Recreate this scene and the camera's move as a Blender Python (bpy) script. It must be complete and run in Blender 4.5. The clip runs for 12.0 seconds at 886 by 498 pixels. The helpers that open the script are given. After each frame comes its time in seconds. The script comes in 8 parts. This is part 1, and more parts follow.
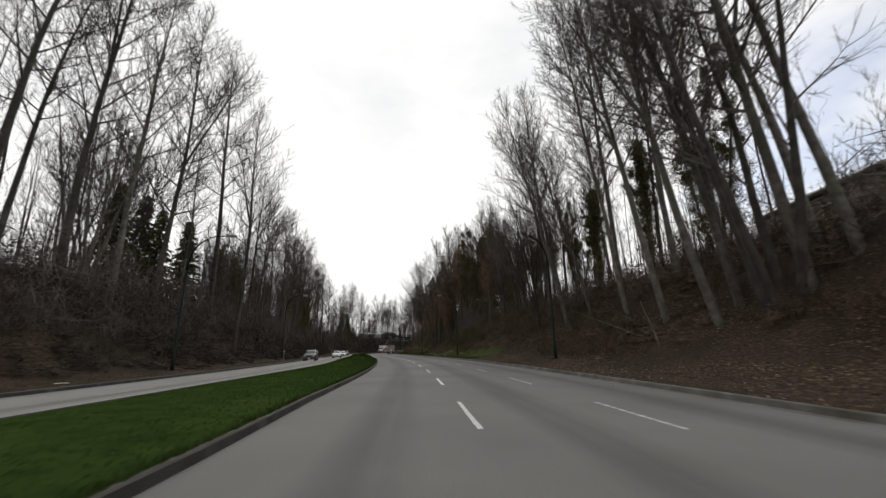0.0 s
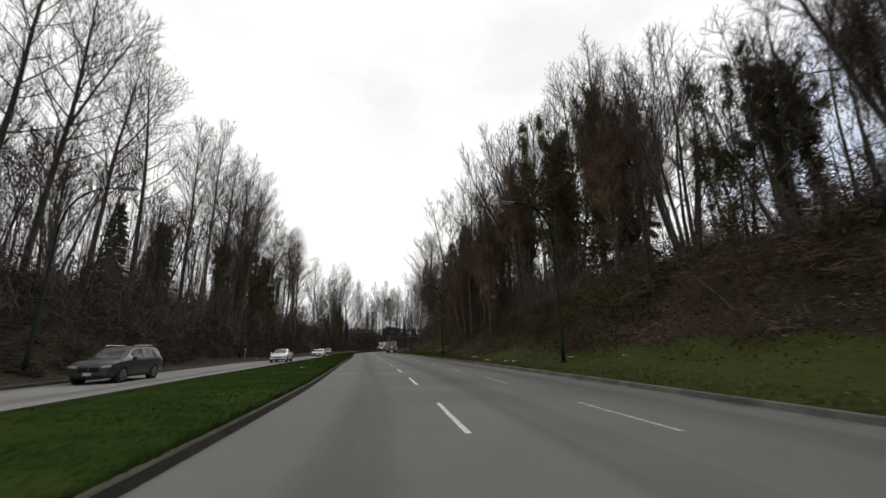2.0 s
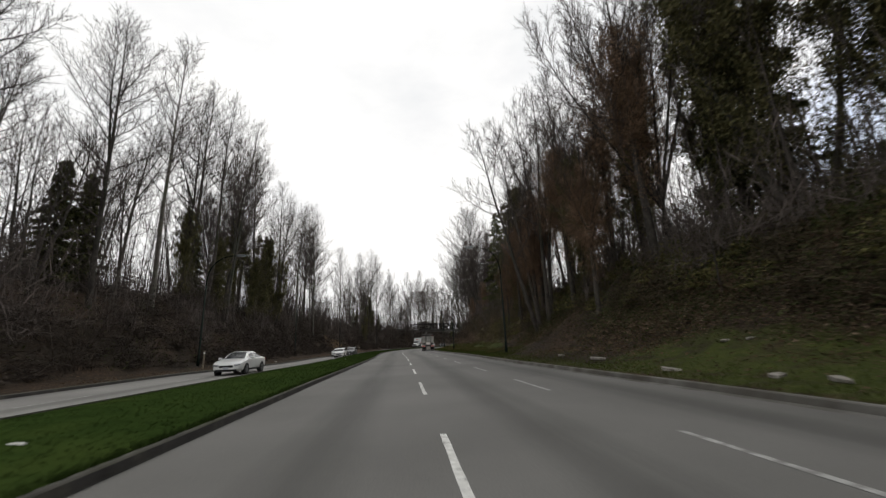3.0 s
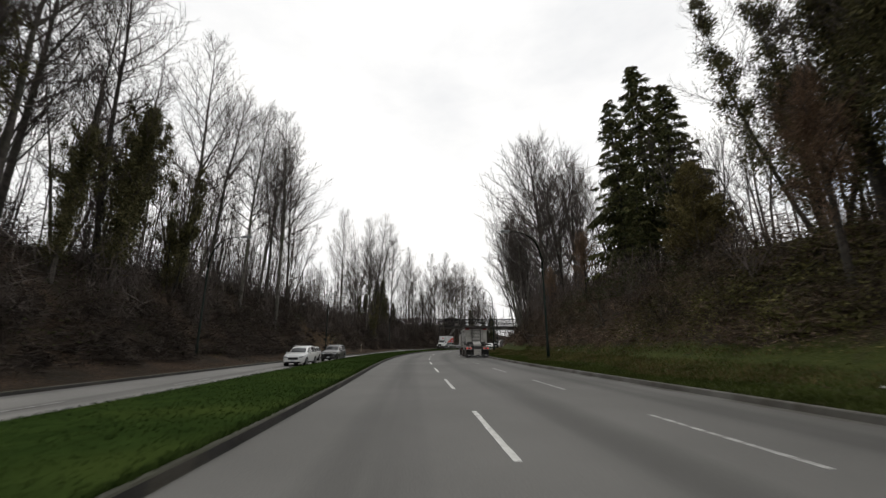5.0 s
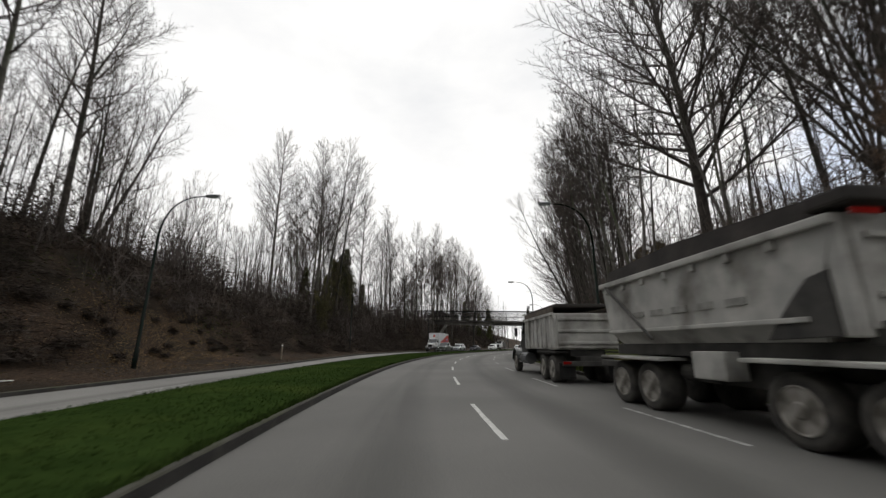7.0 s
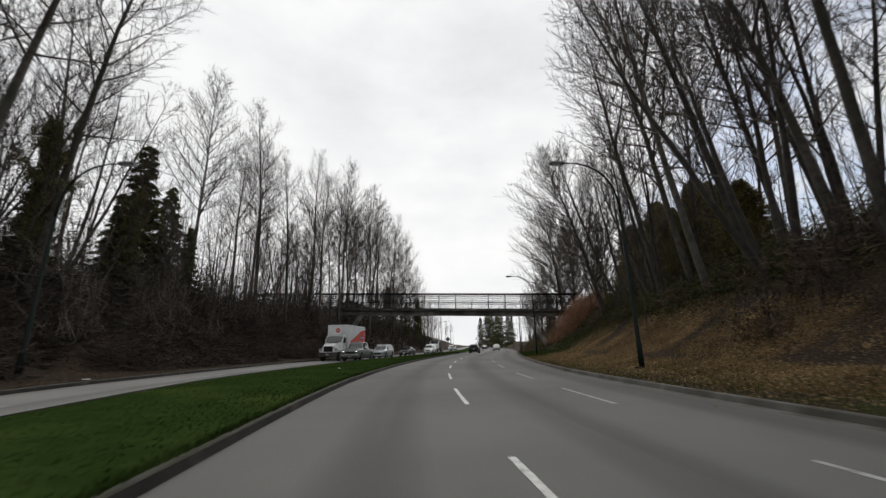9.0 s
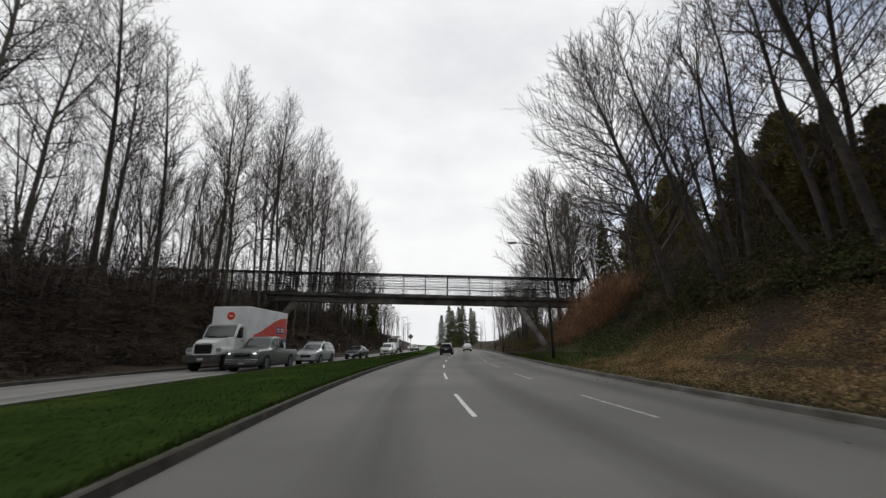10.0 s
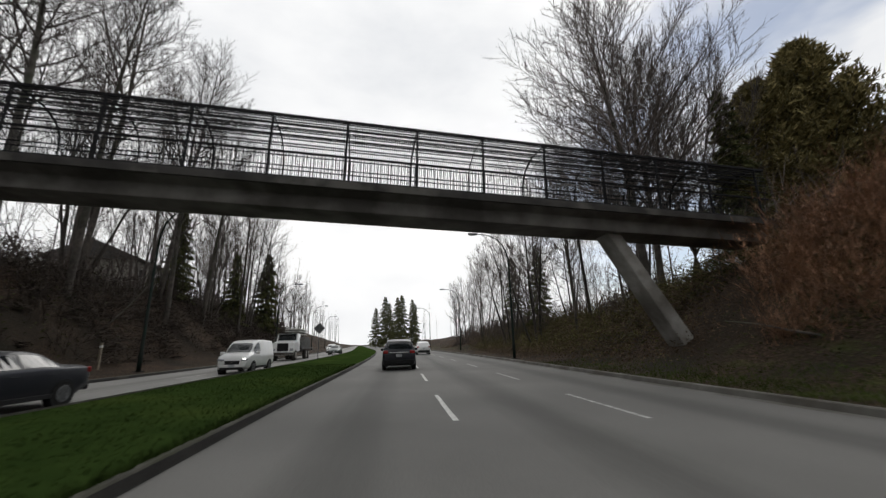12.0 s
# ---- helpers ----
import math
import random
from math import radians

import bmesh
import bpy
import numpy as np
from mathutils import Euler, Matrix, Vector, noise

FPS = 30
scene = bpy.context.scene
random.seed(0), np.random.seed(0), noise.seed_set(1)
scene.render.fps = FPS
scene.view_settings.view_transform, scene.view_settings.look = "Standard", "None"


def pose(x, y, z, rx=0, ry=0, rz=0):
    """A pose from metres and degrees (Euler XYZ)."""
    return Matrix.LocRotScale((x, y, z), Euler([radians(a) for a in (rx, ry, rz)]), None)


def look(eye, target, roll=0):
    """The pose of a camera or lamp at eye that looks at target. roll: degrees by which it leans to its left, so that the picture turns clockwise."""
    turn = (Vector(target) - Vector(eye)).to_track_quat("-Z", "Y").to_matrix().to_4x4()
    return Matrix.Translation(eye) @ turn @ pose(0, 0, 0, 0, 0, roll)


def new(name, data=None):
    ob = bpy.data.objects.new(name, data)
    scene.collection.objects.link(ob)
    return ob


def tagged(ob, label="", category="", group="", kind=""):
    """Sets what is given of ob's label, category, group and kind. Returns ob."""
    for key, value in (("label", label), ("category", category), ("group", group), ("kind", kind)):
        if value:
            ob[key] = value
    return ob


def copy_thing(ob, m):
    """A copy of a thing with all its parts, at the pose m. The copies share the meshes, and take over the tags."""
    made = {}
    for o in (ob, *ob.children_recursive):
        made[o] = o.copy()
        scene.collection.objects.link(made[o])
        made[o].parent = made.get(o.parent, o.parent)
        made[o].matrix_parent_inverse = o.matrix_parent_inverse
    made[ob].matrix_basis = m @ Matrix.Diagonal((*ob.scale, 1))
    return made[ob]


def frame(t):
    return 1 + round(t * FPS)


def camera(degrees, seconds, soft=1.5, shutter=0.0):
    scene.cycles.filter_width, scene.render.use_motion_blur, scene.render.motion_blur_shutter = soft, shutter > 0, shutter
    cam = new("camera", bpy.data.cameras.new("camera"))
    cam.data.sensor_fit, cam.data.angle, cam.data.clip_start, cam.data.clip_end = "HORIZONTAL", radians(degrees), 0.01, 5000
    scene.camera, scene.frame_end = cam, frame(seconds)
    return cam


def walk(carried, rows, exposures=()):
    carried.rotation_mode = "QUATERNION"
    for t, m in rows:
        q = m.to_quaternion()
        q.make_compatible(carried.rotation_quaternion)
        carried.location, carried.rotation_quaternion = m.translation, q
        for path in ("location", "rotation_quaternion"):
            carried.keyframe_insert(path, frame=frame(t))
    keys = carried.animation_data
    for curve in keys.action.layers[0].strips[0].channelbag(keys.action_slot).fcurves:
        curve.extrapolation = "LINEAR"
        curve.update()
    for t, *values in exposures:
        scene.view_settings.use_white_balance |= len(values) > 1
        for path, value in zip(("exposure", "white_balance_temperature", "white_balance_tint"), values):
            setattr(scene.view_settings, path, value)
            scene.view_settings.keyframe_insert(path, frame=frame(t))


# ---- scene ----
cam = camera(98.0, 12.0, 1.35, 0.15)
PATH = [
    (0, (-0.074, -0.0, 1.4), (-0.073, 1.935, 1.903), -1.10),
    (0.5, (-1.081, 11.107, 1.4), (-1.077, 13.043, 1.902), -1.11),
    (1, (-2.166, 22.163, 1.4), (-2.16, 24.101, 1.894), -1.14),
    (1.5, (-3.382, 33.035, 1.4), (-3.383, 34.972, 1.9), -1.07),
    (2, (-4.834, 43.835, 1.4), (-4.858, 45.773, 1.893), -0.89),
    (2.2, (-5.291, 48.103, 1.4), (-5.348, 50.05, 1.856), -1.94),
    (2.5, (-6.054, 54.382, 1.4), (-6.112, 56.322, 1.882), -2.11),
    (3, (-7.634, 64.529, 1.4), (-7.827, 66.462, 1.876), -2.47),
    (3.2, (-8.327, 68.486, 1.4), (-8.572, 70.413, 1.876), -1.54),
    (3.5, (-9.475, 74.342, 1.4), (-9.771, 76.259, 1.883), -0.81),
    (4, (-11.666, 83.971, 1.4), (-11.991, 85.884, 1.884), -0.78),
    (4.5, (-14.107, 93.532, 1.4), (-14.422, 95.447, 1.884), -0.72),
    (5, (-16.667, 103.105, 1.4), (-16.969, 105.022, 1.882), -0.38),
    (5.5, (-19.074, 112.77, 1.4), (-19.358, 114.691, 1.879), -0.31),
    (6, (-21.525, 122.583, 1.4), (-21.79, 124.506, 1.883), -0.18),
    (6.5, (-23.677, 132.445, 1.4), (-23.926, 134.371, 1.879), 0.09),
    (7, (-25.701, 142.102, 1.4), (-25.902, 144.031, 1.886), 0.07),
    (7.5, (-27.463, 151.82, 1.4), (-27.589, 153.756, 1.884), -0.64),
    (8, (-28.691, 161.767, 1.4), (-28.701, 163.707, 1.884), -0.81),
    (8.5, (-29.377, 171.71, 1.4), (-29.261, 173.647, 1.885), -0.93),
    (9, (-29.629, 181.37, 1.4), (-29.402, 183.296, 1.89), -1.20),
    (9.5, (-29.42, 190.62, 1.4), (-29.092, 192.531, 1.89), -0.77),
    (10, (-28.686, 199.666, 1.4), (-28.248, 201.556, 1.884), -0.71),
    (10.5, (-27.62, 208.664, 1.4), (-27.072, 210.528, 1.877), -0.94),
    (11, (-25.987, 217.493, 1.4), (-25.346, 219.327, 1.874), -0.74),
    (11.5, (-24.042, 226.04, 1.4), (-23.343, 227.854, 1.87), -0.61),
    (12, (-21.634, 234.595, 1.4), (-20.877, 236.384, 1.875), -1.30),
]
walk(cam, [(t, look(eye, target, roll)) for t, eye, target, roll in PATH], exposures=[(0, 0.0, 6500, 10), (7, -0.03, 6500, 10), (9, -0.17, 6400, 10), (11.5, -0.2, 6350, 10), (12, -0.1, 6400, 10)])

# ---- world, sun, exposure ----
world = bpy.data.worlds.new("overcast_sky")
scene.world = world
world.use_nodes = True
wn, wl = world.node_tree.nodes, world.node_tree.links
wn.clear()
SUN_EL, SUN_AZ = radians(42), radians(25)
w_out = wn.new("ShaderNodeOutputWorld")
w_sky = wn.new("ShaderNodeTexSky")
w_sky.sky_type = "NISHITA"
w_sky.sun_disc = False
w_sky.sun_elevation, w_sky.sun_rotation = SUN_EL, SUN_AZ
w_bg = wn.new("ShaderNodeBackground")
w_bg.inputs["Strength"].default_value = 0.11
w_cloud = wn.new("ShaderNodeBackground")
w_cloud.inputs["Strength"].default_value = 1.0
w_tc = wn.new("ShaderNodeTexCoord")
w_map = wn.new("ShaderNodeMapping")
w_map.inputs["Scale"].default_value = (1.0, 1.0, 2.4)
w_n1 = wn.new("ShaderNodeTexNoise")
w_n1.inputs["Scale"].default_value = 1.7
w_n1.inputs["Detail"].default_value = 7.0
w_n1.inputs["Roughness"].default_value = 0.55
w_r1 = wn.new("ShaderNodeValToRGB")
w_r1.color_ramp.elements[0].position, w_r1.color_ramp.elements[0].color = 0.32, (0.86, 0.87, 0.885, 1)
w_r1.color_ramp.elements[1].position, w_r1.color_ramp.elements[1].color = 0.60, (1.12, 1.11, 1.09, 1)
w_n2 = wn.new("ShaderNodeTexNoise")
w_n2.inputs["Scale"].default_value = 2.2
w_n2.inputs["Detail"].default_value = 5.0
w_r2 = wn.new("ShaderNodeValToRGB")
w_r2.color_ramp.elements[0].position, w_r2.color_ramp.elements[0].color = 0.40, (0.3, 0.3, 0.3, 1)
w_r2.color_ramp.elements[1].position, w_r2.color_ramp.elements[1].color = 0.55, (1, 1, 1, 1)
# the cloud cover thins out to the east
w_sep = wn.new("ShaderNodeSeparateXYZ")
w_east = wn.new("ShaderNodeMapRange")
w_east.inputs["From Min"].default_value, w_east.inputs["From Max"].default_value = 0.35, 0.8
w_east.inputs["To Min"].default_value, w_east.inputs["To Max"].default_value = 0.3, 0.0
w_add = wn.new("ShaderNodeMath")
w_mix = wn.new("ShaderNodeMixShader")
wl.new(w_tc.outputs["Generated"], w_map.inputs["Vector"])
wl.new(w_map.outputs["Vector"], w_n1.inputs["Vector"])
wl.new(w_map.outputs["Vector"], w_n2.inputs["Vector"])
wl.new(w_n1.outputs["Fac"], w_r1.inputs["Fac"])
wl.new(w_r1.outputs["Color"], w_cloud.inputs["Color"])
wl.new(w_tc.outputs["Generated"], w_sep.inputs["Vector"])
wl.new(w_sep.outputs["X"], w_east.inputs["Value"])
wl.new(w_n2.outputs["Fac"], w_add.inputs[0])
wl.new(w_east.outputs["Result"], w_add.inputs[1])
wl.new(w_add.outputs[0], w_r2.inputs["Fac"])
wl.new(w_sky.outputs["Color"], w_bg.inputs["Color"])
wl.new(w_r2.outputs["Color"], w_mix.inputs["Fac"])
wl.new(w_bg.outputs["Background"], w_mix.inputs[1])
wl.new(w_cloud.outputs["Background"], w_mix.inputs[2])
wl.new(w_mix.outputs["Shader"], w_out.inputs["Surface"])

sun_data = bpy.data.lights.new("sun", "SUN")
sun_data.energy, sun_data.angle, sun_data.color = 0.5, radians(25), (1.0, 0.96, 0.9)
sun = new("sun", sun_data)
sun_dir = Vector((math.sin(SUN_AZ) * math.cos(SUN_EL), math.cos(SUN_AZ) * math.cos(SUN_EL), math.sin(SUN_EL)))
sun.matrix_world = look(tuple(sun_dir * 300), (0, 0, 0))


# ---- materials ----
def shader(name, color, rough=0.8, metal=0.0, color2=None, scale=4.0, detail=6.0, bump=0.0, bump_scale=30.0, dirt=None, dirt_scale=0.6,
           dirt_low=0.45, dirt_high=0.65, coord="Object", random_amount=0.0, spec=0.5, coat=0.0):
    m = bpy.data.materials.new(name)
    m.use_nodes = True
    n, l = m.node_tree.nodes, m.node_tree.links
    b = n["Principled BSDF"]
    b.inputs["Roughness"].default_value, b.inputs["Metallic"].default_value = rough, metal
    b.inputs["Specular IOR Level"].default_value = spec
    b.inputs["Coat Weight"].default_value = coat
    tc = n.new("ShaderNodeTexCoord")
    noise_a = n.new("ShaderNodeTexNoise")
    noise_a.inputs["Scale"].default_value, noise_a.inputs["Detail"].default_value = scale, detail
    l.new(tc.outputs[coord], noise_a.inputs["Vector"])
    mix = n.new("ShaderNodeMix")
    mix.data_type = "RGBA"
    mix.inputs["A"].default_value, mix.inputs["B"].default_value = (*color, 1), (*(color2 or [c * 0.72 for c in color]), 1)
    ramp = n.new("ShaderNodeMapRange")
    ramp.inputs["From Min"].default_value, ramp.inputs["From Max"].default_value = 0.35, 0.65
    l.new(noise_a.outputs["Fac"], ramp.inputs["Value"])
    l.new(ramp.outputs["Result"], mix.inputs["Factor"])
    out = mix.outputs["Result"]
    if dirt:
        noise_b = n.new("ShaderNodeTexNoise")
        noise_b.inputs["Scale"].default_value, noise_b.inputs["Detail"].default_value = dirt_scale, 5.0
        l.new(tc.outputs[coord], noise_b.inputs["Vector"])
        ramp_b = n.new("ShaderNodeMapRange")
        ramp_b.inputs["From Min"].default_value, ramp_b.inputs["From Max"].default_value = dirt_low, dirt_high
        l.new(noise_b.outputs["Fac"], ramp_b.inputs["Value"])
        mix_b = n.new("ShaderNodeMix")
        mix_b.data_type = "RGBA"
        mix_b.inputs["B"].default_value = (*dirt, 1)
        l.new(ramp_b.outputs["Result"], mix_b.inputs["Factor"])
        l.new(out, mix_b.inputs["A"])
        out = mix_b.outputs["Result"]
    if random_amount:
        info = n.new("ShaderNodeObjectInfo")
        rr = n.new("ShaderNodeMapRange")
        rr.inputs["To Min"].default_value, rr.inputs["To Max"].default_value = 1 - random_amount, 1 + random_amount
        l.new(info.outputs["Random"], rr.inputs["Value"])
        hsv = n.new("ShaderNodeHueSaturation")
        l.new(rr.outputs["Result"], hsv.inputs["Value"])
        l.new(out, hsv.inputs["Color"])
        out = hsv.outputs["Color"]
    l.new(out, b.inputs["Base Color"])
    if bump:
        noise_c = n.new("ShaderNodeTexNoise")
        noise_c.inputs["Scale"].default_value, noise_c.inputs["Detail"].default_value = bump_scale, 4.0
        l.new(tc.outputs[coord], noise_c.inputs["Vector"])
        bp = n.new("ShaderNodeBump")
        bp.inputs["Strength"].default_value, bp.inputs["Distance"].default_value = bump, 0.03
        l.new(noise_c.outputs["Fac"], bp.inputs["Height"])
        l.new(bp.outputs["Normal"], b.inputs["Normal"])
    return m


def leaf_shader(name, color, color2, rough=0.6, spec=0.15):
    """Foliage whose pieces differ one by one."""
    m = bpy.data.materials.new(name)
    m.use_nodes = True
    n, l = m.node_tree.nodes, m.node_tree.links
    b = n["Principled BSDF"]
    b.inputs["Roughness"].default_value = rough
    b.inputs["Specular IOR Level"].default_value = spec
    geo = n.new("ShaderNodeNewGeometry")
    ramp = n.new("ShaderNodeValToRGB")
    ramp.color_ramp.elements[0].color, ramp.color_ramp.elements[1].color = (*color, 1), (*color2, 1)
    l.new(geo.outputs["Random Per Island"], ramp.inputs["Fac"])
    tc = n.new("ShaderNodeTexCoord")
    big = n.new("ShaderNodeTexNoise")
    big.inputs["Scale"].default_value = 0.5
    l.new(tc.outputs["Object"], big.inputs["Vector"])
    mr = n.new("ShaderNodeMapRange")
    mr.inputs["From Min"].default_value, mr.inputs["From Max"].default_value = 0.3, 0.7
    mr.inputs["To Min"].default_value, mr.inputs["To Max"].default_value = 0.65, 1.35
    l.new(big.outputs["Fac"], mr.inputs["Value"])
    hsv = n.new("ShaderNodeHueSaturation")
    l.new(mr.outputs["Result"], hsv.inputs["Value"])
    l.new(ramp.outputs["Color"], hsv.inputs["Color"])
    l.new(hsv.outputs["Color"], b.inputs["Base Color"])
    return m


M_BARK = shader("bark", (0.084, 0.071, 0.060), 0.95, color2=(0.036, 0.030, 0.026), scale=3.0, bump=0.6, bump_scale=9.0, dirt=(0.028, 0.031, 0.018), dirt_scale=0.35, random_amount=0.3)
M_BARK_PALE = shader("pale_bark", (0.135, 0.122, 0.108), 0.9, color2=(0.055, 0.048, 0.042), scale=2.5, bump=0.4, bump_scale=7.0, dirt=(0.07, 0.08, 0.045), dirt_scale=0.3, random_amount=0.25)
M_TWIG = shader("twig", (0.096, 0.078, 0.068), 0.95, color2=(0.058, 0.047, 0.041), scale=0.5, random_amount=0.3)
M_TWIG_PALE = shader("pale_twig", (0.125, 0.105, 0.093), 0.95, color2=(0.07, 0.058, 0.052), scale=0.5, random_amount=0.3)
M_BRUSH = leaf_shader("bramble_stems", (0.028, 0.0230, 0.0195), (0.079, 0.063, 0.052), 0.95)
M_BRUSH_RED = leaf_shader("rust_brush", (0.045, 0.030, 0.021), (0.125, 0.078, 0.050), 0.95)
M_BRUSH_BROWN = leaf_shader("brown_thicket", (0.058, 0.043, 0.033), (0.185, 0.132, 0.094), 0.95)
M_STRAW = leaf_shader("straw_blades", (0.07, 0.052, 0.022), (0.20, 0.155, 0.075), 1.0, 0.0)
M_BRACKEN = leaf_shader("dead_bracken", (0.170, 0.115, 0.056), (0.395, 0.272, 0.140), 0.95)
M_RUST = leaf_shader("rust_shrub", (0.13, 0.075, 0.048), (0.46, 0.265, 0.165), 0.95)
M_DRY = leaf_shader("dry_leaves", (0.060, 0.043, 0.029), (0.155, 0.108, 0.071), 0.95)
M_THICKET = leaf_shader("thicket_stems", (0.038, 0.031, 0.021), (0.120, 0.095, 0.063), 0.95)
M_PALE_LITTER = leaf_shader("pale_leaf_litter", (0.105, 0.078, 0.056), (0.30, 0.225, 0.165), 0.95)
M_IVY = leaf_shader("ivy_leaves", (0.046, 0.050, 0.022), (0.150, 0.132, 0.062), 0.85, 0.1)
M_IVY_BROWN = leaf_shader("withered_ivy", (0.105, 0.070, 0.046), (0.265, 0.172, 0.112), 0.95)
M_FIR = leaf_shader("fir_needles", (0.030, 0.040, 0.017), (0.120, 0.116, 0.048), 0.85, 0.08)
M_CEDAR = leaf_shader("cedar_needles", (0.070, 0.064, 0.026), (0.215, 0.175, 0.076), 0.9, 0.08)
M_BLADE = leaf_shader("grass_blades", (0.023, 0.039, 0.010), (0.050, 0.076, 0.021), 1.0, 0.0)
M_VERGE = leaf_shader("verge_grass_blades", (0.032, 0.046, 0.012), (0.082, 0.098, 0.028), 1.0, 0.0)
M_HEDGE = leaf_shader("hedge_leaves", (0.055, 0.056, 0.020), (0.155, 0.140, 0.052), 0.85)
M_UNDER = leaf_shader("undergrowth_leaves", (0.026, 0.034, 0.012), (0.072, 0.076, 0.028), 0.85)
M_CONCRETE = shader("concrete", (0.34, 0.33, 0.31), 0.9, color2=(0.22, 0.21, 0.19), scale=1.6, bump=0.25, bump_scale=40, dirt=(0.11, 0.10, 0.085), dirt_scale=0.5)
M_GUTTER = shader("gutter_concrete", (0.17, 0.165, 0.15), 0.92, color2=(0.10, 0.095, 0.085), scale=1.3, bump=0.4, bump_scale=30, dirt=(0.075, 0.068, 0.055), dirt_scale=0.7, dirt_low=0.45)
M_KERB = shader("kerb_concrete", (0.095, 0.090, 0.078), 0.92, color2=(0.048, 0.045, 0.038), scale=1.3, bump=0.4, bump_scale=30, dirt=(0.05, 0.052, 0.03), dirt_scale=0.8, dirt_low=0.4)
M_KERB_FACE = shader("dark_kerb_face", (0.034, 0.032, 0.029), 0.95, color2=(0.018, 0.017, 0.015), scale=1.7, bump=0.4, bump_scale=30, dirt=(0.06, 0.055, 0.045), dirt_scale=0.9, dirt_low=0.55)
M_GIRDER = shader("girder_concrete", (0.17, 0.16, 0.15), 0.9, color2=(0.10, 0.095, 0.085), scale=0.9, bump=0.2, bump_scale=30, dirt=(0.055, 0.05, 0.045), dirt_scale=0.4)
M_DECK_EDGE = shader("dark_deck_edge", (0.06, 0.056, 0.052), 0.9, color2=(0.03, 0.028, 0.026), scale=1.2, bump=0.2, dirt=(0.10, 0.095, 0.085), dirt_scale=0.5, dirt_low=0.55)
M_RAIL = shader("black_railing_paint", (0.014, 0.014, 0.016), 0.75, spec=0.2, scale=6, bump=0.1)
M_POLE = shader("green_pole_paint", (0.011, 0.020, 0.016), 0.85, color2=(0.018, 0.019, 0.017), scale=3, metal=0.0, spec=0.1)
M_LAMPHEAD = shader("lamp_head_metal", (0.15, 0.16, 0.165), 0.5, metal=0.3, scale=5)
M_LENS = shader("lamp_lens", (0.45, 0.46, 0.45), 0.25, scale=8)
M_PAINT = shader("road_paint", (0.74, 0.74, 0.71), 0.75, color2=(0.52, 0.52, 0.49), scale=9, dirt=(0.22, 0.215, 0.205), dirt_scale=5.0, dirt_low=0.55, dirt_high=0.72, coord="Object", random_amount=0.12)
M_PAINT_OLD = shader("worn_road_paint", (0.50, 0.50, 0.48), 0.8, color2=(0.33, 0.33, 0.315), scale=9, dirt=(0.20, 0.195, 0.185), dirt_scale=4.0, dirt_low=0.45, dirt_high=0.6, random_amount=0.12)
M_GLASS = shader("car_glass", (0.018, 0.022, 0.024), 0.06, scale=2, spec=0.8)
M_RUBBER = shader("tyre_rubber", (0.014, 0.014, 0.014), 0.9, color2=(0.024, 0.023, 0.022), scale=7, bump=0.2, spec=0.15)
M_RUBBER_DUSTY = shader("dusty_tyre", (0.035, 0.033, 0.031), 0.9, color2=(0.075, 0.070, 0.062), scale=4, bump=0.2)
M_RIM = shader("alloy_rim", (0.20, 0.205, 0.21), 0.5, metal=0.6, scale=5)
M_RIM_STEEL = shader("dusty_steel_rim", (0.36, 0.34, 0.31), 0.6, color2=(0.24, 0.225, 0.20), scale=5, metal=0.25, dirt=(0.11, 0.10, 0.085), dirt_scale=3.0)
M_TRIM = shader("black_trim", (0.012, 0.012, 0.013), 0.6, scale=6, spec=0.25)
M_CHROME = shader("chrome", (0.6, 0.61, 0.62), 0.15, metal=1.0, scale=6)
M_HEADLIGHT = shader("headlight_glass", (0.36, 0.37, 0.39), 0.1, scale=4, spec=0.8)
M_TAIL = shader("tail_light", (0.30, 0.010, 0.008), 0.2, scale=5)
M_PLATE = shader("plate", (0.5, 0.52, 0.56), 0.5, scale=5)
M_WHITE = shader("white_car_paint", (0.72, 0.73, 0.73), 0.3, color2=(0.66, 0.66, 0.65), scale=1.5, coat=0.6)
M_DARKBLUE = shader("dark_blue_car_paint", (0.008, 0.009, 0.016), 0.4, color2=(0.012, 0.013, 0.019), scale=1.5, spec=0.3, coat=0.25)
M_BLACKCAR = shader("black_car_paint", (0.012, 0.013, 0.013), 0.3, scale=1.5, coat=0.7)
M_SILVER = shader("silver_car_paint", (0.36, 0.39, 0.40), 0.35, metal=0.5, color2=(0.31, 0.335, 0.34), scale=1.5, coat=0.5)
M_GREYGREEN = shader("grey_green_car_paint", (0.115, 0.135, 0.125), 0.38, metal=0.4, color2=(0.09, 0.105, 0.095), scale=1.5, coat=0.4)
M_DARKGREY = shader("dark_grey_car_paint", (0.045, 0.048, 0.046), 0.35, metal=0.3, color2=(0.035, 0.038, 0.036), scale=1.5, coat=0.4)
M_BOXWHITE = shader("box_panel_white", (0.70, 0.71, 0.72), 0.5, color2=(0.60, 0.61, 0.62), scale=0.8, dirt=(0.45, 0.45, 0.44), dirt_scale=0.7, dirt_low=0.5, dirt_high=0.8)
M_RED = shader("red_livery", (0.62, 0.045, 0.02), 0.5, scale=1.5)
M_BLUE = shader("blue_livery", (0.02, 0.04, 0.22), 0.5, scale=1.5)
M_DUMP = shader("dusty_grey_steel", (0.50, 0.49, 0.46), 0.7, color2=(0.36, 0.355, 0.335), scale=1.6, dirt=(0.13, 0.12, 0.105), dirt_scale=0.9, dirt_low=0.48, dirt_high=0.7, bump=0.1)
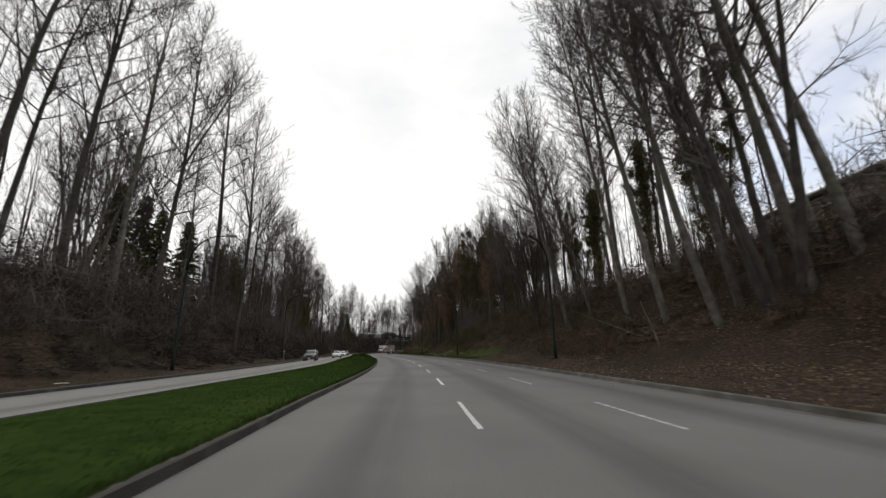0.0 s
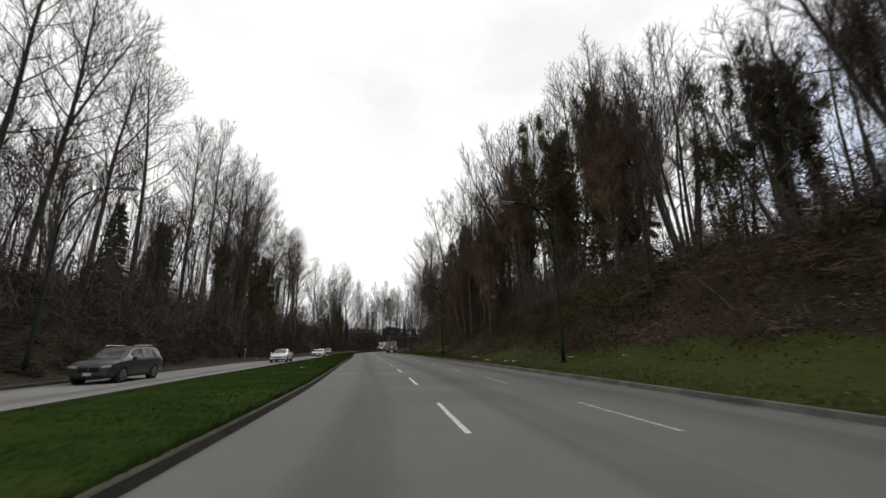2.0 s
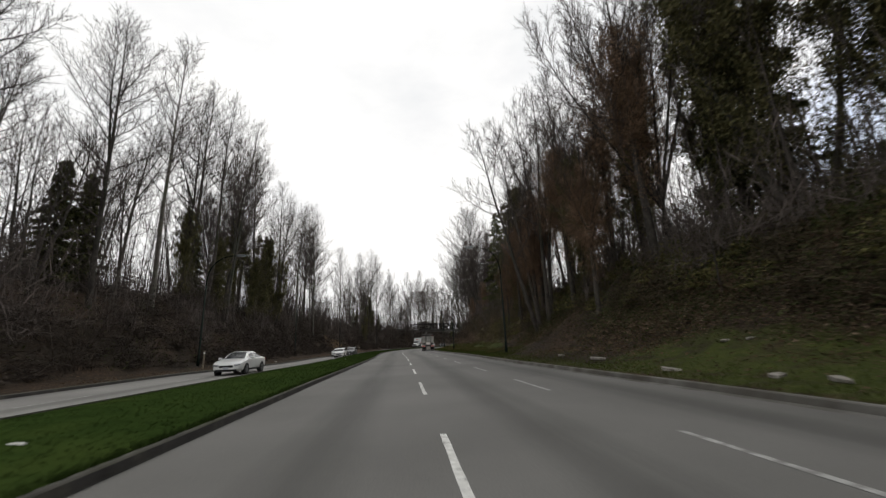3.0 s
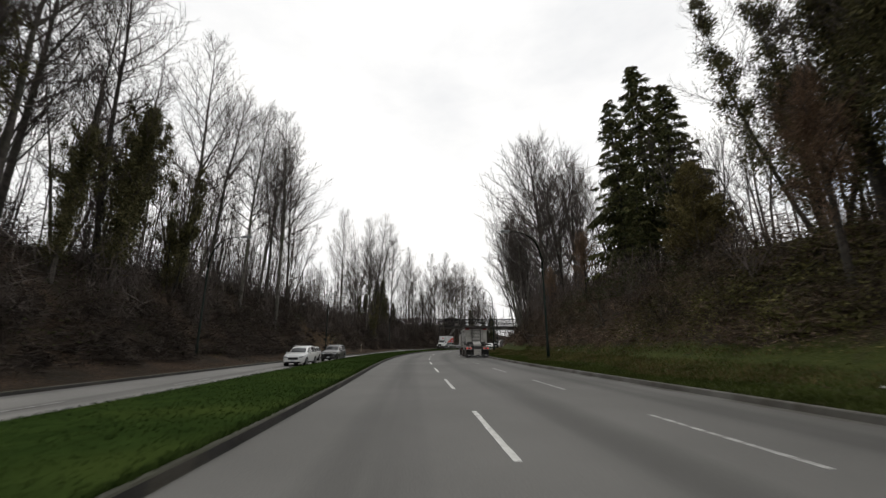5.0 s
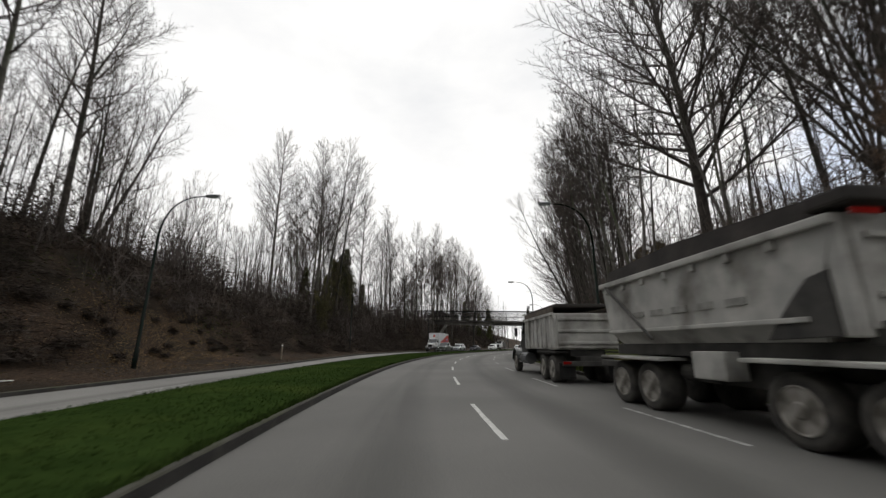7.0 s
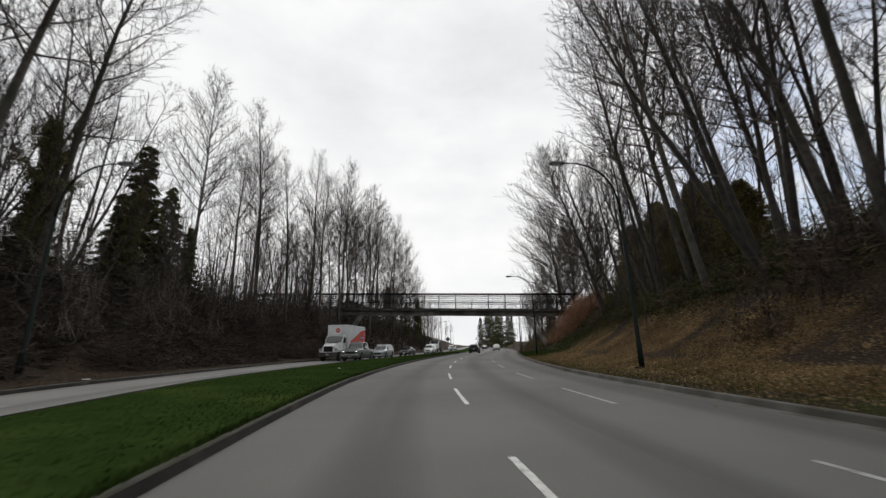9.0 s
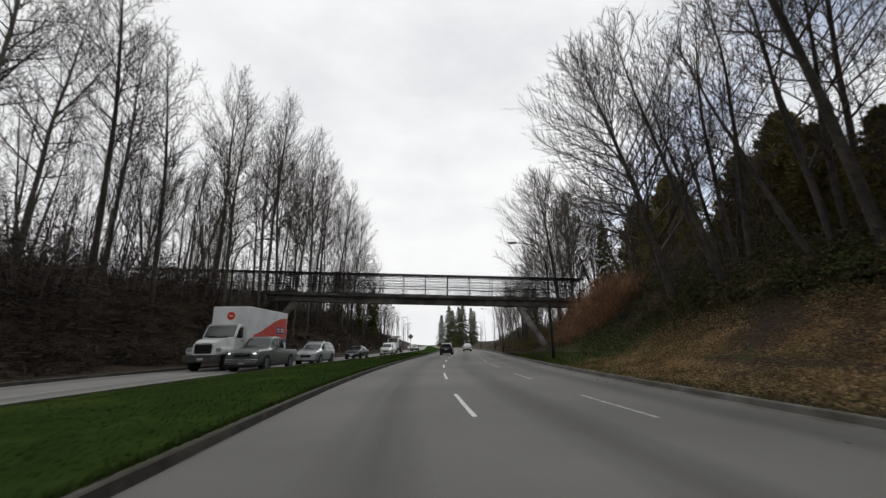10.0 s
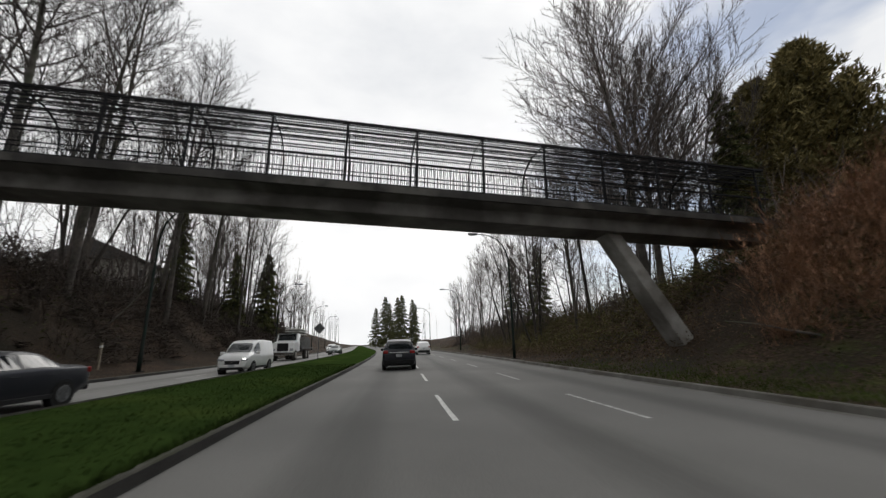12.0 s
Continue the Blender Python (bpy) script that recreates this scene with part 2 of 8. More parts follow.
M_DUMPDARK = shader("dark_chassis", (0.028, 0.027, 0.026), 0.7, color2=(0.07, 0.066, 0.06), scale=2.5)
M_WORN_LETTER = shader("worn_lettering", (0.22, 0.215, 0.20), 0.8, color2=(0.34, 0.335, 0.31), scale=5)
M_BOARD = shader("weathered_board", (0.075, 0.058, 0.045), 0.9, color2=(0.13, 0.105, 0.085), scale=3, bump=0.3)
M_TARP = shader("black_tarp", (0.025, 0.022, 0.020), 0.85, color2=(0.05, 0.042, 0.038), scale=1.2, bump=0.3, bump_scale=6)
M_WALL = shader("house_stucco", (0.36, 0.34, 0.30), 0.9, scale=1.0)
M_ROOF = shader("dark_shingle_roof", (0.045, 0.042, 0.04), 0.9, color2=(0.075, 0.07, 0.065), scale=3.0, bump=0.4, bump_scale=8)
M_WOOD = shader("bare_wood", (0.30, 0.25, 0.19), 0.9, color2=(0.18, 0.145, 0.11), scale=5, bump=0.3)
M_STONE = shader("pale_stone", (0.33, 0.31, 0.28), 0.9, color2=(0.17, 0.155, 0.135), scale=4, bump=0.5)
M_LITTER = shader("litter", (0.72, 0.72, 0.70), 0.7, color2=(0.5, 0.49, 0.46), scale=10)
M_SIGN = shader("sign_back", (0.16, 0.165, 0.17), 0.5, metal=0.5, scale=4)


def glow(name, color, strength):
    m = bpy.data.materials.new(name)
    m.use_nodes = True
    b = m.node_tree.nodes["Principled BSDF"]
    b.inputs["Base Color"].default_value = (*color, 1)
    b.inputs["Emission Color"].default_value = (*color, 1)
    b.inputs["Emission Strength"].default_value = strength
    return m


M_BRAKE = glow("lit_brake_light", (0.9, 0.03, 0.02), 0.8)
M_LAMP_ON = glow("lit_headlight", (1.0, 0.97, 0.9), 2.5)
M_AMBER = glow("amber_marker", (1.0, 0.35, 0.05), 1.2)


def road_shader(name, base, base2):
    """Worn asphalt: grain, patches, and paler wheel tracks with darker oil bands along each lane."""
    m = bpy.data.materials.new(name)
    m.use_nodes = True
    n, l = m.node_tree.nodes, m.node_tree.links
    b = n["Principled BSDF"]
    b.inputs["Roughness"].default_value = 0.82
    b.inputs["Specular IOR Level"].default_value = 0.35
    uv = n.new("ShaderNodeUVMap")
    uv.uv_map = "lanes"
    sep = n.new("ShaderNodeSeparateXYZ")
    l.new(uv.outputs["UV"], sep.inputs["Vector"])
    tc = n.new("ShaderNodeTexCoord")
    fine = n.new("ShaderNodeTexNoise")
    fine.inputs["Scale"].default_value, fine.inputs["Detail"].default_value = 45.0, 3.0
    l.new(tc.outputs["Object"], fine.inputs["Vector"])
    # noise drawn out along the lane
    mp = n.new("ShaderNodeMapping")
    mp.inputs["Scale"].default_value = (1.2, 0.05, 1)
    l.new(uv.outputs["UV"], mp.inputs["Vector"])
    streak = n.new("ShaderNodeTexNoise")
    streak.inputs["Scale"].default_value, streak.inputs["Detail"].default_value = 1.0, 5.0
    l.new(mp.outputs["Vector"], streak.inputs["Vector"])
    patch = n.new("ShaderNodeTexNoise")
    patch.inputs["Scale"].default_value, patch.inputs["Detail"].default_value = 0.22, 6.0
    l.new(tc.outputs["Object"], patch.inputs["Vector"])
    # oil band in the middle of each lane
    wave = n.new("ShaderNodeMath")
    wave.operation = "MULTIPLY_ADD"
    wave.inputs[1].default_value, wave.inputs[2].default_value = 2 * math.pi / 3.5, -2 * math.pi * 3.25 / 3.5
    l.new(sep.outputs["X"], wave.inputs[0])
    cosine = n.new("ShaderNodeMath")
    cosine.operation = "COSINE"
    l.new(wave.outputs[0], cosine.inputs[0])
    band = n.new("ShaderNodeMapRange")
    band.inputs["From Min"].default_value, band.inputs["From Max"].default_value = 0.15, 1.0
    band.inputs["To Min"].default_value, band.inputs["To Max"].default_value = 0.0, 0.56
    l.new(cosine.outputs[0], band.inputs["Value"])
    bandmix = n.new("ShaderNodeMath")
    bandmix.operation = "MULTIPLY"
    l.new(band.outputs["Result"], bandmix.inputs[0])
    sr = n.new("ShaderNodeMapRange")
    sr.inputs["From Min"].default_value, sr.inputs["From Max"].default_value = 0.2, 0.55
    l.new(streak.outputs["Fac"], sr.inputs["Value"])
    l.new(sr.outputs["Result"], bandmix.inputs[1])
    c1 = n.new("ShaderNodeMix")
    c1.data_type = "RGBA"
    c1.inputs["A"].default_value, c1.inputs["B"].default_value = (*base, 1), (*base2, 1)
    pr = n.new("ShaderNodeMapRange")
    pr.inputs["From Min"].default_value, pr.inputs["From Max"].default_value = 0.35, 0.65
    l.new(patch.outputs["Fac"], pr.inputs["Value"])
    l.new(pr.outputs["Result"], c1.inputs["Factor"])
    c2 = n.new("ShaderNodeMix")
    c2.data_type = "RGBA"
    c2.inputs["B"].default_value = (base2[0] * 0.42, base2[1] * 0.42, base2[2] * 0.42, 1)
    l.new(bandmix.outputs[0], c2.inputs["Factor"])
    l.new(c1.outputs["Result"], c2.inputs["A"])
    fr = n.new("ShaderNodeMapRange")
    fr.inputs["From Min"].default_value, fr.inputs["From Max"].default_value = 0.3, 0.7
    fr.inputs["To Min"].default_value, fr.inputs["To Max"].default_value = 0.82, 1.18
    l.new(fine.outputs["Fac"], fr.inputs["Value"])
    hsv = n.new("ShaderNodeHueSaturation")
    l.new(fr.outputs["Result"], hsv.inputs["Value"])
    l.new(c2.outputs["Result"], hsv.inputs["Color"])
    l.new(hsv.outputs["Color"], b.inputs["Base Color"])
    bp = n.new("ShaderNodeBump")
    bp.inputs["Strength"].default_value, bp.inputs["Distance"].default_value = 0.3, 0.01
    l.new(fine.outputs["Fac"], bp.inputs["Height"])
    l.new(bp.outputs["Normal"], b.inputs["Normal"])
    return m


def ground_shader():
    """Bank soil under leaf litter, with grass where the verge is mown or mossy."""
    m = bpy.data.materials.new("bank_ground")
    m.use_nodes = True
    n, l = m.node_tree.nodes, m.node_tree.links
    b = n["Principled BSDF"]
    b.inputs["Roughness"].default_value = 0.95
    b.inputs["Specular IOR Level"].default_value = 0.15
    tc = n.new("ShaderNodeTexCoord")
    leaf = n.new("ShaderNodeTexVoronoi")
    leaf.inputs["Scale"].default_value = 17.0
    l.new(tc.outputs["Object"], leaf.inputs["Vector"])
    big = n.new("ShaderNodeTexNoise")
    big.inputs["Scale"].default_value, big.inputs["Detail"].default_value = 0.25, 7.0
    l.new(tc.outputs["Object"], big.inputs["Vector"])
    sepc = n.new("ShaderNodeSeparateColor")
    l.new(leaf.outputs["Color"], sepc.inputs["Color"])
    ramp = n.new("ShaderNodeValToRGB")
    ramp.color_ramp.elements[0].color = (0.022, 0.0155, 0.011, 1)
    ramp.color_ramp.elements[1].color = (0.105, 0.068, 0.042, 1)
    mid = ramp.color_ramp.elements.new(0.6)
    mid.color = (0.046, 0.031, 0.021, 1)
    l.new(sepc.outputs["Red"], ramp.inputs["Fac"])
    dark = n.new("ShaderNodeMix")
    dark.data_type = "RGBA"
    dark.inputs["B"].default_value = (0.024, 0.020, 0.014, 1)
    r1 = n.new("ShaderNodeMapRange")
    r1.inputs["From Min"].default_value, r1.inputs["From Max"].default_value = 0.42, 0.68
    l.new(big.outputs["Fac"], r1.inputs["Value"])
    l.new(r1.outputs["Result"], dark.inputs["Factor"])
    l.new(ramp.outputs["Color"], dark.inputs["A"])
    att = n.new("ShaderNodeAttribute")
    att.attribute_name = "grass"
    patch = n.new("ShaderNodeTexNoise")
    patch.inputs["Scale"].default_value, patch.inputs["Detail"].default_value = 0.9, 6.0
    l.new(tc.outputs["Object"], patch.inputs["Vector"])
    add = n.new("ShaderNodeMath")
    add.operation = "ADD"
    l.new(att.outputs["Fac"], add.inputs[0])
    l.new(patch.outputs["Fac"], add.inputs[1])
    r2 = n.new("ShaderNodeMapRange")
    r2.inputs["From Min"].default_value, r2.inputs["From Max"].default_value = 0.85, 1.15
    l.new(add.outputs[0], r2.inputs["Value"])
    gcol = n.new("ShaderNodeValToRGB")
    gcol.color_ramp.elements[0].color, gcol.color_ramp.elements[1].color = (0.018, 0.031, 0.007, 1), (0.088, 0.100, 0.023, 1)
    gn = n.new("ShaderNodeTexNoise")
    gn.inputs["Scale"].default_value, gn.inputs["Detail"].default_value = 3.0, 8.0
    l.new(tc.outputs["Object"], gn.inputs["Vector"])
    l.new(gn.outputs["Fac"], gcol.inputs["Fac"])
    mix = n.new("ShaderNodeMix")
    mix.data_type = "RGBA"
    l.new(r2.outputs["Result"], mix.inputs["Factor"])
    l.new(dark.outputs["Result"], mix.inputs["A"])
    l.new(gcol.outputs["Color"], mix.inputs["B"])
    l.new(mix.outputs["Result"], b.inputs["Base Color"])
    bp = n.new("ShaderNodeBump")
    bp.inputs["Strength"].default_value, bp.inputs["Distance"].default_value = 0.7, 0.08
    l.new(leaf.outputs["Distance"], bp.inputs["Height"])
    l.new(bp.outputs["Normal"], b.inputs["Normal"])
    return m


M_ROAD = road_shader("asphalt", (0.162, 0.159, 0.149), (0.126, 0.124, 0.115))
M_ROAD_OPP = road_shader("pale_asphalt", (0.25, 0.245, 0.23), (0.20, 0.195, 0.185))
M_GROUND = ground_shader()
M_GRASS = shader("mown_grass", (0.030, 0.051, 0.013), 1.0, color2=(0.020, 0.036, 0.009), scale=2.2, detail=9, bump=0.3, bump_scale=35, dirt=(0.044, 0.064, 0.016), dirt_scale=0.35, dirt_low=0.5, dirt_high=0.72, spec=0.0)

# ---- the road's line: s metres along it, u metres to its right ----
COEF = (1.0275, -5.863, -7.6573, -5.289, 4.4104, 14.1321, -18.4696, 35.8769, -25.1081, -3.8559, -16.2793, -12.9012)
KNOTS = (25, 55, 85, 115, 145, 175, 205, 235)


def line_x(y):
    """x of the first lane line over y: a cubic spline."""
    v = np.asarray(y, float) / 100
    return COEF[0] + COEF[1] * v + COEF[2] * v**2 + COEF[3] * v**3 + sum(c * np.clip(v - k / 100, 0, None) ** 3 for c, k in zip(COEF[4:], KNOTS))


YS = np.arange(-160.0, 254.01, 0.5)
XS = line_x(np.clip(YS, 0, 254)) + np.where(YS < 0, YS * (line_x(0.5) - line_x(-0.5)), 0)
HEAD0 = np.arctan(line_x(254.5) - line_x(253.5))
far_len = np.arange(0.5, 900.01, 0.5)
far_head = HEAD0 - np.radians(6.0) * np.clip(far_len / 90, 0, 1)
XS = np.concatenate([XS, XS[-1] + np.cumsum(np.sin(far_head) * 0.5)])
YS = np.concatenate([YS, YS[-1] + np.cumsum(np.cos(far_head) * 0.5)])
TX, TY = np.gradient(XS), np.gradient(YS)
TL = np.hypot(TX, TY)
TX, TY = TX / TL, TY / TL
RX, RY = XS - 1.55 * TY, YS + 1.55 * TX
SS = np.concatenate([[0], np.cumsum(np.hypot(np.diff(RX), np.diff(RY)))])
SS -= np.interp(0, RY, SS)
S_MIN, S_MAX = -120.0, 900.0


def along(s, u):
    """World x and y at s, u (numbers or arrays)."""
    tx, ty = np.interp(s, SS, TX), np.interp(s, SS, TY)
    return np.interp(s, SS, RX) + u * ty, np.interp(s, SS, RY) - u * tx


def heading(s):
    return math.degrees(math.atan2(-np.interp(s, SS, TX), np.interp(s, SS, TY)))


def kerb_right(s):
    return np.interp(s, [0, 12, 28, 45, 60, 74, 90, 110, 121, 132, 141, 165, 190, 204, 218, 236, 245, 300], [8.4, 8.4, 8.45, 8.35, 8.35, 8.4, 8.0, 8.3, 8.05, 7.85, 7.9, 7.7, 7.65, 7.6, 8.2, 8.6, 8.6, 8.5])


def opp_level(s):
    """Height of the opposing carriageway."""
    return np.interp(s, [-200, 95, 118, 178, 200, 228, 242], [0, 0, -0.3, -0.3, 0.08, 0.08, 0])


def opp_edge(s):
    """The far edge of the opposing carriageway."""
    return np.interp(s, [-200, 60, 90, 118, 150, 165, 185, 210, 222, 240, 262, 300], [-14.0, -14.4, -14.6, -14.4, -13.9, -13.6, -13.8, -14.6, -15.2, -13.6, -13.2, -13.6])


def med_edge(s):
    """The far edge of the grass median."""
    return np.interp(s, [-200, 20, 42, 66, 112, 152, 203, 229, 247, 300], [-8.0, -8.0, -7.5, -8.1, -7.0, -7.0, -8.6, -7.8, -7.2, -7.4])


def med_right(s):
    """The foot of the median kerb beside the near carriageway."""
    return np.interp(s, [-200, 4, 12, 27, 60, 70, 82, 100, 112, 120, 138, 149, 175, 190, 200, 216, 234, 243, 300], [-2.45, -2.45, -2.66, -2.45, -2.45, -2.58, -2.65, -2.4, -2.26, -2.24, -2.34, -2.32, -2.42, -2.52, -2.72, -2.58, -2.3, -2.28, -2.35])


def bank_height(s, u):
    """Height of the ground outside the kerbs."""
    s, u = np.broadcast_arrays(np.asarray(s, float), np.asarray(u, float))
    right = u - kerb_right(s)
    hr = np.interp(s, [-200, 20, 60, 95, 120, 190, 205, 225, 243, 256, 275, 320, 600, 900], [1.0, 1.05, 1.0, 1.1, 0.95, 0.95, 0.8, 0.78, 0.95, 0.9, 0.55, 0.45, 0.3, 0.2])
    zr = np.interp(right, [0, 0.2, 2, 4.5, 7, 10, 14, 25, 60, 200, 3000], [0.12, 0.13, 0.2, 0.75, 2.6, 5.6, 7.2, 8.2, 9, 9, 2]) * hr
    left = opp_edge(s) - u
    hl = np.interp(s, [-200, 60, 100, 115, 145, 155, 172, 186, 200, 260, 320, 600, 900], [1.0, 1.0, 1.05, 1.14, 1.18, 1.3, 1.28, 1.05, 0.95, 1.05, 1.0, 0.5, 0.3])
    zl = np.interp(left, [0, 0.2, 2.5, 4, 7, 10, 16, 30, 60, 200, 3000], [0.1, 0.13, 0.25, 0.8, 3.6, 6.2, 7.8, 8.6, 9, 9, 2]) * hl + opp_level(s) * np.clip(1 - left / 6, 0, 1)
    z = np.where(right > 0, zr, np.where(left > 0, zl, -0.08))
    mid = (right <= 0) & (left <= 0)
    z = np.where(mid, np.where(u < -6, opp_level(s) - 0.08, -0.08), z)
    return z


# ---- mesh helpers ----
def mesh_from(name, verts, faces, mats, smooth=False, index=None):
    me = bpy.data.meshes.new(name)
    me.from_pydata([tuple(v) for v in verts], [], [tuple(f) for f in faces])
    for mt in mats:
        me.materials.append(mt)
    if index is not None:
        me.polygons.foreach_set("material_index", index)
    if smooth:
        me.polygons.foreach_set("use_smooth", [True] * len(me.polygons))
    me.update()
    return me


def fast_mesh(name, verts, loops, size, mat, smooth=False):
    """A mesh of faces that all have the same number of corners, from arrays."""
    me = bpy.data.meshes.new(name)
    count = len(loops) // size
    me.vertices.add(len(verts))
    me.vertices.foreach_set("co", np.asarray(verts, np.float32).ravel())
    me.loops.add(len(loops))
    me.loops.foreach_set("vertex_index", np.asarray(loops, np.int32))
    me.polygons.add(count)
    me.polygons.foreach_set("loop_start", np.arange(count, dtype=np.int32) * size)
    if smooth:
        me.polygons.foreach_set("use_smooth", np.ones(count, bool))
    me.materials.append(mat)
    me.update(calc_edges=True)
    return me


def part(name, bm, material, parent=None, label="", smooth=False):
    if isinstance(bm, bpy.types.Mesh):
        me = bm
    else:
        me = bpy.data.meshes.new(name)
        bmesh.ops.recalc_face_normals(bm, faces=bm.faces)
        if smooth:
            for f in bm.faces:
                f.smooth = True
        bm.to_mesh(me)
        bm.free()
    if not me.materials:
        me.materials.append(material)
    ob = new(name, me)
    if parent is not None:
        ob.parent = parent
    if label:
        tagged(ob, label)
    return ob


def box(bm, cx, cy, cz, sx, sy, sz, bevel=0.0, rot=None):
    r = bmesh.ops.create_cube(bm, size=1.0)
    vs = r["verts"]
    bmesh.ops.scale(bm, vec=(sx, sy, sz), verts=vs)
    if bevel:
        es = list({e for v in vs for e in v.link_edges})
        out = bmesh.ops.bevel(bm, geom=es, offset=bevel, segments=2, affect="EDGES", profile=0.6)
        vs = list({v for f in out["faces"] for v in f.verts} | {v for v in vs if v.is_valid})
    if rot is not None:
        bmesh.ops.transform(bm, matrix=rot, verts=vs)
    bmesh.ops.translate(bm, vec=(cx, cy, cz), verts=vs)
    return bm


def one_box(*a, **k):
    return box(bmesh.new(), *a, **k)


def tube(bm, points, radii, sides=8, cap=True):
    """A tube along points."""
    rings = []
    pts = [Vector(p) for p in points]
    for i, p in enumerate(pts):
        d = (pts[min(i + 1, len(pts) - 1)] - pts[max(i - 1, 0)]).normalized()
        a = d.orthogonal().normalized() if i == 0 else (rings[-1][1] - d * rings[-1][1].dot(d)).normalized()
        c = d.cross(a)
        r = float(radii[i] if isinstance(radii, (list, tuple)) else radii)
        rings.append(([bm.verts.new(p + r * (math.cos(2 * math.pi * k / sides) * a + math.sin(2 * math.pi * k / sides) * c)) for k in range(sides)], a))
    for (ra, _), (rb, _) in zip(rings, rings[1:]):
        for k in range(sides):
            bm.faces.new((ra[k], ra[(k + 1) % sides], rb[(k + 1) % sides], rb[k]))
    if cap:
        bm.faces.new(rings[0][0][::-1])
        bm.faces.new(rings[-1][0])
    return bm


def one_tube(*a, **k):
    return tube(bmesh.new(), *a, **k)


def disc_stack(bm, axis_points, radii, sides=20):
    """A turned body along x: pairs of x and radius."""
    rings = []
    for x, r in zip(axis_points, radii):
        rings.append([bm.verts.new((x, r * math.cos(2 * math.pi * k / sides), r * math.sin(2 * math.pi * k / sides))) for k in range(sides)])
    for ra, rb in zip(rings, rings[1:]):
        for k in range(sides):
            bm.faces.new((ra[k], ra[(k + 1) % sides], rb[(k + 1) % sides], rb[k]))
    bm.faces.new(rings[0])
    bm.faces.new(rings[-1][::-1])
    return bm


def prism(bm, profile, x0, x1, bevel=0.0):
    """A profile of (y, z) pushed from x0 to x1."""
    a = [bm.verts.new((x0, y, z)) for y, z in profile]
    b = [bm.verts.new((x1, y, z)) for y, z in profile]
    fs = [bm.faces.new(a), bm.faces.new(b[::-1])]
    for i in range(len(profile)):
        j = (i + 1) % len(profile)
        fs.append(bm.faces.new((a[i], b[i], b[j], a[j])))
    if bevel:
        es = list({e for f in fs for e in f.edges})
        bmesh.ops.bevel(bm, geom=es, offset=bevel, segments=2, affect="EDGES")
    return bm


def at_su(s, u, z=None, turn=0.0, rx=0.0, ry=0.0):
    x, y = along(s, u)
    if z is None:
        z = float(bank_height(s, u))
    return pose(float(x), float(y), float(z), rx, ry, heading(s) + turn)


# ---- ground, roads, median, kerbs ----
def strip(name, stations, offsets, heights, mat, smooth=False, closed=False):
    """A sheet along the road: offsets(s) and heights(s) give the cross section."""
    verts, uvs = [], []
    for s in stations:
        us, zs = offsets(s), heights(s)
        for uu, zz in zip(us, zs):
            x, y = along(s, uu)
            verts.append((float(x), float(y), float(zz)))
            uvs.append((uu, s))
    k = len(offsets(stations[0]))
    faces = []
    for i in range(len(stations) - 1):
        for j in range(k - 1):
            a = i * k + j
            faces.append((a, a + 1, a + k + 1, a + k))
    me = mesh_from(name, verts, faces, [mat], smooth)
    layer = me.uv_layers.new(name="lanes")
    flat = np.array([uvs[v] for f in faces for v in f], np.float32)
    layer.data.foreach_set("uv", flat.ravel())
    return me


near_s = list(np.arange(-60, 330, 2.0))
stations_all = [-120, -90] + near_s + list(np.arange(330, 901, 10.0))

u_right = [0, 0.2, 1, 2, 3, 4, 5, 6, 7, 8.5, 10, 12, 14, 18, 25, 40, 70, 150, 500, 2500]
u_left = [0, 0.2, 1, 2, 3, 4, 5.5, 7, 8.5, 10, 12, 14, 17, 22, 30, 45, 80, 150, 500, 2500]


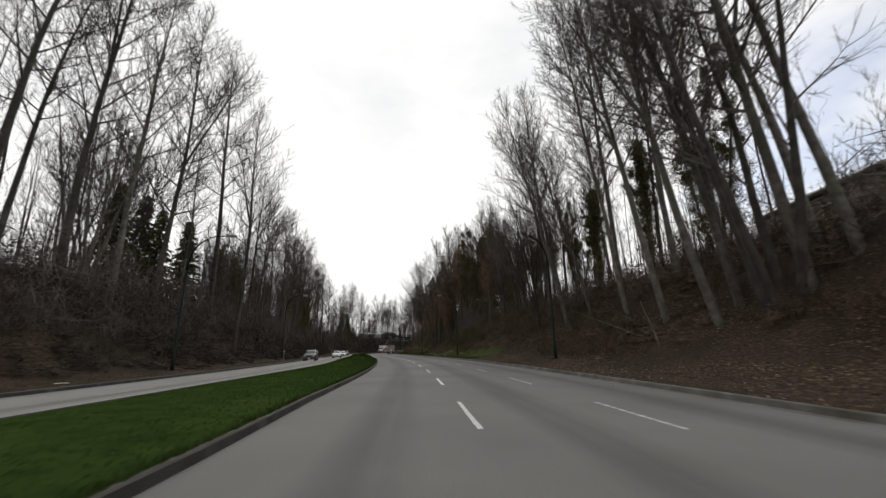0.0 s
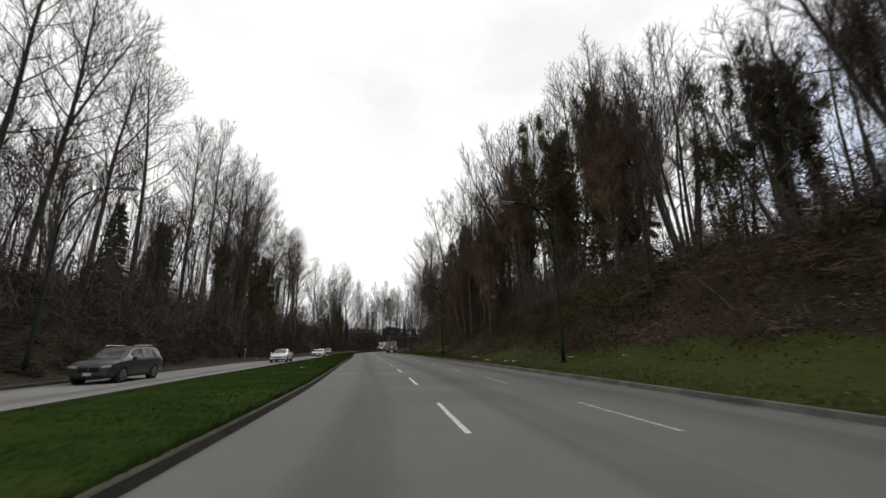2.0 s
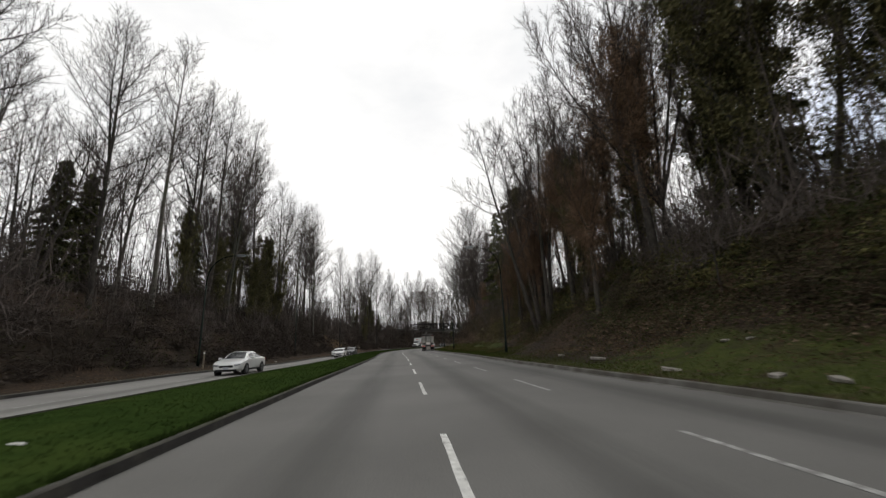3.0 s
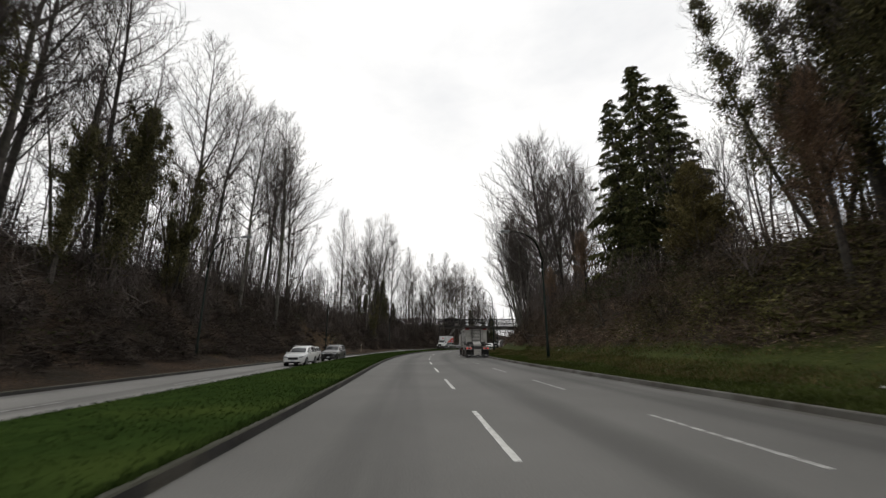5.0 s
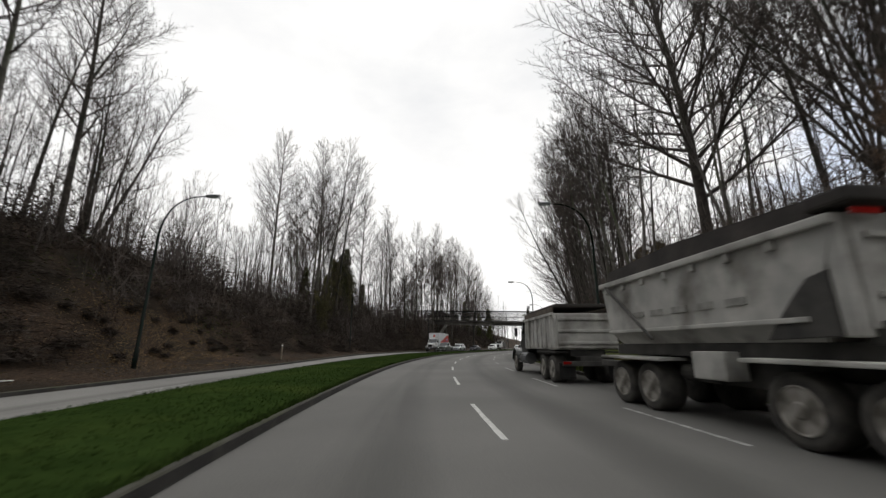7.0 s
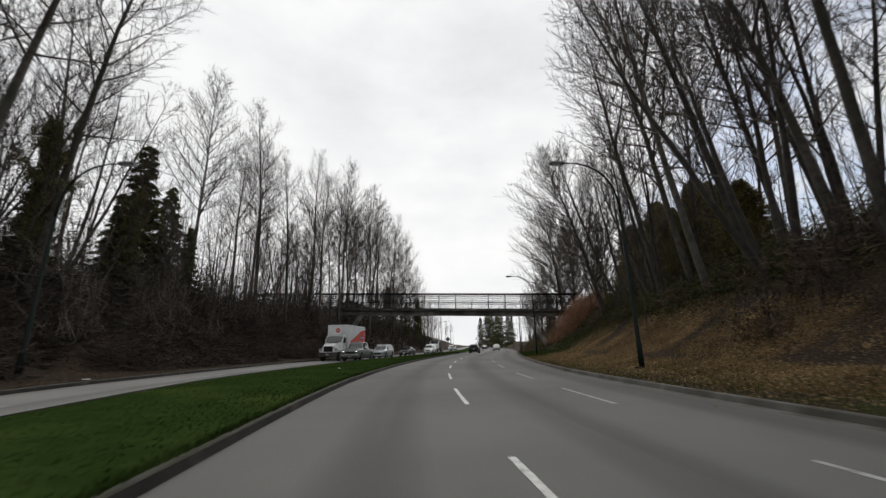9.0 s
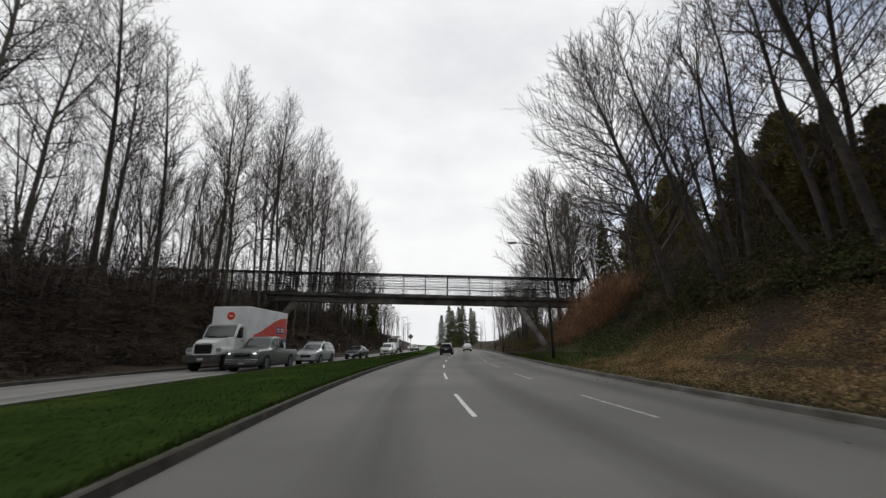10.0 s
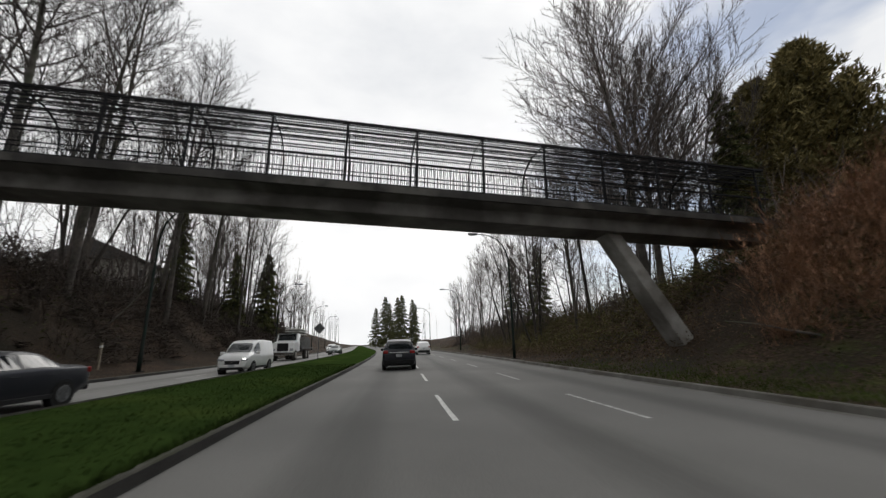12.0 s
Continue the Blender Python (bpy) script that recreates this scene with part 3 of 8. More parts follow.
def ground_sheet():
    ss = np.array([-2500.0, -600.0] + stations_all + [1500.0, 3200.0])
    verts, att = [], []
    for s in ss:
        kr = float(kerb_right(s))
        ol, ml = float(opp_edge(s)), float(med_edge(s))
        us = [ol - v for v in u_left[::-1]] + [ol + 0.02, ml - 0.3, ml, -2.6, -2.5, kr - 0.02] + [kr + v for v in u_right]
        us = np.array(us)
        zs = bank_height(s, us)
        sc = min(max(s, S_MIN), S_MAX)
        x, y = along(sc, us)
        extra = s - sc
        x = x + extra * np.interp(sc, SS, TX)
        y = y + extra * np.interp(sc, SS, TY)
        for a, b, c, uu in zip(x, y, zs, us):
            r = uu - kr
            bumps = noise.noise(Vector((a * 0.35, b * 0.35, 0.3))) * 0.35 + noise.noise(Vector((a * 0.12, b * 0.12, 2.0))) * 0.7
            w = max(0.0, min(1.0, (r - 2.5) / 4)) if r > 0 else max(0.0, min(1.0, (ol - uu - 2) / 4))
            verts.append((float(a), float(b), float(c + bumps * w)))
            g = 0.0
            if r > 0:
                g = float(np.interp(s, [20, 45, 52, 66, 76, 105, 112, 185, 196, 222, 232, 250, 262, 400], [0.1, 0.2, 0.85, 0.8, 0.6, 0.5, 0.75, 0.75, 0.15, 0.45, 0.75, 0.3, 0.25, 0.5]))
                g *= max(0.0, min(1.0, (6.3 - r) / 1.4 if s < 200 else (9.5 - r) / 4))
                g *= min(1.0, 0.4 + r / 1.2)
                if 83 < s < 110 and 1.2 < r < 5.2:
                    g *= 0.25
                if 66 < s < 112 and 9.5 < r < 18:
                    g = 0.72
            elif uu < ol:
                g = 0.12
            att.append(g)
    k = len(u_left) + len(u_right) + 6
    faces = [(i * k + j, i * k + j + 1, (i + 1) * k + j + 1, (i + 1) * k + j) for i in range(len(ss) - 1) for j in range(k - 1)]
    me = mesh_from("ground", verts, faces, [M_GROUND], True)
    me.attributes.new("grass", "FLOAT", "POINT").data.foreach_set("value", np.array(att, np.float32))
    return tagged(new("ground", me), "brown leaf-littered banks with mossy grass verges", "ground", kind="structure")


ground_sheet()
road_st = list(np.arange(-120, 330, 3.0)) + list(np.arange(330, 901, 15.0))
road = part("road", strip("road", road_st, lambda s: [float(med_right(s)) - 0.05, 1.55, 5.0, kerb_right(s) + 0.05], lambda s: [0.0, 0.0, 0.0, 0.0], M_ROAD), None)
tagged(road, "worn grey asphalt road with three lanes", "road", kind="structure")
road_opp = part("road_opposite", strip("road_opposite", road_st, lambda s: [float(opp_edge(s)) - 0.05, -11.0, float(med_edge(s)) + 0.3], lambda s: [float(opp_level(s))] * 3, M_ROAD_OPP), None)
tagged(road_opp, "pale grey asphalt carriageway beyond the grass median", "road", kind="structure")
median = part("median", strip("median", road_st, lambda s: [float(med_edge(s)) + v for v in (-0.32, -0.3, -0.02, 0.5, 1.4)] + [float(med_right(s)) - v for v in (2.3, 1.5, 0.7, 0.11)],
                              lambda s: [opp_level(s) - 0.03, opp_level(s) + 0.13, 0.17 + 0.3 * opp_level(s), 0.22, 0.26, 0.26, 0.24, 0.19, 0.15], M_GRASS, True), None)
tagged(median, "green mown grass median strip between carriageways", "median", kind="structure")


def kerb(name, edge, side, level):
    """edge(s): the face towards the road; side: +1 if the kerb stands to the right of the road."""
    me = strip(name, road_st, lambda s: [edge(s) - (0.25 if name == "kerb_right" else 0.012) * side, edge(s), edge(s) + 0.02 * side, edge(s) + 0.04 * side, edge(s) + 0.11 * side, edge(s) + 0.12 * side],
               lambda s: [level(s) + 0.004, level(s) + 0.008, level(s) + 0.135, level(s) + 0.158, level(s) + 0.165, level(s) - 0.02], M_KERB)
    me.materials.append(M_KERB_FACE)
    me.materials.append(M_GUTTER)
    # faces towards the road take a darker colour than the tops; right kerb is all gutter concrete
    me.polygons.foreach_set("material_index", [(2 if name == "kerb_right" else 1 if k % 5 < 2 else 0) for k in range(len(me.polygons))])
    return me


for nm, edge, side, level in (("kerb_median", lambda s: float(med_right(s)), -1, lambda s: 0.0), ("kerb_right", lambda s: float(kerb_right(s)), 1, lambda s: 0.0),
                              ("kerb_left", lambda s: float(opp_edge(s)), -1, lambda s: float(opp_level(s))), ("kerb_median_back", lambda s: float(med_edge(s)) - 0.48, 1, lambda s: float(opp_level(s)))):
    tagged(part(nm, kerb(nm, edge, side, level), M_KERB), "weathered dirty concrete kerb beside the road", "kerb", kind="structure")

# lane dashes: the starts, as y of the line, then even steps
DASH_Y = [-1.0, 7.5, 16.4, 25.2, 34.2, 42.8, 50.8, 59.5, 67.5, 76.1, 84.2, 92.5, 100.4, 108.4, 116.2, 124.0, 132.2, 140.6, 148.6, 157.0, 165.5,
          174.2, 183.0, 191.4, 199.0, 207.6, 216.3, 224.7, 233.2, 241.6, 249.2]
dash_s = [float(np.interp(y, YS, SS)) for y in DASH_Y]
dash_s += [dash_s[-1] + 8.3 * (k + 1) for k in range(28)]


def dash_mesh(name, length, mat):
    bm = bmesh.new()
    rnd = random.Random(5)
    n = 14
    rows = []
    for i in range(n + 1):
        y = length * i / n
        wob = 0.006
        rows.append([bm.verts.new((x + rnd.uniform(-wob, wob), y, 0.005)) for x in (-0.055, 0.0, 0.055)])
    for a, b in zip(rows, rows[1:]):
        for k in range(2):
            bm.faces.new((a[k], a[k + 1], b[k + 1], b[k]))
    me = bpy.data.meshes.new(name)
    bm.to_mesh(me)
    bm.free()
    me.materials.append(mat)
    return me


dash_a, dash_b, dash_c = dash_mesh("lane_dash", 3.7, M_PAINT), dash_mesh("lane_dash_worn", 3.5, M_PAINT_OLD), dash_mesh("lane_dash_opposite", 3.2, M_PAINT_OLD)
for s in dash_s:
    for mesh, uu, ds in ((dash_a, 1.55, 0.0), (dash_b, 5.0, -0.6)):
        ob = new("lane_dash", mesh)
        ob.parent = road
        ob.matrix_world = at_su(s + ds, uu, 0.0)
for s in np.arange(-20, 320, 9.0):
    ob = new("lane_dash", dash_c)
    ob.parent = road_opp
    ob.matrix_world = at_su(float(s), float(opp_edge(s) + med_edge(s)) / 2, float(opp_level(s)))


# ---- bare trees, made as segments ----
def turned(d, ang, az):
    """d bent away by ang, towards az."""
    a = Matrix.Rotation(az, 3, d) @ d.orthogonal().normalized()
    return (d * math.cos(ang) + a * math.sin(ang)).normalized()


def limb(rnd, p, d, length, r, n, up, wob, store, power=1.0):
    """A bending limb of n pieces; returns its points, radii and ways."""
    pts = [(p.copy(), r, d.copy())]
    for i in range(n):
        d = (d + Vector((rnd.uniform(-wob, wob), rnd.uniform(-wob, wob), rnd.uniform(-wob, wob) + up))).normalized()
        q = p + d * (length / n)
        rq = r * max(0.08, (1 - (i + 1) / n) ** power)
        store.append((p, q, pts[-1][1], rq))
        p = q
        pts.append((p.copy(), rq, d.copy()))
    return pts


def on_limb(pts, f):
    """The point, radius and way at the share f of a limb."""
    k = min(int(f * (len(pts) - 1)), len(pts) - 2)
    return pts[k][0].lerp(pts[k + 1][0], f * (len(pts) - 1) - k), pts[k][1], pts[k + 1][2]


def twigs_on(rnd, pts, count, size, twigs):
    """Fine twigs that point forward along a branch."""
    for i in range(count):
        f = 0.08 + 0.92 * (i + rnd.random()) / count
        p, r, way = on_limb(pts, f)
        d = turned(way, radians(rnd.uniform(20, 50)), rnd.uniform(0, 6.283))
        d = (d + Vector((0, 0, 0.12))).normalized()
        twigs.append((p, p + d * rnd.uniform(0.3, 0.8) * (1.15 - 0.5 * f) * size, 0.0135, 0.003))


def branchlets(rnd, pts, length, wood, twigs, fine, up, angles=(30, 54)):
    """Side branches set in turn round a limb, each with its twigs."""
    n = max(3, int(length * 2.7 * fine) + 2)
    az = rnd.uniform(0, 6.283)
    for j in range(n):
        f = 0.14 + 0.86 * (j + rnd.random()) / n
        p, r, way = on_limb(pts, f)
        az += 2.4 + rnd.uniform(-0.6, 0.6)
        d = turned(way, radians(rnd.uniform(*angles)), az)
        d = (d + Vector((0, 0, 0.12))).normalized()
        ln = 0.42 * length * (1.1 - 0.78 * f) * rnd.uniform(0.55, 1.15) + 0.4
        side = limb(rnd, p, d, ln, max(0.017, r * 0.45), 2, up, 0.12, wood, 0.8)
        twigs_on(rnd, side, max(3, int((2.5 + ln * 5.0) * fine)), 1.0, twigs)


def grow_segments(seed, height, trunk_r, kind="tall", fine=1.0, start=0.30, wide=0.25, count=30):
    """Pieces (p, q, rp, rq) of a leafless tree: trunk; limbs and branches; twigs.
    tall: one leader, sometimes forked; round: one leader in a broad domed crown; multi: several leaning stems; vase: many steep limbs from a short trunk."""
    rnd = random.Random(seed)
    trunk, wood, twigs, leaders = [], [], [], []
    if kind in ("tall", "round"):
        lean, az = rnd.uniform(0.0, 0.05), rnd.uniform(0, 6.283)
        d = Vector((math.sin(lean) * math.cos(az), math.sin(lean) * math.sin(az), math.cos(lean)))
        main = limb(rnd, Vector((0, 0, -0.6)), d, height, trunk_r, 14, 0.03, 0.032, trunk, 0.8)
        leaders.append((main, height, start, count, 1.0))
        if seed % 2 and kind == "tall":
            p, r, way = on_limb(main, rnd.uniform(0.40, 0.55))
            ln = height * rnd.uniform(0.36, 0.46)
            fork = limb(rnd, p, turned(way, radians(rnd.uniform(16, 26)), rnd.uniform(0, 6.283)), ln, r * 0.72, 8, 0.06, 0.04, trunk, 0.8)
            leaders.append((fork, ln, 0.22, count // 2, 1.5))
    else:
        stems = 4 if kind == "multi" else 8
        foot = Vector((0, 0, -0.6))
        if kind == "vase":
            foot = limb(rnd, foot, Vector((0, 0, 1)), height * 0.14 + 0.6, trunk_r, 3, 0.03, 0.04, trunk, 0.2)[-1][0]
        for st in range(stems):
            lean = rnd.uniform(0.06, 0.34) if kind == "multi" else 0.08 + 0.52 * st / stems
            az = st * 2.4 + rnd.uniform(-0.5, 0.5)
            d = Vector((math.sin(lean) * math.cos(az), math.sin(lean) * math.sin(az), math.cos(lean)))
            h = height * rnd.uniform(0.72, 1.0) if kind == "multi" else (height - foot.z) * rnd.uniform(0.85, 1.0) * (1.03 - 0.22 * lean)
            off = Vector((0.4 * math.cos(az), 0.4 * math.sin(az), 0)) if kind == "multi" else Vector((0, 0, -0.25 * rnd.random()))
            stem = limb(rnd, foot + off, d, h, trunk_r * (0.55 if kind == "multi" else 0.27), 12, 0.035, 0.05, trunk, 0.85)
            leaders.append((stem, h, start, max(8, count // (3 if kind == "multi" else 4)), 1.0))
    steep, domed = kind == "vase", kind == "round"
    for main, h, st, n, far in leaders:
        az = rnd.uniform(0, 6.283)
        for b in range(n):
            g = ((b + rnd.random()) / n) ** 0.9
            f = st + (0.985 - st) * g
            p, r, way = on_limb(main, f)
            az += 2.4 + rnd.uniform(-0.5, 0.5)
            ang = (58 - 30 * g) * (0.6 if steep else 1.0) + rnd.uniform(-9, 9)
            ln = h * wide * far * (0.5 + 0.5 * min(1.0, g / 0.3)) * (1.02 - g) ** 0.6 * rnd.uniform(0.65, 1.12) + 0.6
            if domed:
                ang, ln = 56 - 26 * g + rnd.uniform(-8, 8), h * wide * (1.0 - 0.86 * g ** 1.6) * rnd.uniform(0.7, 1.05) + 0.8
            pts = limb(rnd, p, turned(way, radians(ang), az), ln, max(0.026, r * 0.46), 6, 0.065, 0.12 if domed else 0.085, wood, 0.85)
            branchlets(rnd, pts, ln, wood, twigs, fine, 0.07, (20, 38) if steep else (30, 54))
            twigs_on(rnd, pts[3:], int(4 * fine) + 1, 1.0, twigs)
        twigs_on(rnd, main[-3:], 10, 1.2, twigs)
    return trunk, wood, twigs


def segment_arrays(segs, sides, cone=False):
    """Corners and loops of tapered prisms, or of cones that end in a point."""
    P = np.array([tuple(a) for a, b, c, d in segs], float)
    Q = np.array([tuple(b) for a, b, c, d in segs], float)
    rp, rq = np.array([c for a, b, c, d in segs]), np.array([d for a, b, c, d in segs])
    D = Q - P
    D /= np.linalg.norm(D, axis=1)[:, None] + 1e-9
    ref = np.where(np.abs(D[:, 2:3]) < 0.9, np.array([[0, 0, 1.0]]), np.array([[1.0, 0, 0]]))
    A = np.cross(D, ref)
    A /= np.linalg.norm(A, axis=1)[:, None]
    B = np.cross(D, A)
    n = len(segs)
    ang = np.arange(sides) * 2 * np.pi / sides
    ring = np.cos(ang)[None, :, None] * A[:, None] + np.sin(ang)[None, :, None] * B[:, None]
    lo = P[:, None] + ring * rp[:, None, None]
    k = np.arange(sides)
    if cone and sides == 2:
        verts = np.concatenate([lo, Q[:, None]], 1).reshape(-1, 3)
        loops = np.arange(3 * n)
    elif cone:
        verts = np.concatenate([lo, Q[:, None]], 1).reshape(-1, 3)
        face = np.stack([k, (k + 1) % sides, np.full(sides, sides)], 1)
        loops = (np.arange(n)[:, None, None] * (sides + 1) + face[None]).reshape(-1)
    else:
        hi = Q[:, None] + ring * rq[:, None, None]
        verts = np.concatenate([lo, hi], 1).reshape(-1, 3)
        face = np.stack([k, (k + 1) % sides, sides + (k + 1) % sides, sides + k], 1)
        loops = (np.arange(n)[:, None, None] * 2 * sides + face[None]).reshape(-1)
    return verts, loops


def segments_mesh(name, segs, sides, mat, cone=False):
    v, lp = segment_arrays(segs, sides, cone)
    return fast_mesh(name, v, lp, 3 if cone else 4, mat, True)


def crown_mesh(wood, twigs, mat):
    """Branches and twigs as one mesh of triangles."""
    v, q = segment_arrays(wood, 3)
    q = q.reshape(-1, 4)
    tri = np.concatenate([q[:, [0, 1, 2]], q[:, [0, 2, 3]]]).reshape(-1)
    w, t = segment_arrays(twigs, 2, True)
    return fast_mesh("crown", np.concatenate([v, w]), np.concatenate([tri, t + len(v)]), 3, mat, True)


def leaf_cloud(name, centers, normals_jitter, sizes, mat, seed, droop=0.0, shape=(1.0, 0.6), corners=4):
    """Many small four-cornered leaves at the given centres."""
    rs = np.random.RandomState(seed)
    n = len(centers)
    a = rs.normal(size=(n, 3))
    a[:, 2] = a[:, 2] * normals_jitter - droop
    a /= np.linalg.norm(a, axis=1)[:, None]
    b = np.cross(a, rs.normal(size=(n, 3)))
    b /= np.linalg.norm(b, axis=1)[:, None] + 1e-9
    sz = np.asarray(sizes)[:, None]
    c = np.asarray(centers)
    verts = np.stack([c - a * sz * shape[0], c + b * sz * shape[1], c + a * sz * shape[0], c - b * sz * shape[1]], 1).reshape(-1, 3)
    if corners == 3:
        verts = verts.reshape(-1, 4, 3)[:, :3].reshape(-1, 3)
    return fast_mesh(name, verts, np.arange(corners * n), corners, mat)


def tree_thing(label, grown, bark, twig_mat, sides=6, leaves=None, category="tree"):
    trunk, wood, twigs = grown
    root = tagged(new("tree"), label, category, kind="thing")
    part("trunk", segments_mesh("trunk", trunk, 8, bark), bark, root)
    part("crown", crown_mesh(wood, twigs, twig_mat), twig_mat, root, "bare branches and fine twigs")
    if leaves is not None:
        part("ivy", leaves, None, root, "dark ivy leaves clinging to trunk and limbs")
    return root


STORE = pose(0, -400, -60)
TREES = {}
for i in range(4):
    TREES["tall", i] = tree_thing("tall leafless tree with slender grey trunk on the bank", grow_segments(11 + i, 30.0, 0.25, "tall", 1.0, (0.30, 0.36, 0.26, 0.40)[i], (0.30, 0.26, 0.33, 0.28)[i], (34, 32, 36, 30)[i]), M_BARK, M_TWIG)
for i in range(2):
    TREES["pale", i] = tree_thing("tall leafless tree with pale grey bark on the bank", grow_segments(52 + i, 30.0, 0.23, "tall", 1.0, 0.34, 0.27, 32), M_BARK_PALE, M_TWIG_PALE)
for i in range(2):
    TREES["multi", i] = tree_thing("leafless spreading tree with several stems on the bank", grow_segments(31 + i, 20.0, 0.28, "multi", 0.95, 0.28, 0.31, 45), M_BARK, M_TWIG)
TREES["multi", 2] = tree_thing("pale grey leafless tree with several stems on the bank", grow_segments(33, 20.0, 0.26, "multi", 0.9, 0.30, 0.28, 40), M_BARK_PALE, M_TWIG_PALE)
TREES["round", 0] = tree_thing("leafless tree with a broad domed crown of fine twigs", grow_segments(64, 22.0, 0.30, "round", 1.1, 0.20, 0.50, 52), M_BARK, M_TWIG_PALE)
TREES["round", 1] = tree_thing("tall pale leafless tree with an oval crown of fine twigs", grow_segments(66, 30.0, 0.25, "round", 1.0, 0.34, 0.25, 48), M_BARK_PALE, M_TWIG)
TREES["vase", 0] = tree_thing("leafless tree with many steep limbs from a short trunk", grow_segments(61, 20.0, 0.34, "vase", 1.05, 0.14, 0.34, 60), M_BARK, M_TWIG)


def ivy_leaves(seed, trunk, wood, clumps, per, share, reach, spread, mat, low, high, height, leaf):
    """Leaves in clumps: a dense sleeve round the trunk that narrows upwards, and masses on the limbs near it."""
    rs = np.random.RandomState(seed)
    out = []
    for segs, part_of, rad in ((trunk, share, 0.55), ([s for s in wood if s[2] > 0.03], 1 - share, 0.50)):
        near = [s for s in segs if low * height < s[0].z < high * height and math.hypot(s[0].x, s[0].y) < spread]
        wts = np.array([(s[1] - s[0]).length for s in near])
        n = int(clumps * part_of)
        pick = rs.choice(len(near), n, p=wts / wts.sum())
        P, Q = np.array([tuple(s[0]) for s in near])[pick], np.array([tuple(s[1]) for s in near])[pick]
        c = P + (Q - P) * rs.rand(n, 1)
        thin = 1.15 - 0.8 * np.clip(c[:, 2] / (high * height), 0, 1)
        c[:, :2] += rs.normal(size=(n, 2)) * 0.42 * reach * thin[:, None]
        size = rad * reach * rs.uniform(0.5, 1.2, n) * (0.45 + 0.55 * thin)
        pts = c[:, None] + rs.normal(size=(n, per, 3)) * size[:, None, None] * np.array([0.5, 0.5, 0.75]) - np.array([0, 0, 0.25]) * size[:, None, None]
        out.append(pts.reshape(-1, 3))
    c = np.concatenate(out)
    return leaf_cloud("ivy", c, 1.0, rs.uniform(0.06, 0.125, len(c)), mat, seed, 0.3, leaf, 3)


for i, mt in ((0, M_IVY), (1, M_IVY), (2, M_IVY_BROWN)):
    grown = grow_segments((92, 92, 95)[i] + i, 24.0, 0.30, "tall" if i != 1 else "multi", 0.85, 0.34, 0.26, 30)
    lab = "leafless tree thickly covered with dark green ivy" if i < 2 else "leafless tree covered with brown withered creeper"
    lv = ivy_leaves(7 + i, grown[0], grown[1], (400, 440, 520)[i], 80, (0.62, 0.68, 0.26)[i], (1.35, 1.2, 1.75)[i], (2.8, 4.0, 4.2)[i], mt, (0.07, 0.05, 0.12)[i], (0.74, 0.80, 0.74)[i], 24.0, (1.0, 1.0) if i < 2 else (1.0, 0.42))
    TREES["ivy", i] = tree_thing(lab, grown, M_BARK, M_TWIG, 6, lv)


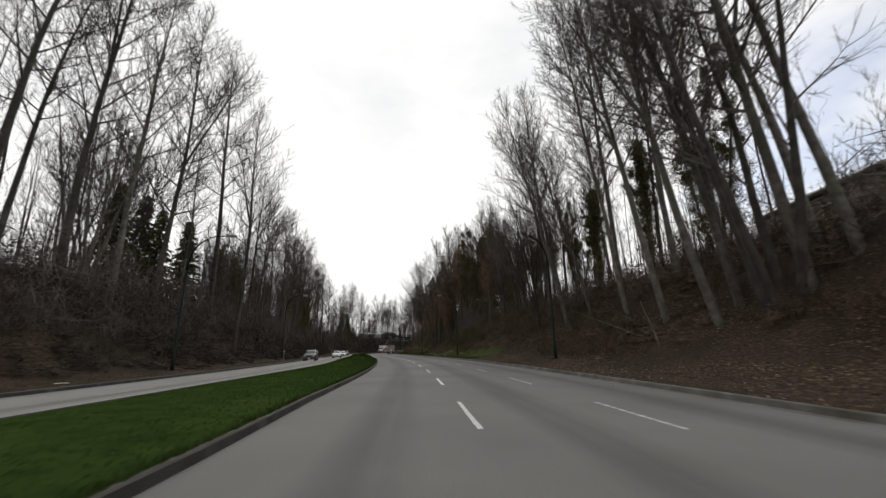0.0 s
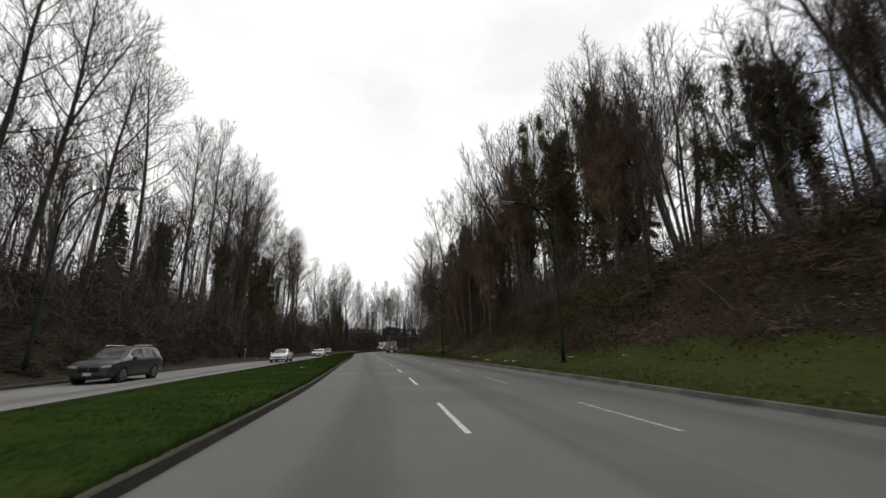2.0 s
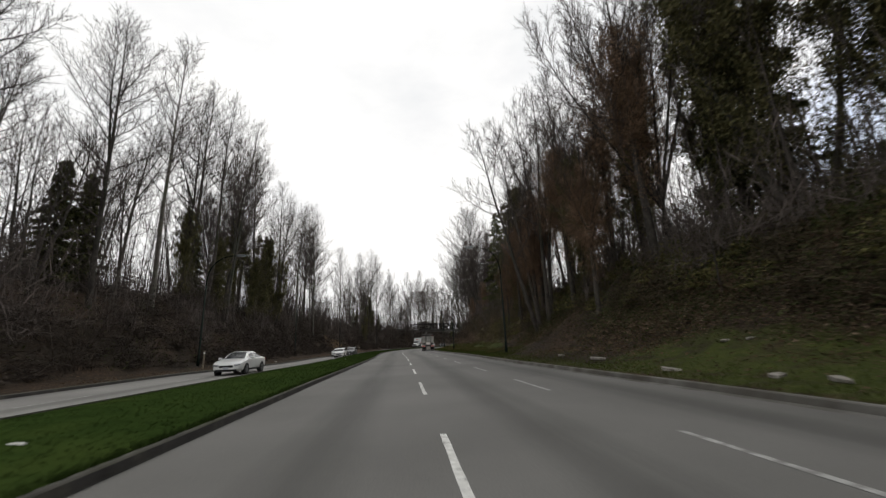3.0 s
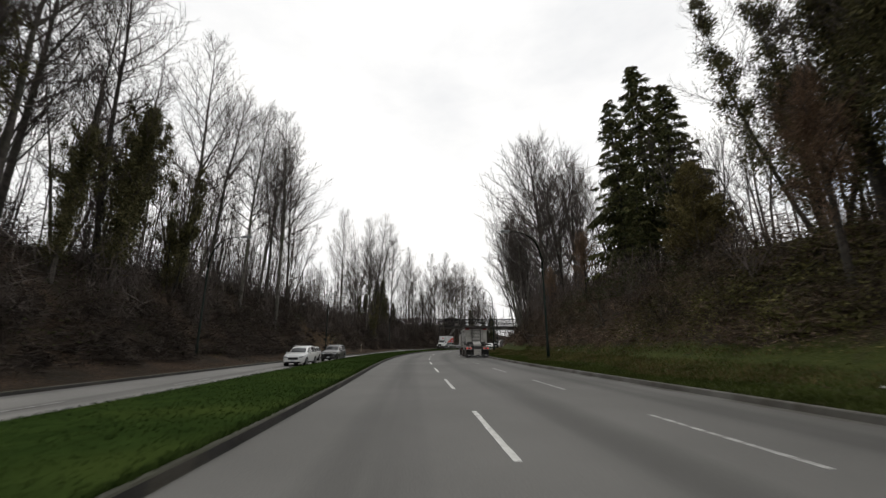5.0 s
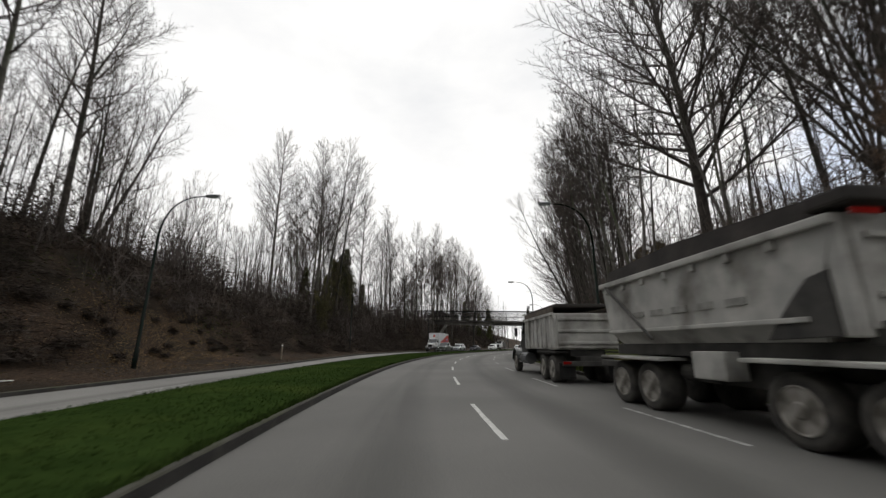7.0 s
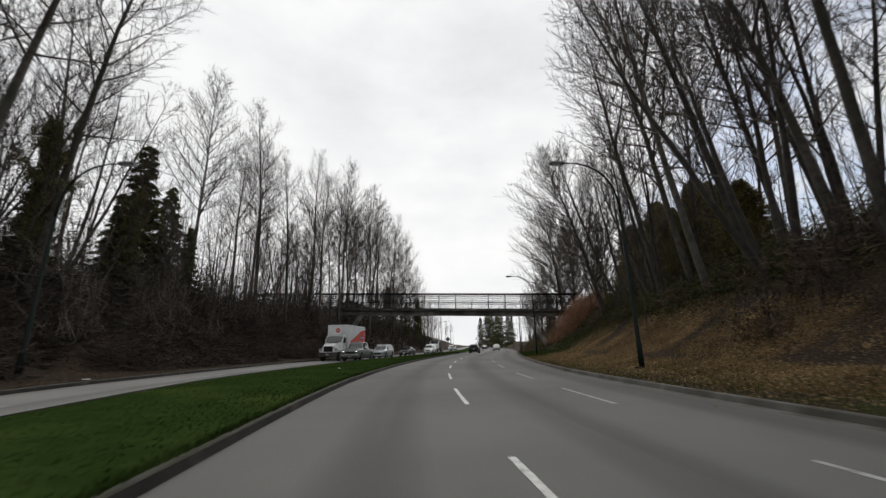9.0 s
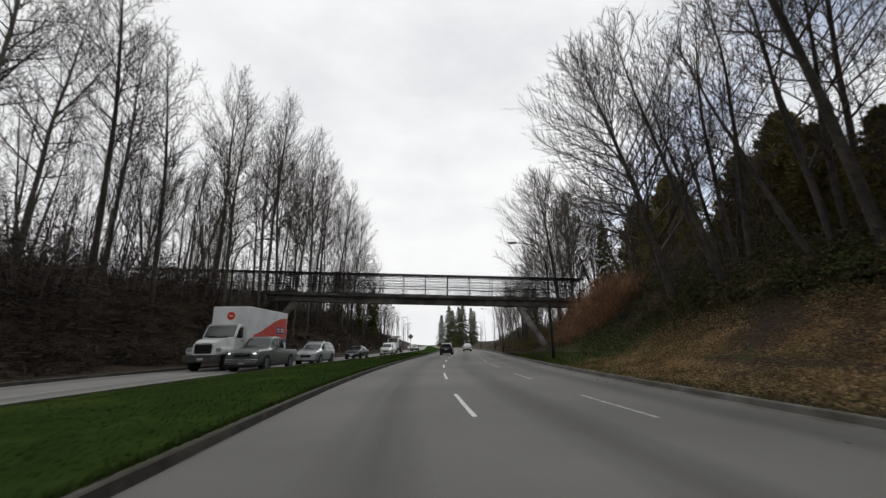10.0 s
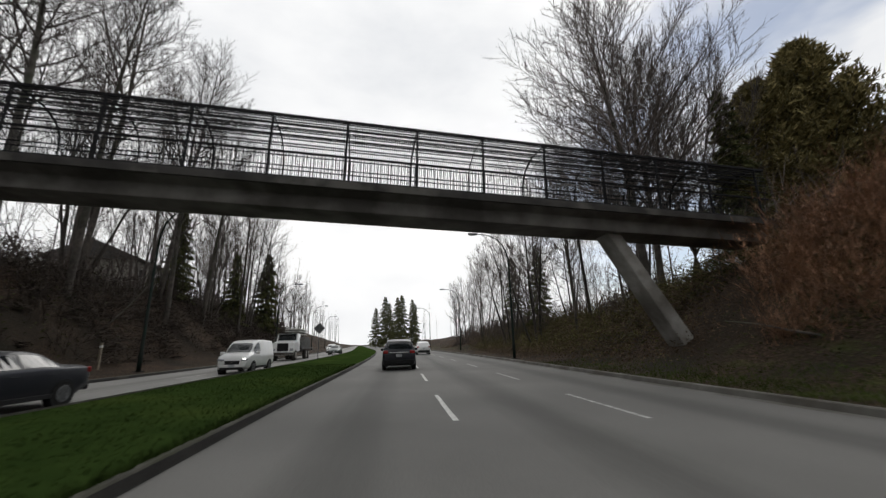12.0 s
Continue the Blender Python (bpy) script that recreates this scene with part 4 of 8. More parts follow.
def conifer(seed, height, spread, mat, label, open_=1.0, count=85, per=75, bushy=False):
    """A trunk with tiers of boughs; every bough carries flat side sprays of narrow needles that droop at their tips."""
    rnd = random.Random(seed)
    rs = np.random.RandomState(seed)
    root = tagged(new("tree"), label, "tree", kind="thing")
    wood = [(Vector((0, 0, -0.5)), Vector((0, 0, height * 0.5)), 0.32, 0.18), (Vector((0, 0, height * 0.5)), Vector((0, 0, height)), 0.18, 0.02)]
    tris = []
    for b in range(count):
        f = 0.06 + 0.935 * (b + rnd.random()) / count
        z = f * height
        ln = (spread * (1 - f ** 1.45) ** 0.8 * rnd.uniform(0.72, 1.12) if bushy else spread * (1 - f) ** 0.75 * rnd.uniform(0.6, 1.2)) + 0.3
        az = b * 2.4 + rnd.uniform(-0.5, 0.5)
        d = Vector((math.cos(az), math.sin(az), rnd.uniform(0.3, 1.1) if bushy else rnd.uniform(-0.05, 0.45)))
        prev, pts = Vector((0, 0, z)), [Vector((0, 0, z))]
        for k in range(4):
            d = (d + Vector((rnd.uniform(-0.1, 0.1), rnd.uniform(-0.1, 0.1), -0.17 * open_ + (0.16 if k == 3 else 0)))).normalized()
            q = prev + d * ln / 4
            wood.append((prev, q, 0.05 * (1 - k / 4.5), 0.05 * (1 - (k + 1) / 4.5)))
            prev = q
            pts.append(q)
        n = int(per * (0.35 + 1.1 * ln / spread))
        g = rs.rand(n) ** 0.75 * 4
        idx = np.minimum(g.astype(int), 3)
        A = np.array([tuple(q) for q in pts])
        way = A[idx + 1] - A[idx]
        c = A[idx] + way * (g - idx)[:, None]
        way /= np.linalg.norm(way, axis=1)[:, None] + 1e-9
        side = np.array([-math.sin(az), math.cos(az), 0])
        sg = rs.choice([-1.0, 1.0], n)
        out = way * rs.uniform(0.3, 1.0, (n, 1)) + side[None] * (sg * rs.uniform(0.3, 1.0, n))[:, None] + rs.normal(size=(n, 3)) * 0.22
        out[:, 2] += rs.uniform(0.0, 0.6, n) if bushy else rs.uniform(-0.75, 0.1, n)
        out /= np.linalg.norm(out, axis=1)[:, None]
        reach = (0.34 if bushy else 0.26) * ln * (1.05 - g / 4.6) * rs.rand(n) ** 0.7
        c = c + out * reach[:, None] + rs.normal(size=(n, 3)) * 0.06
        tip = out + rs.normal(size=(n, 3)) * 0.25
        tip[:, 2] -= 0.05 if bushy else 0.25
        size = rs.uniform(0.22, 0.55, n)[:, None] * (0.6 if bushy else 1.0)
        wide = np.cross(tip, rs.normal(size=(n, 3)))
        wide /= np.linalg.norm(wide, axis=1)[:, None] + 1e-9
        tris.append(np.stack([c - wide * size * 0.2, c + wide * size * 0.2, c + tip * size], 1).reshape(-1, 3))
    part("trunk", segments_mesh("trunk", wood, 4, M_BARK), M_BARK, root)
    v = np.concatenate(tris)
    part("crown", fast_mesh("crown", v, np.arange(len(v)), 3, mat), mat, root)
    return root


TREES["fir", 0] = conifer(3, 24, 5.6, M_FIR, "tall dark green fir tree with drooping boughs", 1.0, 150, 120)
TREES["fir", 1] = conifer(4, 24, 4.4, M_FIR, "dark green fir tree with ragged outline", 1.0, 130, 110)
TREES["cedar", 0] = conifer(5, 12, 4.3, M_CEDAR, "bushy olive green cedar on the bank", 0.1, 420, 105, True)
TREES["spruce", 0] = conifer(6, 18, 3.4, M_FIR, "narrow dark spruce among leafless trees", 1.0, 130, 110)
for k in TREES:
    TREES[k].matrix_world = STORE

used = {k: 0 for k in TREES}


def plant(kind, s, u, height=1.0, turn=None, lean=(0.0, 0.0), group="", z=None):
    """A tree at s, u; the first of each kind is the made one itself."""
    ob = TREES[kind]
    rnd = random.Random(int(s * 37 + u * 101))
    zz = float(bank_height(s, u)) - 0.15 if z is None else z
    x, y = along(s, u)
    m = pose(float(x), float(y), zz, lean[0], lean[1], 0) @ pose(0, 0, 0, 0, 0, rnd.uniform(0, 360) if turn is None else turn) @ Matrix.Scale(height, 4)
    if used[kind] == 0:
        ob.matrix_world = m
        made = ob
    else:
        made = copy_thing(ob, m)
        made.matrix_basis = m
    used[kind] += 1
    if group:
        tagged(made, group=group)
    return made


def near_su(x, y):
    i = int(np.argmin((RX - x) ** 2 + (RY - y) ** 2))
    return float(SS[i] + (x - RX[i]) * TX[i] + (y - RY[i]) * TY[i]), float((x - RX[i]) * TY[i] - (y - RY[i]) * TX[i])


SIZE = {"tall": 30.0, "pale": 30.0, "round": 30.0, "multi": 20.0, "vase": 20.0, "ivy": 24.0, "fir": 24.0, "cedar": 12.0, "spruce": 18.0}


def plant_top(kind, x, y, top, lean=(0.0, 0.0), group=""):
    """A tree at world x, y whose tip reaches the height top."""
    s, u = near_su(x, y)
    u = min(u, -20.0) if u < 0 else u
    return plant(kind, s, u, (top - float(bank_height(s, u))) / (22.0 if kind == ("round", 0) else SIZE[kind[0]]), lean=lean, group=group)


# the trees whose tips stand out, left bank
LEFT, RIGHT = "trees on the left bank", "trees on the right bank"
for i, (x, y, top) in enumerate([(-41, 100.2, 40), (-44, 108, 38), (-48, 121.4, 37.5), (-42.5, 114, 33), (-49.2, 146.8, 35), (-47.5, 152.4, 36.4), (-51.3, 158, 34), (-59.3, 199.5, 38.4), (-50.9, 198.5, 35), (-55.5, 212, 33),
                                 (-54.5, 230, 38), (-47.7, 232.9, 35.4), (-51, 240, 34), (-44.2, 247.2, 35.7), (-40, 253.6, 37.5), (-36.5, 256, 34), (-32.3, 259.5, 34.5), (-30, 49.5, 46), (-37, 55, 36)]):
    plant_top(("round", 1) if i in (4, 5, 7, 8, 10, 12, 14, 16) else ("tall", i * 3 % 4) if i % 3 else ("pale", i // 3 % 2), x, y, top, group=LEFT)


def tall_left(s):
    """How high the left wood's tips reach."""
    return np.interp(s, [-20, 47, 53, 77, 100, 115, 138, 143, 171, 180, 196, 200, 212, 220, 240, 262, 275, 300, 330], [44, 44, 34, 34, 37, 37, 37, 36, 33, 21, 24, 40, 36, 29, 32, 36, 38, 36, 32])


# the left wood: its front row by hand where single trunks stand out, the rest at random
for s, u, h, k in ((22, -20, 1.1, ("tall", 1)), (29, -20.5, 1.15, ("tall", 0)), (33, -19.5, 1.12, ("pale", 0)), (39, -19.5, 1.12, ("tall", 2)), (71, -20.5, 1.12, ("tall", 1)),
                   (74.5, -20, 1.15, ("tall", 2)), (82, -21, 0.88, ("tall", 0)), (88, -20.5, 0.98, ("tall", 1)), (98, -20, 0.92, ("tall", 2)), (112, -20.5, 0.85, ("tall", 0)), (143, -19.5, 1.15, ("tall", 2)),
                   (150, -21.5, 1.05, ("tall", 0)), (158, -19.5, 1.1, ("pale", 1)), (161, -20, 1.05, ("tall", 1)), (168, -20.5, 1.12, ("tall", 2)), (171, -22, 0.95, ("multi", 0)), (225, -22, 1.0, ("tall", 0)), (233, -20, 1.1, ("tall", 1)),
                   (117, -20.0, 1.08, ("tall", 3)), (121, -19.5, 1.05, ("tall", 1)), (127, -20.5, 1.1, ("tall", 0)), (134, -20.0, 1.05, ("tall", 3)), (198, -18.5, 1.1, ("pale", 0)), (202, -19.0, 1.12, ("tall", 3)), (206, -19.5, 1.12, ("tall", 1)),
                   (241, -19.5, 1.1, ("tall", 2)), (246, -18.5, 1.15, ("tall", 0)), (252, -19.5, 1.1, ("pale", 1)), (266, -19.5, 1.1, ("tall", 1)), (270, -22, 1.1, ("tall", 0)), (275, -18, 0.95, ("tall", 2)), (279, -21, 1.0, ("tall", 3)), (283, -18.5, 0.9, ("tall", 0)), (288, -20, 0.8, ("multi", 1)), (292, -18, 0.8, ("tall", 1)), (298, -19, 1.1, ("multi", 0)), (304, -18, 0.75, ("tall", 3))):
    plant(k, s, u - (3.4 if s < 225 else 1.8), min(h, (float(tall_left(s)) - 6.5) / SIZE[k[0]]), lean=((int(s) % 5) - 2, (int(s) % 7) - 2), group=LEFT)
plant(("tall", 0), 48.8, -18.8, 1.05, lean=(0, 3), group=LEFT)
for s, u, h in ((310, -20, 0.8), (322, -20, 0.8), (335, -21, 0.75), (346, -21, 0.7)):
    plant(("multi", int(s) % 2), s, u, h, group=LEFT)
rnd = random.Random(17)
s = -14.0
while s < 325:
    s += rnd.uniform(3.3, 5.4)
    low = 174 < s < 196 or 49 < s < 68
    u = -rnd.uniform(24.0, 33.5)
    h = rnd.uniform(0.42, 0.62) if low else rnd.uniform(0.8, 1.12)
    kind = rnd.choice([("tall", 0), ("tall", 1), ("multi", 2), ("pale", 0), ("multi", 0), ("multi", 1), ("vase", 0)])
    h = min(h, (float(tall_left(s)) * (rnd.uniform(0.85, 1.0) if s < 50 else rnd.uniform(0.58, 0.9)) - 7.0) / SIZE[kind[0]])
    plant(kind, s, u, h, lean=(rnd.uniform(-3, 3), rnd.uniform(-3, 5)), group=LEFT)
for s, u, h in ((18, -25, 0.7), (66, -25, 0.55), (118, -22.5, 0.62), (124, -23.5, 0.8), (130, -22.5, 0.6), (134, -22.0, 0.86), (137, -24.5, 0.78), (141, -22.5, 0.62), (112, -24, 0.65), (199, -20.5, 0.45), (206, -23, 0.62), (214, -25, 0.5)):
    plant(("ivy", int(s) % 2), s, u, h, group=LEFT)
for x, y, top in ((-62.5, 237.9, 25.0),):
    plant_top(("spruce", 0), x, y, top, group=LEFT)
for s, u, h in ((40, -28, 0.62), (46, -27, 0.6), (50, -31, 0.72), (55, -28, 0.66), (60, -25.5, 0.55), (72, -26, 0.52), (93, -29, 0.6), (98, -27, 0.6), (103, -28.5, 0.62), (118.5, -26, 0.52), (205, -28, 0.44), (208, -26, 0.42), (211, -30, 0.5),
                (213, -25.5, 0.46), (217, -28, 0.82), (222, -27, 0.45), (293, -21, 0.55), (284, -24, 0.6), (304, -20, 0.75)):
    plant(("spruce", 0), s, u, h, group=LEFT)

# right bank: near grove, ivy trees, conifers, bare grove, leaning trunks, trees by the bridge
for s, u, k, h, lean in ((13, 17.5, ("pale", 0), 1.0, (2, -4)), (15.5, 18.8, ("pale", 1), 1.0, (0, -3)), (17, 15.8, ("tall", 0), 0.85, (0, -6)), (20, 18.5, ("tall", 0), 1.0, (0, -4)), (24, 18.5, ("pale", 1), 0.95, (0, -5)),
                         (32, 16.3, ("tall", 0), 0.68, (0, -9)), (40, 17.5, ("tall", 2), 0.95, (0, -5)), (44, 18.0, ("tall", 1), 0.88, (0, -5)),
                         (15, 15.8, ("multi", 0), 1.35, (0, -5)), (17.4, 14.9, ("pale", 1), 0.95, (0, -13)), (14, 16.2, ("tall", 2), 1.0, (2, -7)), (22, 15.6, ("pale", 1), 0.95, (0, -9)), (26.5, 16.0, ("pale", 0), 0.9, (0, -10)), (35, 15.5, ("pale", 1), 0.85, (0, -9)), (46, 17.0, ("vase", 0), 0.85, (0, -6)), (30, 18.0, ("pale", 0), 1.0, (0, -5)), (48, 18.5, ("multi", 0), 1.0, (0, -4)), (53, 19.5, ("multi", 1), 1.0, (0, -3)), (59, 20.0, ("multi", 0), 0.8, (0, -3)), (68, 22.5, ("multi", 1), 1.0, (0, 0)), (64.5, 19.5, ("multi", 0), 0.95, (0, -3)), (72, 22.0, ("vase", 0), 1.1, (0, 0))):
    plant(k, s, u, h, lean=lean, group=RIGHT)
for s, u, k, h in ((27, 25, ("tall", 0), 0.95), (35, 26, ("tall", 1), 0.9), (42, 25, ("pale", 0), 0.9), (47, 27, ("tall", 2), 0.85), (55, 26, ("tall", 0), 0.75)):
    plant(k, s, u, h, group=RIGHT)
for s, u, k, h in ((24, 22.0, 1, 0.75), (31, 22.0, 0, 0.72), (38, 21.0, 0, 0.66), (44, 22.0, 1, 0.62), (50, 21.5, 2, 0.62), (56, 22.5, 2, 0.62), (59.5, 21.0, 0, 0.55), (62, 20.5, 1, 0.6), (70.5, 21.5, 2, 0.86), (71, 19.0, 2, 0.8), (75.5, 21.0, 0, 1.1), (80, 20.0, 1, 1.05),
                   (85, 22.0, 0, 1.08), (88.5, 18.0, 2, 1.05), (92, 20.5, 0, 0.92), (91, 14.8, 2, 0.66), (95.5, 16.4, 0, 0.72), (98.5, 16.6, 2, 0.85), (102, 18.6, 2, 0.88), (103.5, 15.0, 2, 0.68), (107, 17.0, 2, 0.75), (111, 15.6, 2, 0.68), (113, 19.0, 2, 0.8), (96, 19.5, 2, 0.9), (60, 24.0, 0, 0.6), (78, 26.0, 1, 0.95), (90, 25.0, 1, 0.9), (98, 24.0, 0, 0.8), (104, 24.5, 1, 0.8), (110, 24.0, 0, 0.8), (156, 17.5, 2, 0.36), (147, 19.0, 2, 0.46), (106, 20.0, 2, 0.85), (110, 18.0, 2, 0.72), (114.5, 16.5, 0, 0.6), (117, 15.8, 2, 0.5), (118, 19.5, 0, 1.0), (121.5, 21.0, 1, 0.85)):
    plant(("ivy", k), s, u, h, group=RIGHT)
plant_top(("multi", 0), -1.8, 104.1, 33, group=RIGHT)
plant_top(("vase", 0), 5.5, 92.0, 33, group=RIGHT)
for s, u, k, h, lean in ((76, 24.0, ("tall", 0), 0.8, (0, 0)), (84, 24.0, ("tall", 1), 0.95, (0, 0)), (95, 22.0, ("tall", 1), 0.85, (0, -3)), (103, 20.5, ("tall", 2), 0.88, (0, -4)), (90, 25.0, ("pale", 1), 0.9, (0, 0)),
                         (110, 18.5, ("tall", 0), 0.9, (0, -5)), (116, 24.0, ("pale", 0), 0.9, (0, 0)), (112, 23.0, ("multi", 1), 0.85, (0, 0)), (123, 24.0, ("multi", 1), 0.7, (0, 0)), (128, 24, ("multi", 0), 0.7, (0, 0)), (134, 25, ("multi", 1), 0.8, (0, 0))):
    plant(k, s, u, h, lean=lean, group=RIGHT)
for s, u, h, k in ((144.6, 26.4, 1.15, 0), (142.2, 21.8, 0.9, 1), (138.5, 21.5, 0.5, 1), (139.5, 26.5, 0.9, 0), (148.5, 24.5, 0.6, 1), (76.0, 24.0, 0.75, 1), (84, 22.5, 0.75, 1)):
    plant(("fir", k), s, u, h, group=RIGHT)
for s, u, h in ((134.0, 24.0, 0.8),):
    plant(("cedar", 0), s, u, h, group=RIGHT)
plant_top(("round", 0), -9.6, 170.5, 38.5, group=RIGHT)
for s, u, h, lean in ((158, 20.0, 1.1, (0, -6)), (163, 24.0, 1.15, (0, -2))):
    plant(("vase", 0), s, u, h, lean=lean, group=RIGHT)
for s, u, k, h, lean in ((167, 19.0, ("multi", 2), 0.95, (0, 0)),
                         (174, 15.8, ("multi", 2), 1.05, (0, -4)), (177, 15.5, ("pale", 1), 0.78, (0, -6)), (182, 15.5, ("multi", 2), 1.12, (0, -5)), (186, 16.0, ("pale", 0), 0.75, (2, -6)), (191, 16.5, ("multi", 1), 1.0, (0, -3)),
                         (184, 18, ("tall", 1), 0.95, (0, 0)), (190, 18, ("tall", 2), 0.9, (0, -3)), (160, 22, ("tall", 2), 0.8, (0, 0)), (166, 24, ("tall", 1), 0.8, (0, 0)), (150, 25, ("multi", 0), 1.0, (0, 0))):
    plant(k, s, u, h, lean=lean, group=RIGHT)
for s, u, k, h, lean in ((196, 16.5, ("tall", 1), 0.92, (0, -6)), (199, 18.0, ("tall", 0), 0.9, (0, -8)), (202, 17.5, ("multi", 1), 1.25, (0, -8)), (205, 18.5, ("tall", 1), 1.02, (0, -8)), (208, 17.5, ("pale", 0), 1.05, (0, -11)),
                         (212, 19.0, ("tall", 2), 1.0, (0, -11)), (216, 18.5, ("tall", 0), 0.95, (0, -8)), (219, 19.5, ("multi", 0), 1.12, (0, -7)), (225, 19.0, ("multi", 1), 1.25, (0, -7)), (229.8, 17.8, ("round", 0), 0.95, (0, -12)), (231, 23.0, ("multi", 0), 0.95, (0, -5)), (244, 21.5, ("multi", 1), 0.95, (0, -6)),
                         (210, 25, ("pale", 0), 1.0, (0, 0)), (222, 25, ("tall", 0), 0.9, (0, 0)), (214, 24, ("multi", 1), 1.1, (0, -2)), (203, 22.5, ("multi", 0), 1.25, (0, -4)), (208, 23, ("tall", 2), 0.95, (0, -5))):
    plant(k, s, u, h, lean=lean, group=RIGHT)
for s, u, h in ((212, 23.5, 0.6), (218, 22.5, 0.55), (226, 27.0, 0.8), (233, 31.0, 1.15), (237, 29.5, 0.95), (248, 27.0, 0.72)):
    plant(("cedar", 0), s, u, h, group=RIGHT)
for x, y, top in ((12.2, 226.2, 22.3), (9.0, 238.5, 16.5), (23.0, 250.8, 28.8), (18.0, 252.5, 24.5), (28.0, 246.0, 22.0)):
    plant_top(("cedar", 0), x, y, top, group=RIGHT)
for s, u, k, h, lean in ((265.5, 20.4, ("round", 0), 1.02, (0, 3)), (263.5, 17.9, ("round", 0), 1.16, (0, -2)), (267, 25.0, ("vase", 0), 1.15, (0, 0)), (268, 20.5, ("multi", 1), 0.8, (0, -3)), (271, 21.5, ("tall", 3), 0.7, (0, -6)), (274, 23.0, ("multi", 0), 0.8, (0, 0)), (279, 20.0, ("tall", 1), 0.6, (0, -5)), (284, 22.0, ("multi", 1), 0.8, (0, 0)), (290, 20.0, ("multi", 0), 0.75, (0, 0)), (297, 22.0, ("multi", 1), 0.8, (0, 0)), (270, 15.5, ("tall", 2), 0.55, (0, 0)), (273, 18.5, ("tall", 1), 0.72, (0, 0)), (277, 14.5, ("multi", 0), 0.92, (0, -3)), (281, 17.0, ("tall", 0), 0.62, (0, -5)),
                         (287, 15.0, ("multi", 1), 0.9, (0, -4)), (293, 16.0, ("tall", 1), 0.6, (0, -4)), (300, 15.0, ("multi", 0), 0.88, (0, 0)), (308, 16.5, ("tall", 2), 0.6, (0, 0)), (318, 16.0, ("multi", 1), 0.85, (0, 0)), (330, 17.0, ("multi", 0), 0.85, (0, 0))):
    plant(k, s, u, h, lean=lean, group="trees beside the footbridge")
for s, u, h in ((284, 18, 0.45), (297, 19, 0.5), (262, 25, 0.6)):
    plant(("fir", 1), s, u, h, group="trees beside the footbridge")
# the firs at the road's end
for s, u, h in ((400, 9, 0.85), (407, 16, 0.85), (412, 12, 0.95), (418, 5, 0.95), (422, 1, 0.75), (427, 20, 0.85), (434, 8, 0.9)):
    plant(("fir", int(s) % 2), s, u, h, group="firs at the road's end", z=0.0)


# ---- far woods and undergrowth, as stuff ----
def scatter_trees(name, templates, spots, mat, label):
    """Many slight trees at (s, u, scale), joined as one mesh."""
    packs = [(segment_arrays(t, 3), segment_arrays([(p, q, a * 1.3, b) for p, q, a, b in w] + tw, 2, True)) for t, w, tw in templates]
    for which, size, tag in ((0, 4, "stems"), (1, 3, "twigs")):
        vs, ls, base = [], [], 0
        for i, (s, u, sc) in enumerate(spots):
            co, lp = packs[i % len(packs)][which]
            x, y = along(s, u)
            a = i * 2.399
            c, sn = math.cos(a) * sc, math.sin(a) * sc
            vs.append(np.stack([co[:, 0] * c - co[:, 1] * sn + x, co[:, 0] * sn + co[:, 1] * c + y, co[:, 2] * sc + float(bank_height(s, u)) - 0.2], 1))
            ls.append(lp + base)
            base += len(co)
        tagged(new(name, fast_mesh(name + "_" + tag, np.concatenate(vs), np.concatenate(ls), size, mat)), label, "wood", kind="stuff")


slight = [grow_segments(72 + 2 * i, 26.0, 0.22, "tall", 0.55, 0.3, 0.2, 17) for i in range(3)]
sapling = [grow_segments(82 + 2 * i, 11.0, 0.06, "tall", 0.5, 0.2, 0.2, 12) for i in range(3)]
rw = np.random.RandomState(5)
spots = [(s + rw.uniform(-2, 2), -rw.uniform(33, 50), rw.uniform(0.75, 1.05) if s < 45 else rw.uniform(0.42, 0.72)) for s in np.arange(-10, 340, 3.6)]
spots += [(s + rw.uniform(-3, 3), rw.uniform(27, 42), rw.uniform(0.45, 0.75)) for s in np.arange(0, 290, 4.0) if not 236 < s < 262]
spots += [(s + rw.uniform(-3, 3), -rw.uniform(22, 36), rw.uniform(0.6, 0.95)) for s in np.arange(300, 620, 8.0)]
spots += [(s + rw.uniform(-3, 3), rw.uniform(19, 34), rw.uniform(0.3, 0.55)) for s in np.arange(290, 620, 12.0)]
scatter_trees("far_wood", slight, spots, M_TWIG, "leafless wood standing behind the banks")
spots = [(rw.uniform(-12, 320), -rw.uniform(20.5, 34), rw.uniform(0.55, 1.25)) for _ in range(150)]
spots += [(rw.uniform(0, 200), rw.uniform(15, 30), rw.uniform(0.5, 1.1)) for _ in range(65)]
spots += [(rw.uniform(196, 320), rw.uniform(15, 28), rw.uniform(0.45, 0.9)) for _ in range(40)]
spots += [(rw.uniform(20, 250), -rw.uniform(25, 38), rw.uniform(1.1, 1.7)) for _ in range(110)]
spots += [(rw.uniform(150, 226), rw.uniform(19, 32), rw.uniform(0.9, 1.4)) for _ in range(36)] + [(rw.uniform(36, 70), rw.uniform(20, 32), rw.uniform(0.9, 1.5)) for _ in range(40)]
spots += [(rw.uniform(72, 112), rw.uniform(18, 30), rw.uniform(0.8, 1.3)) for _ in range(45)]
crest = [grow_segments(k, 12.0, 0.16, kind, 0.5, 0.25, 0.3, n) for k, kind, n in ((101, "multi", 24), (102, "multi", 24), (103, "vase", 24))]
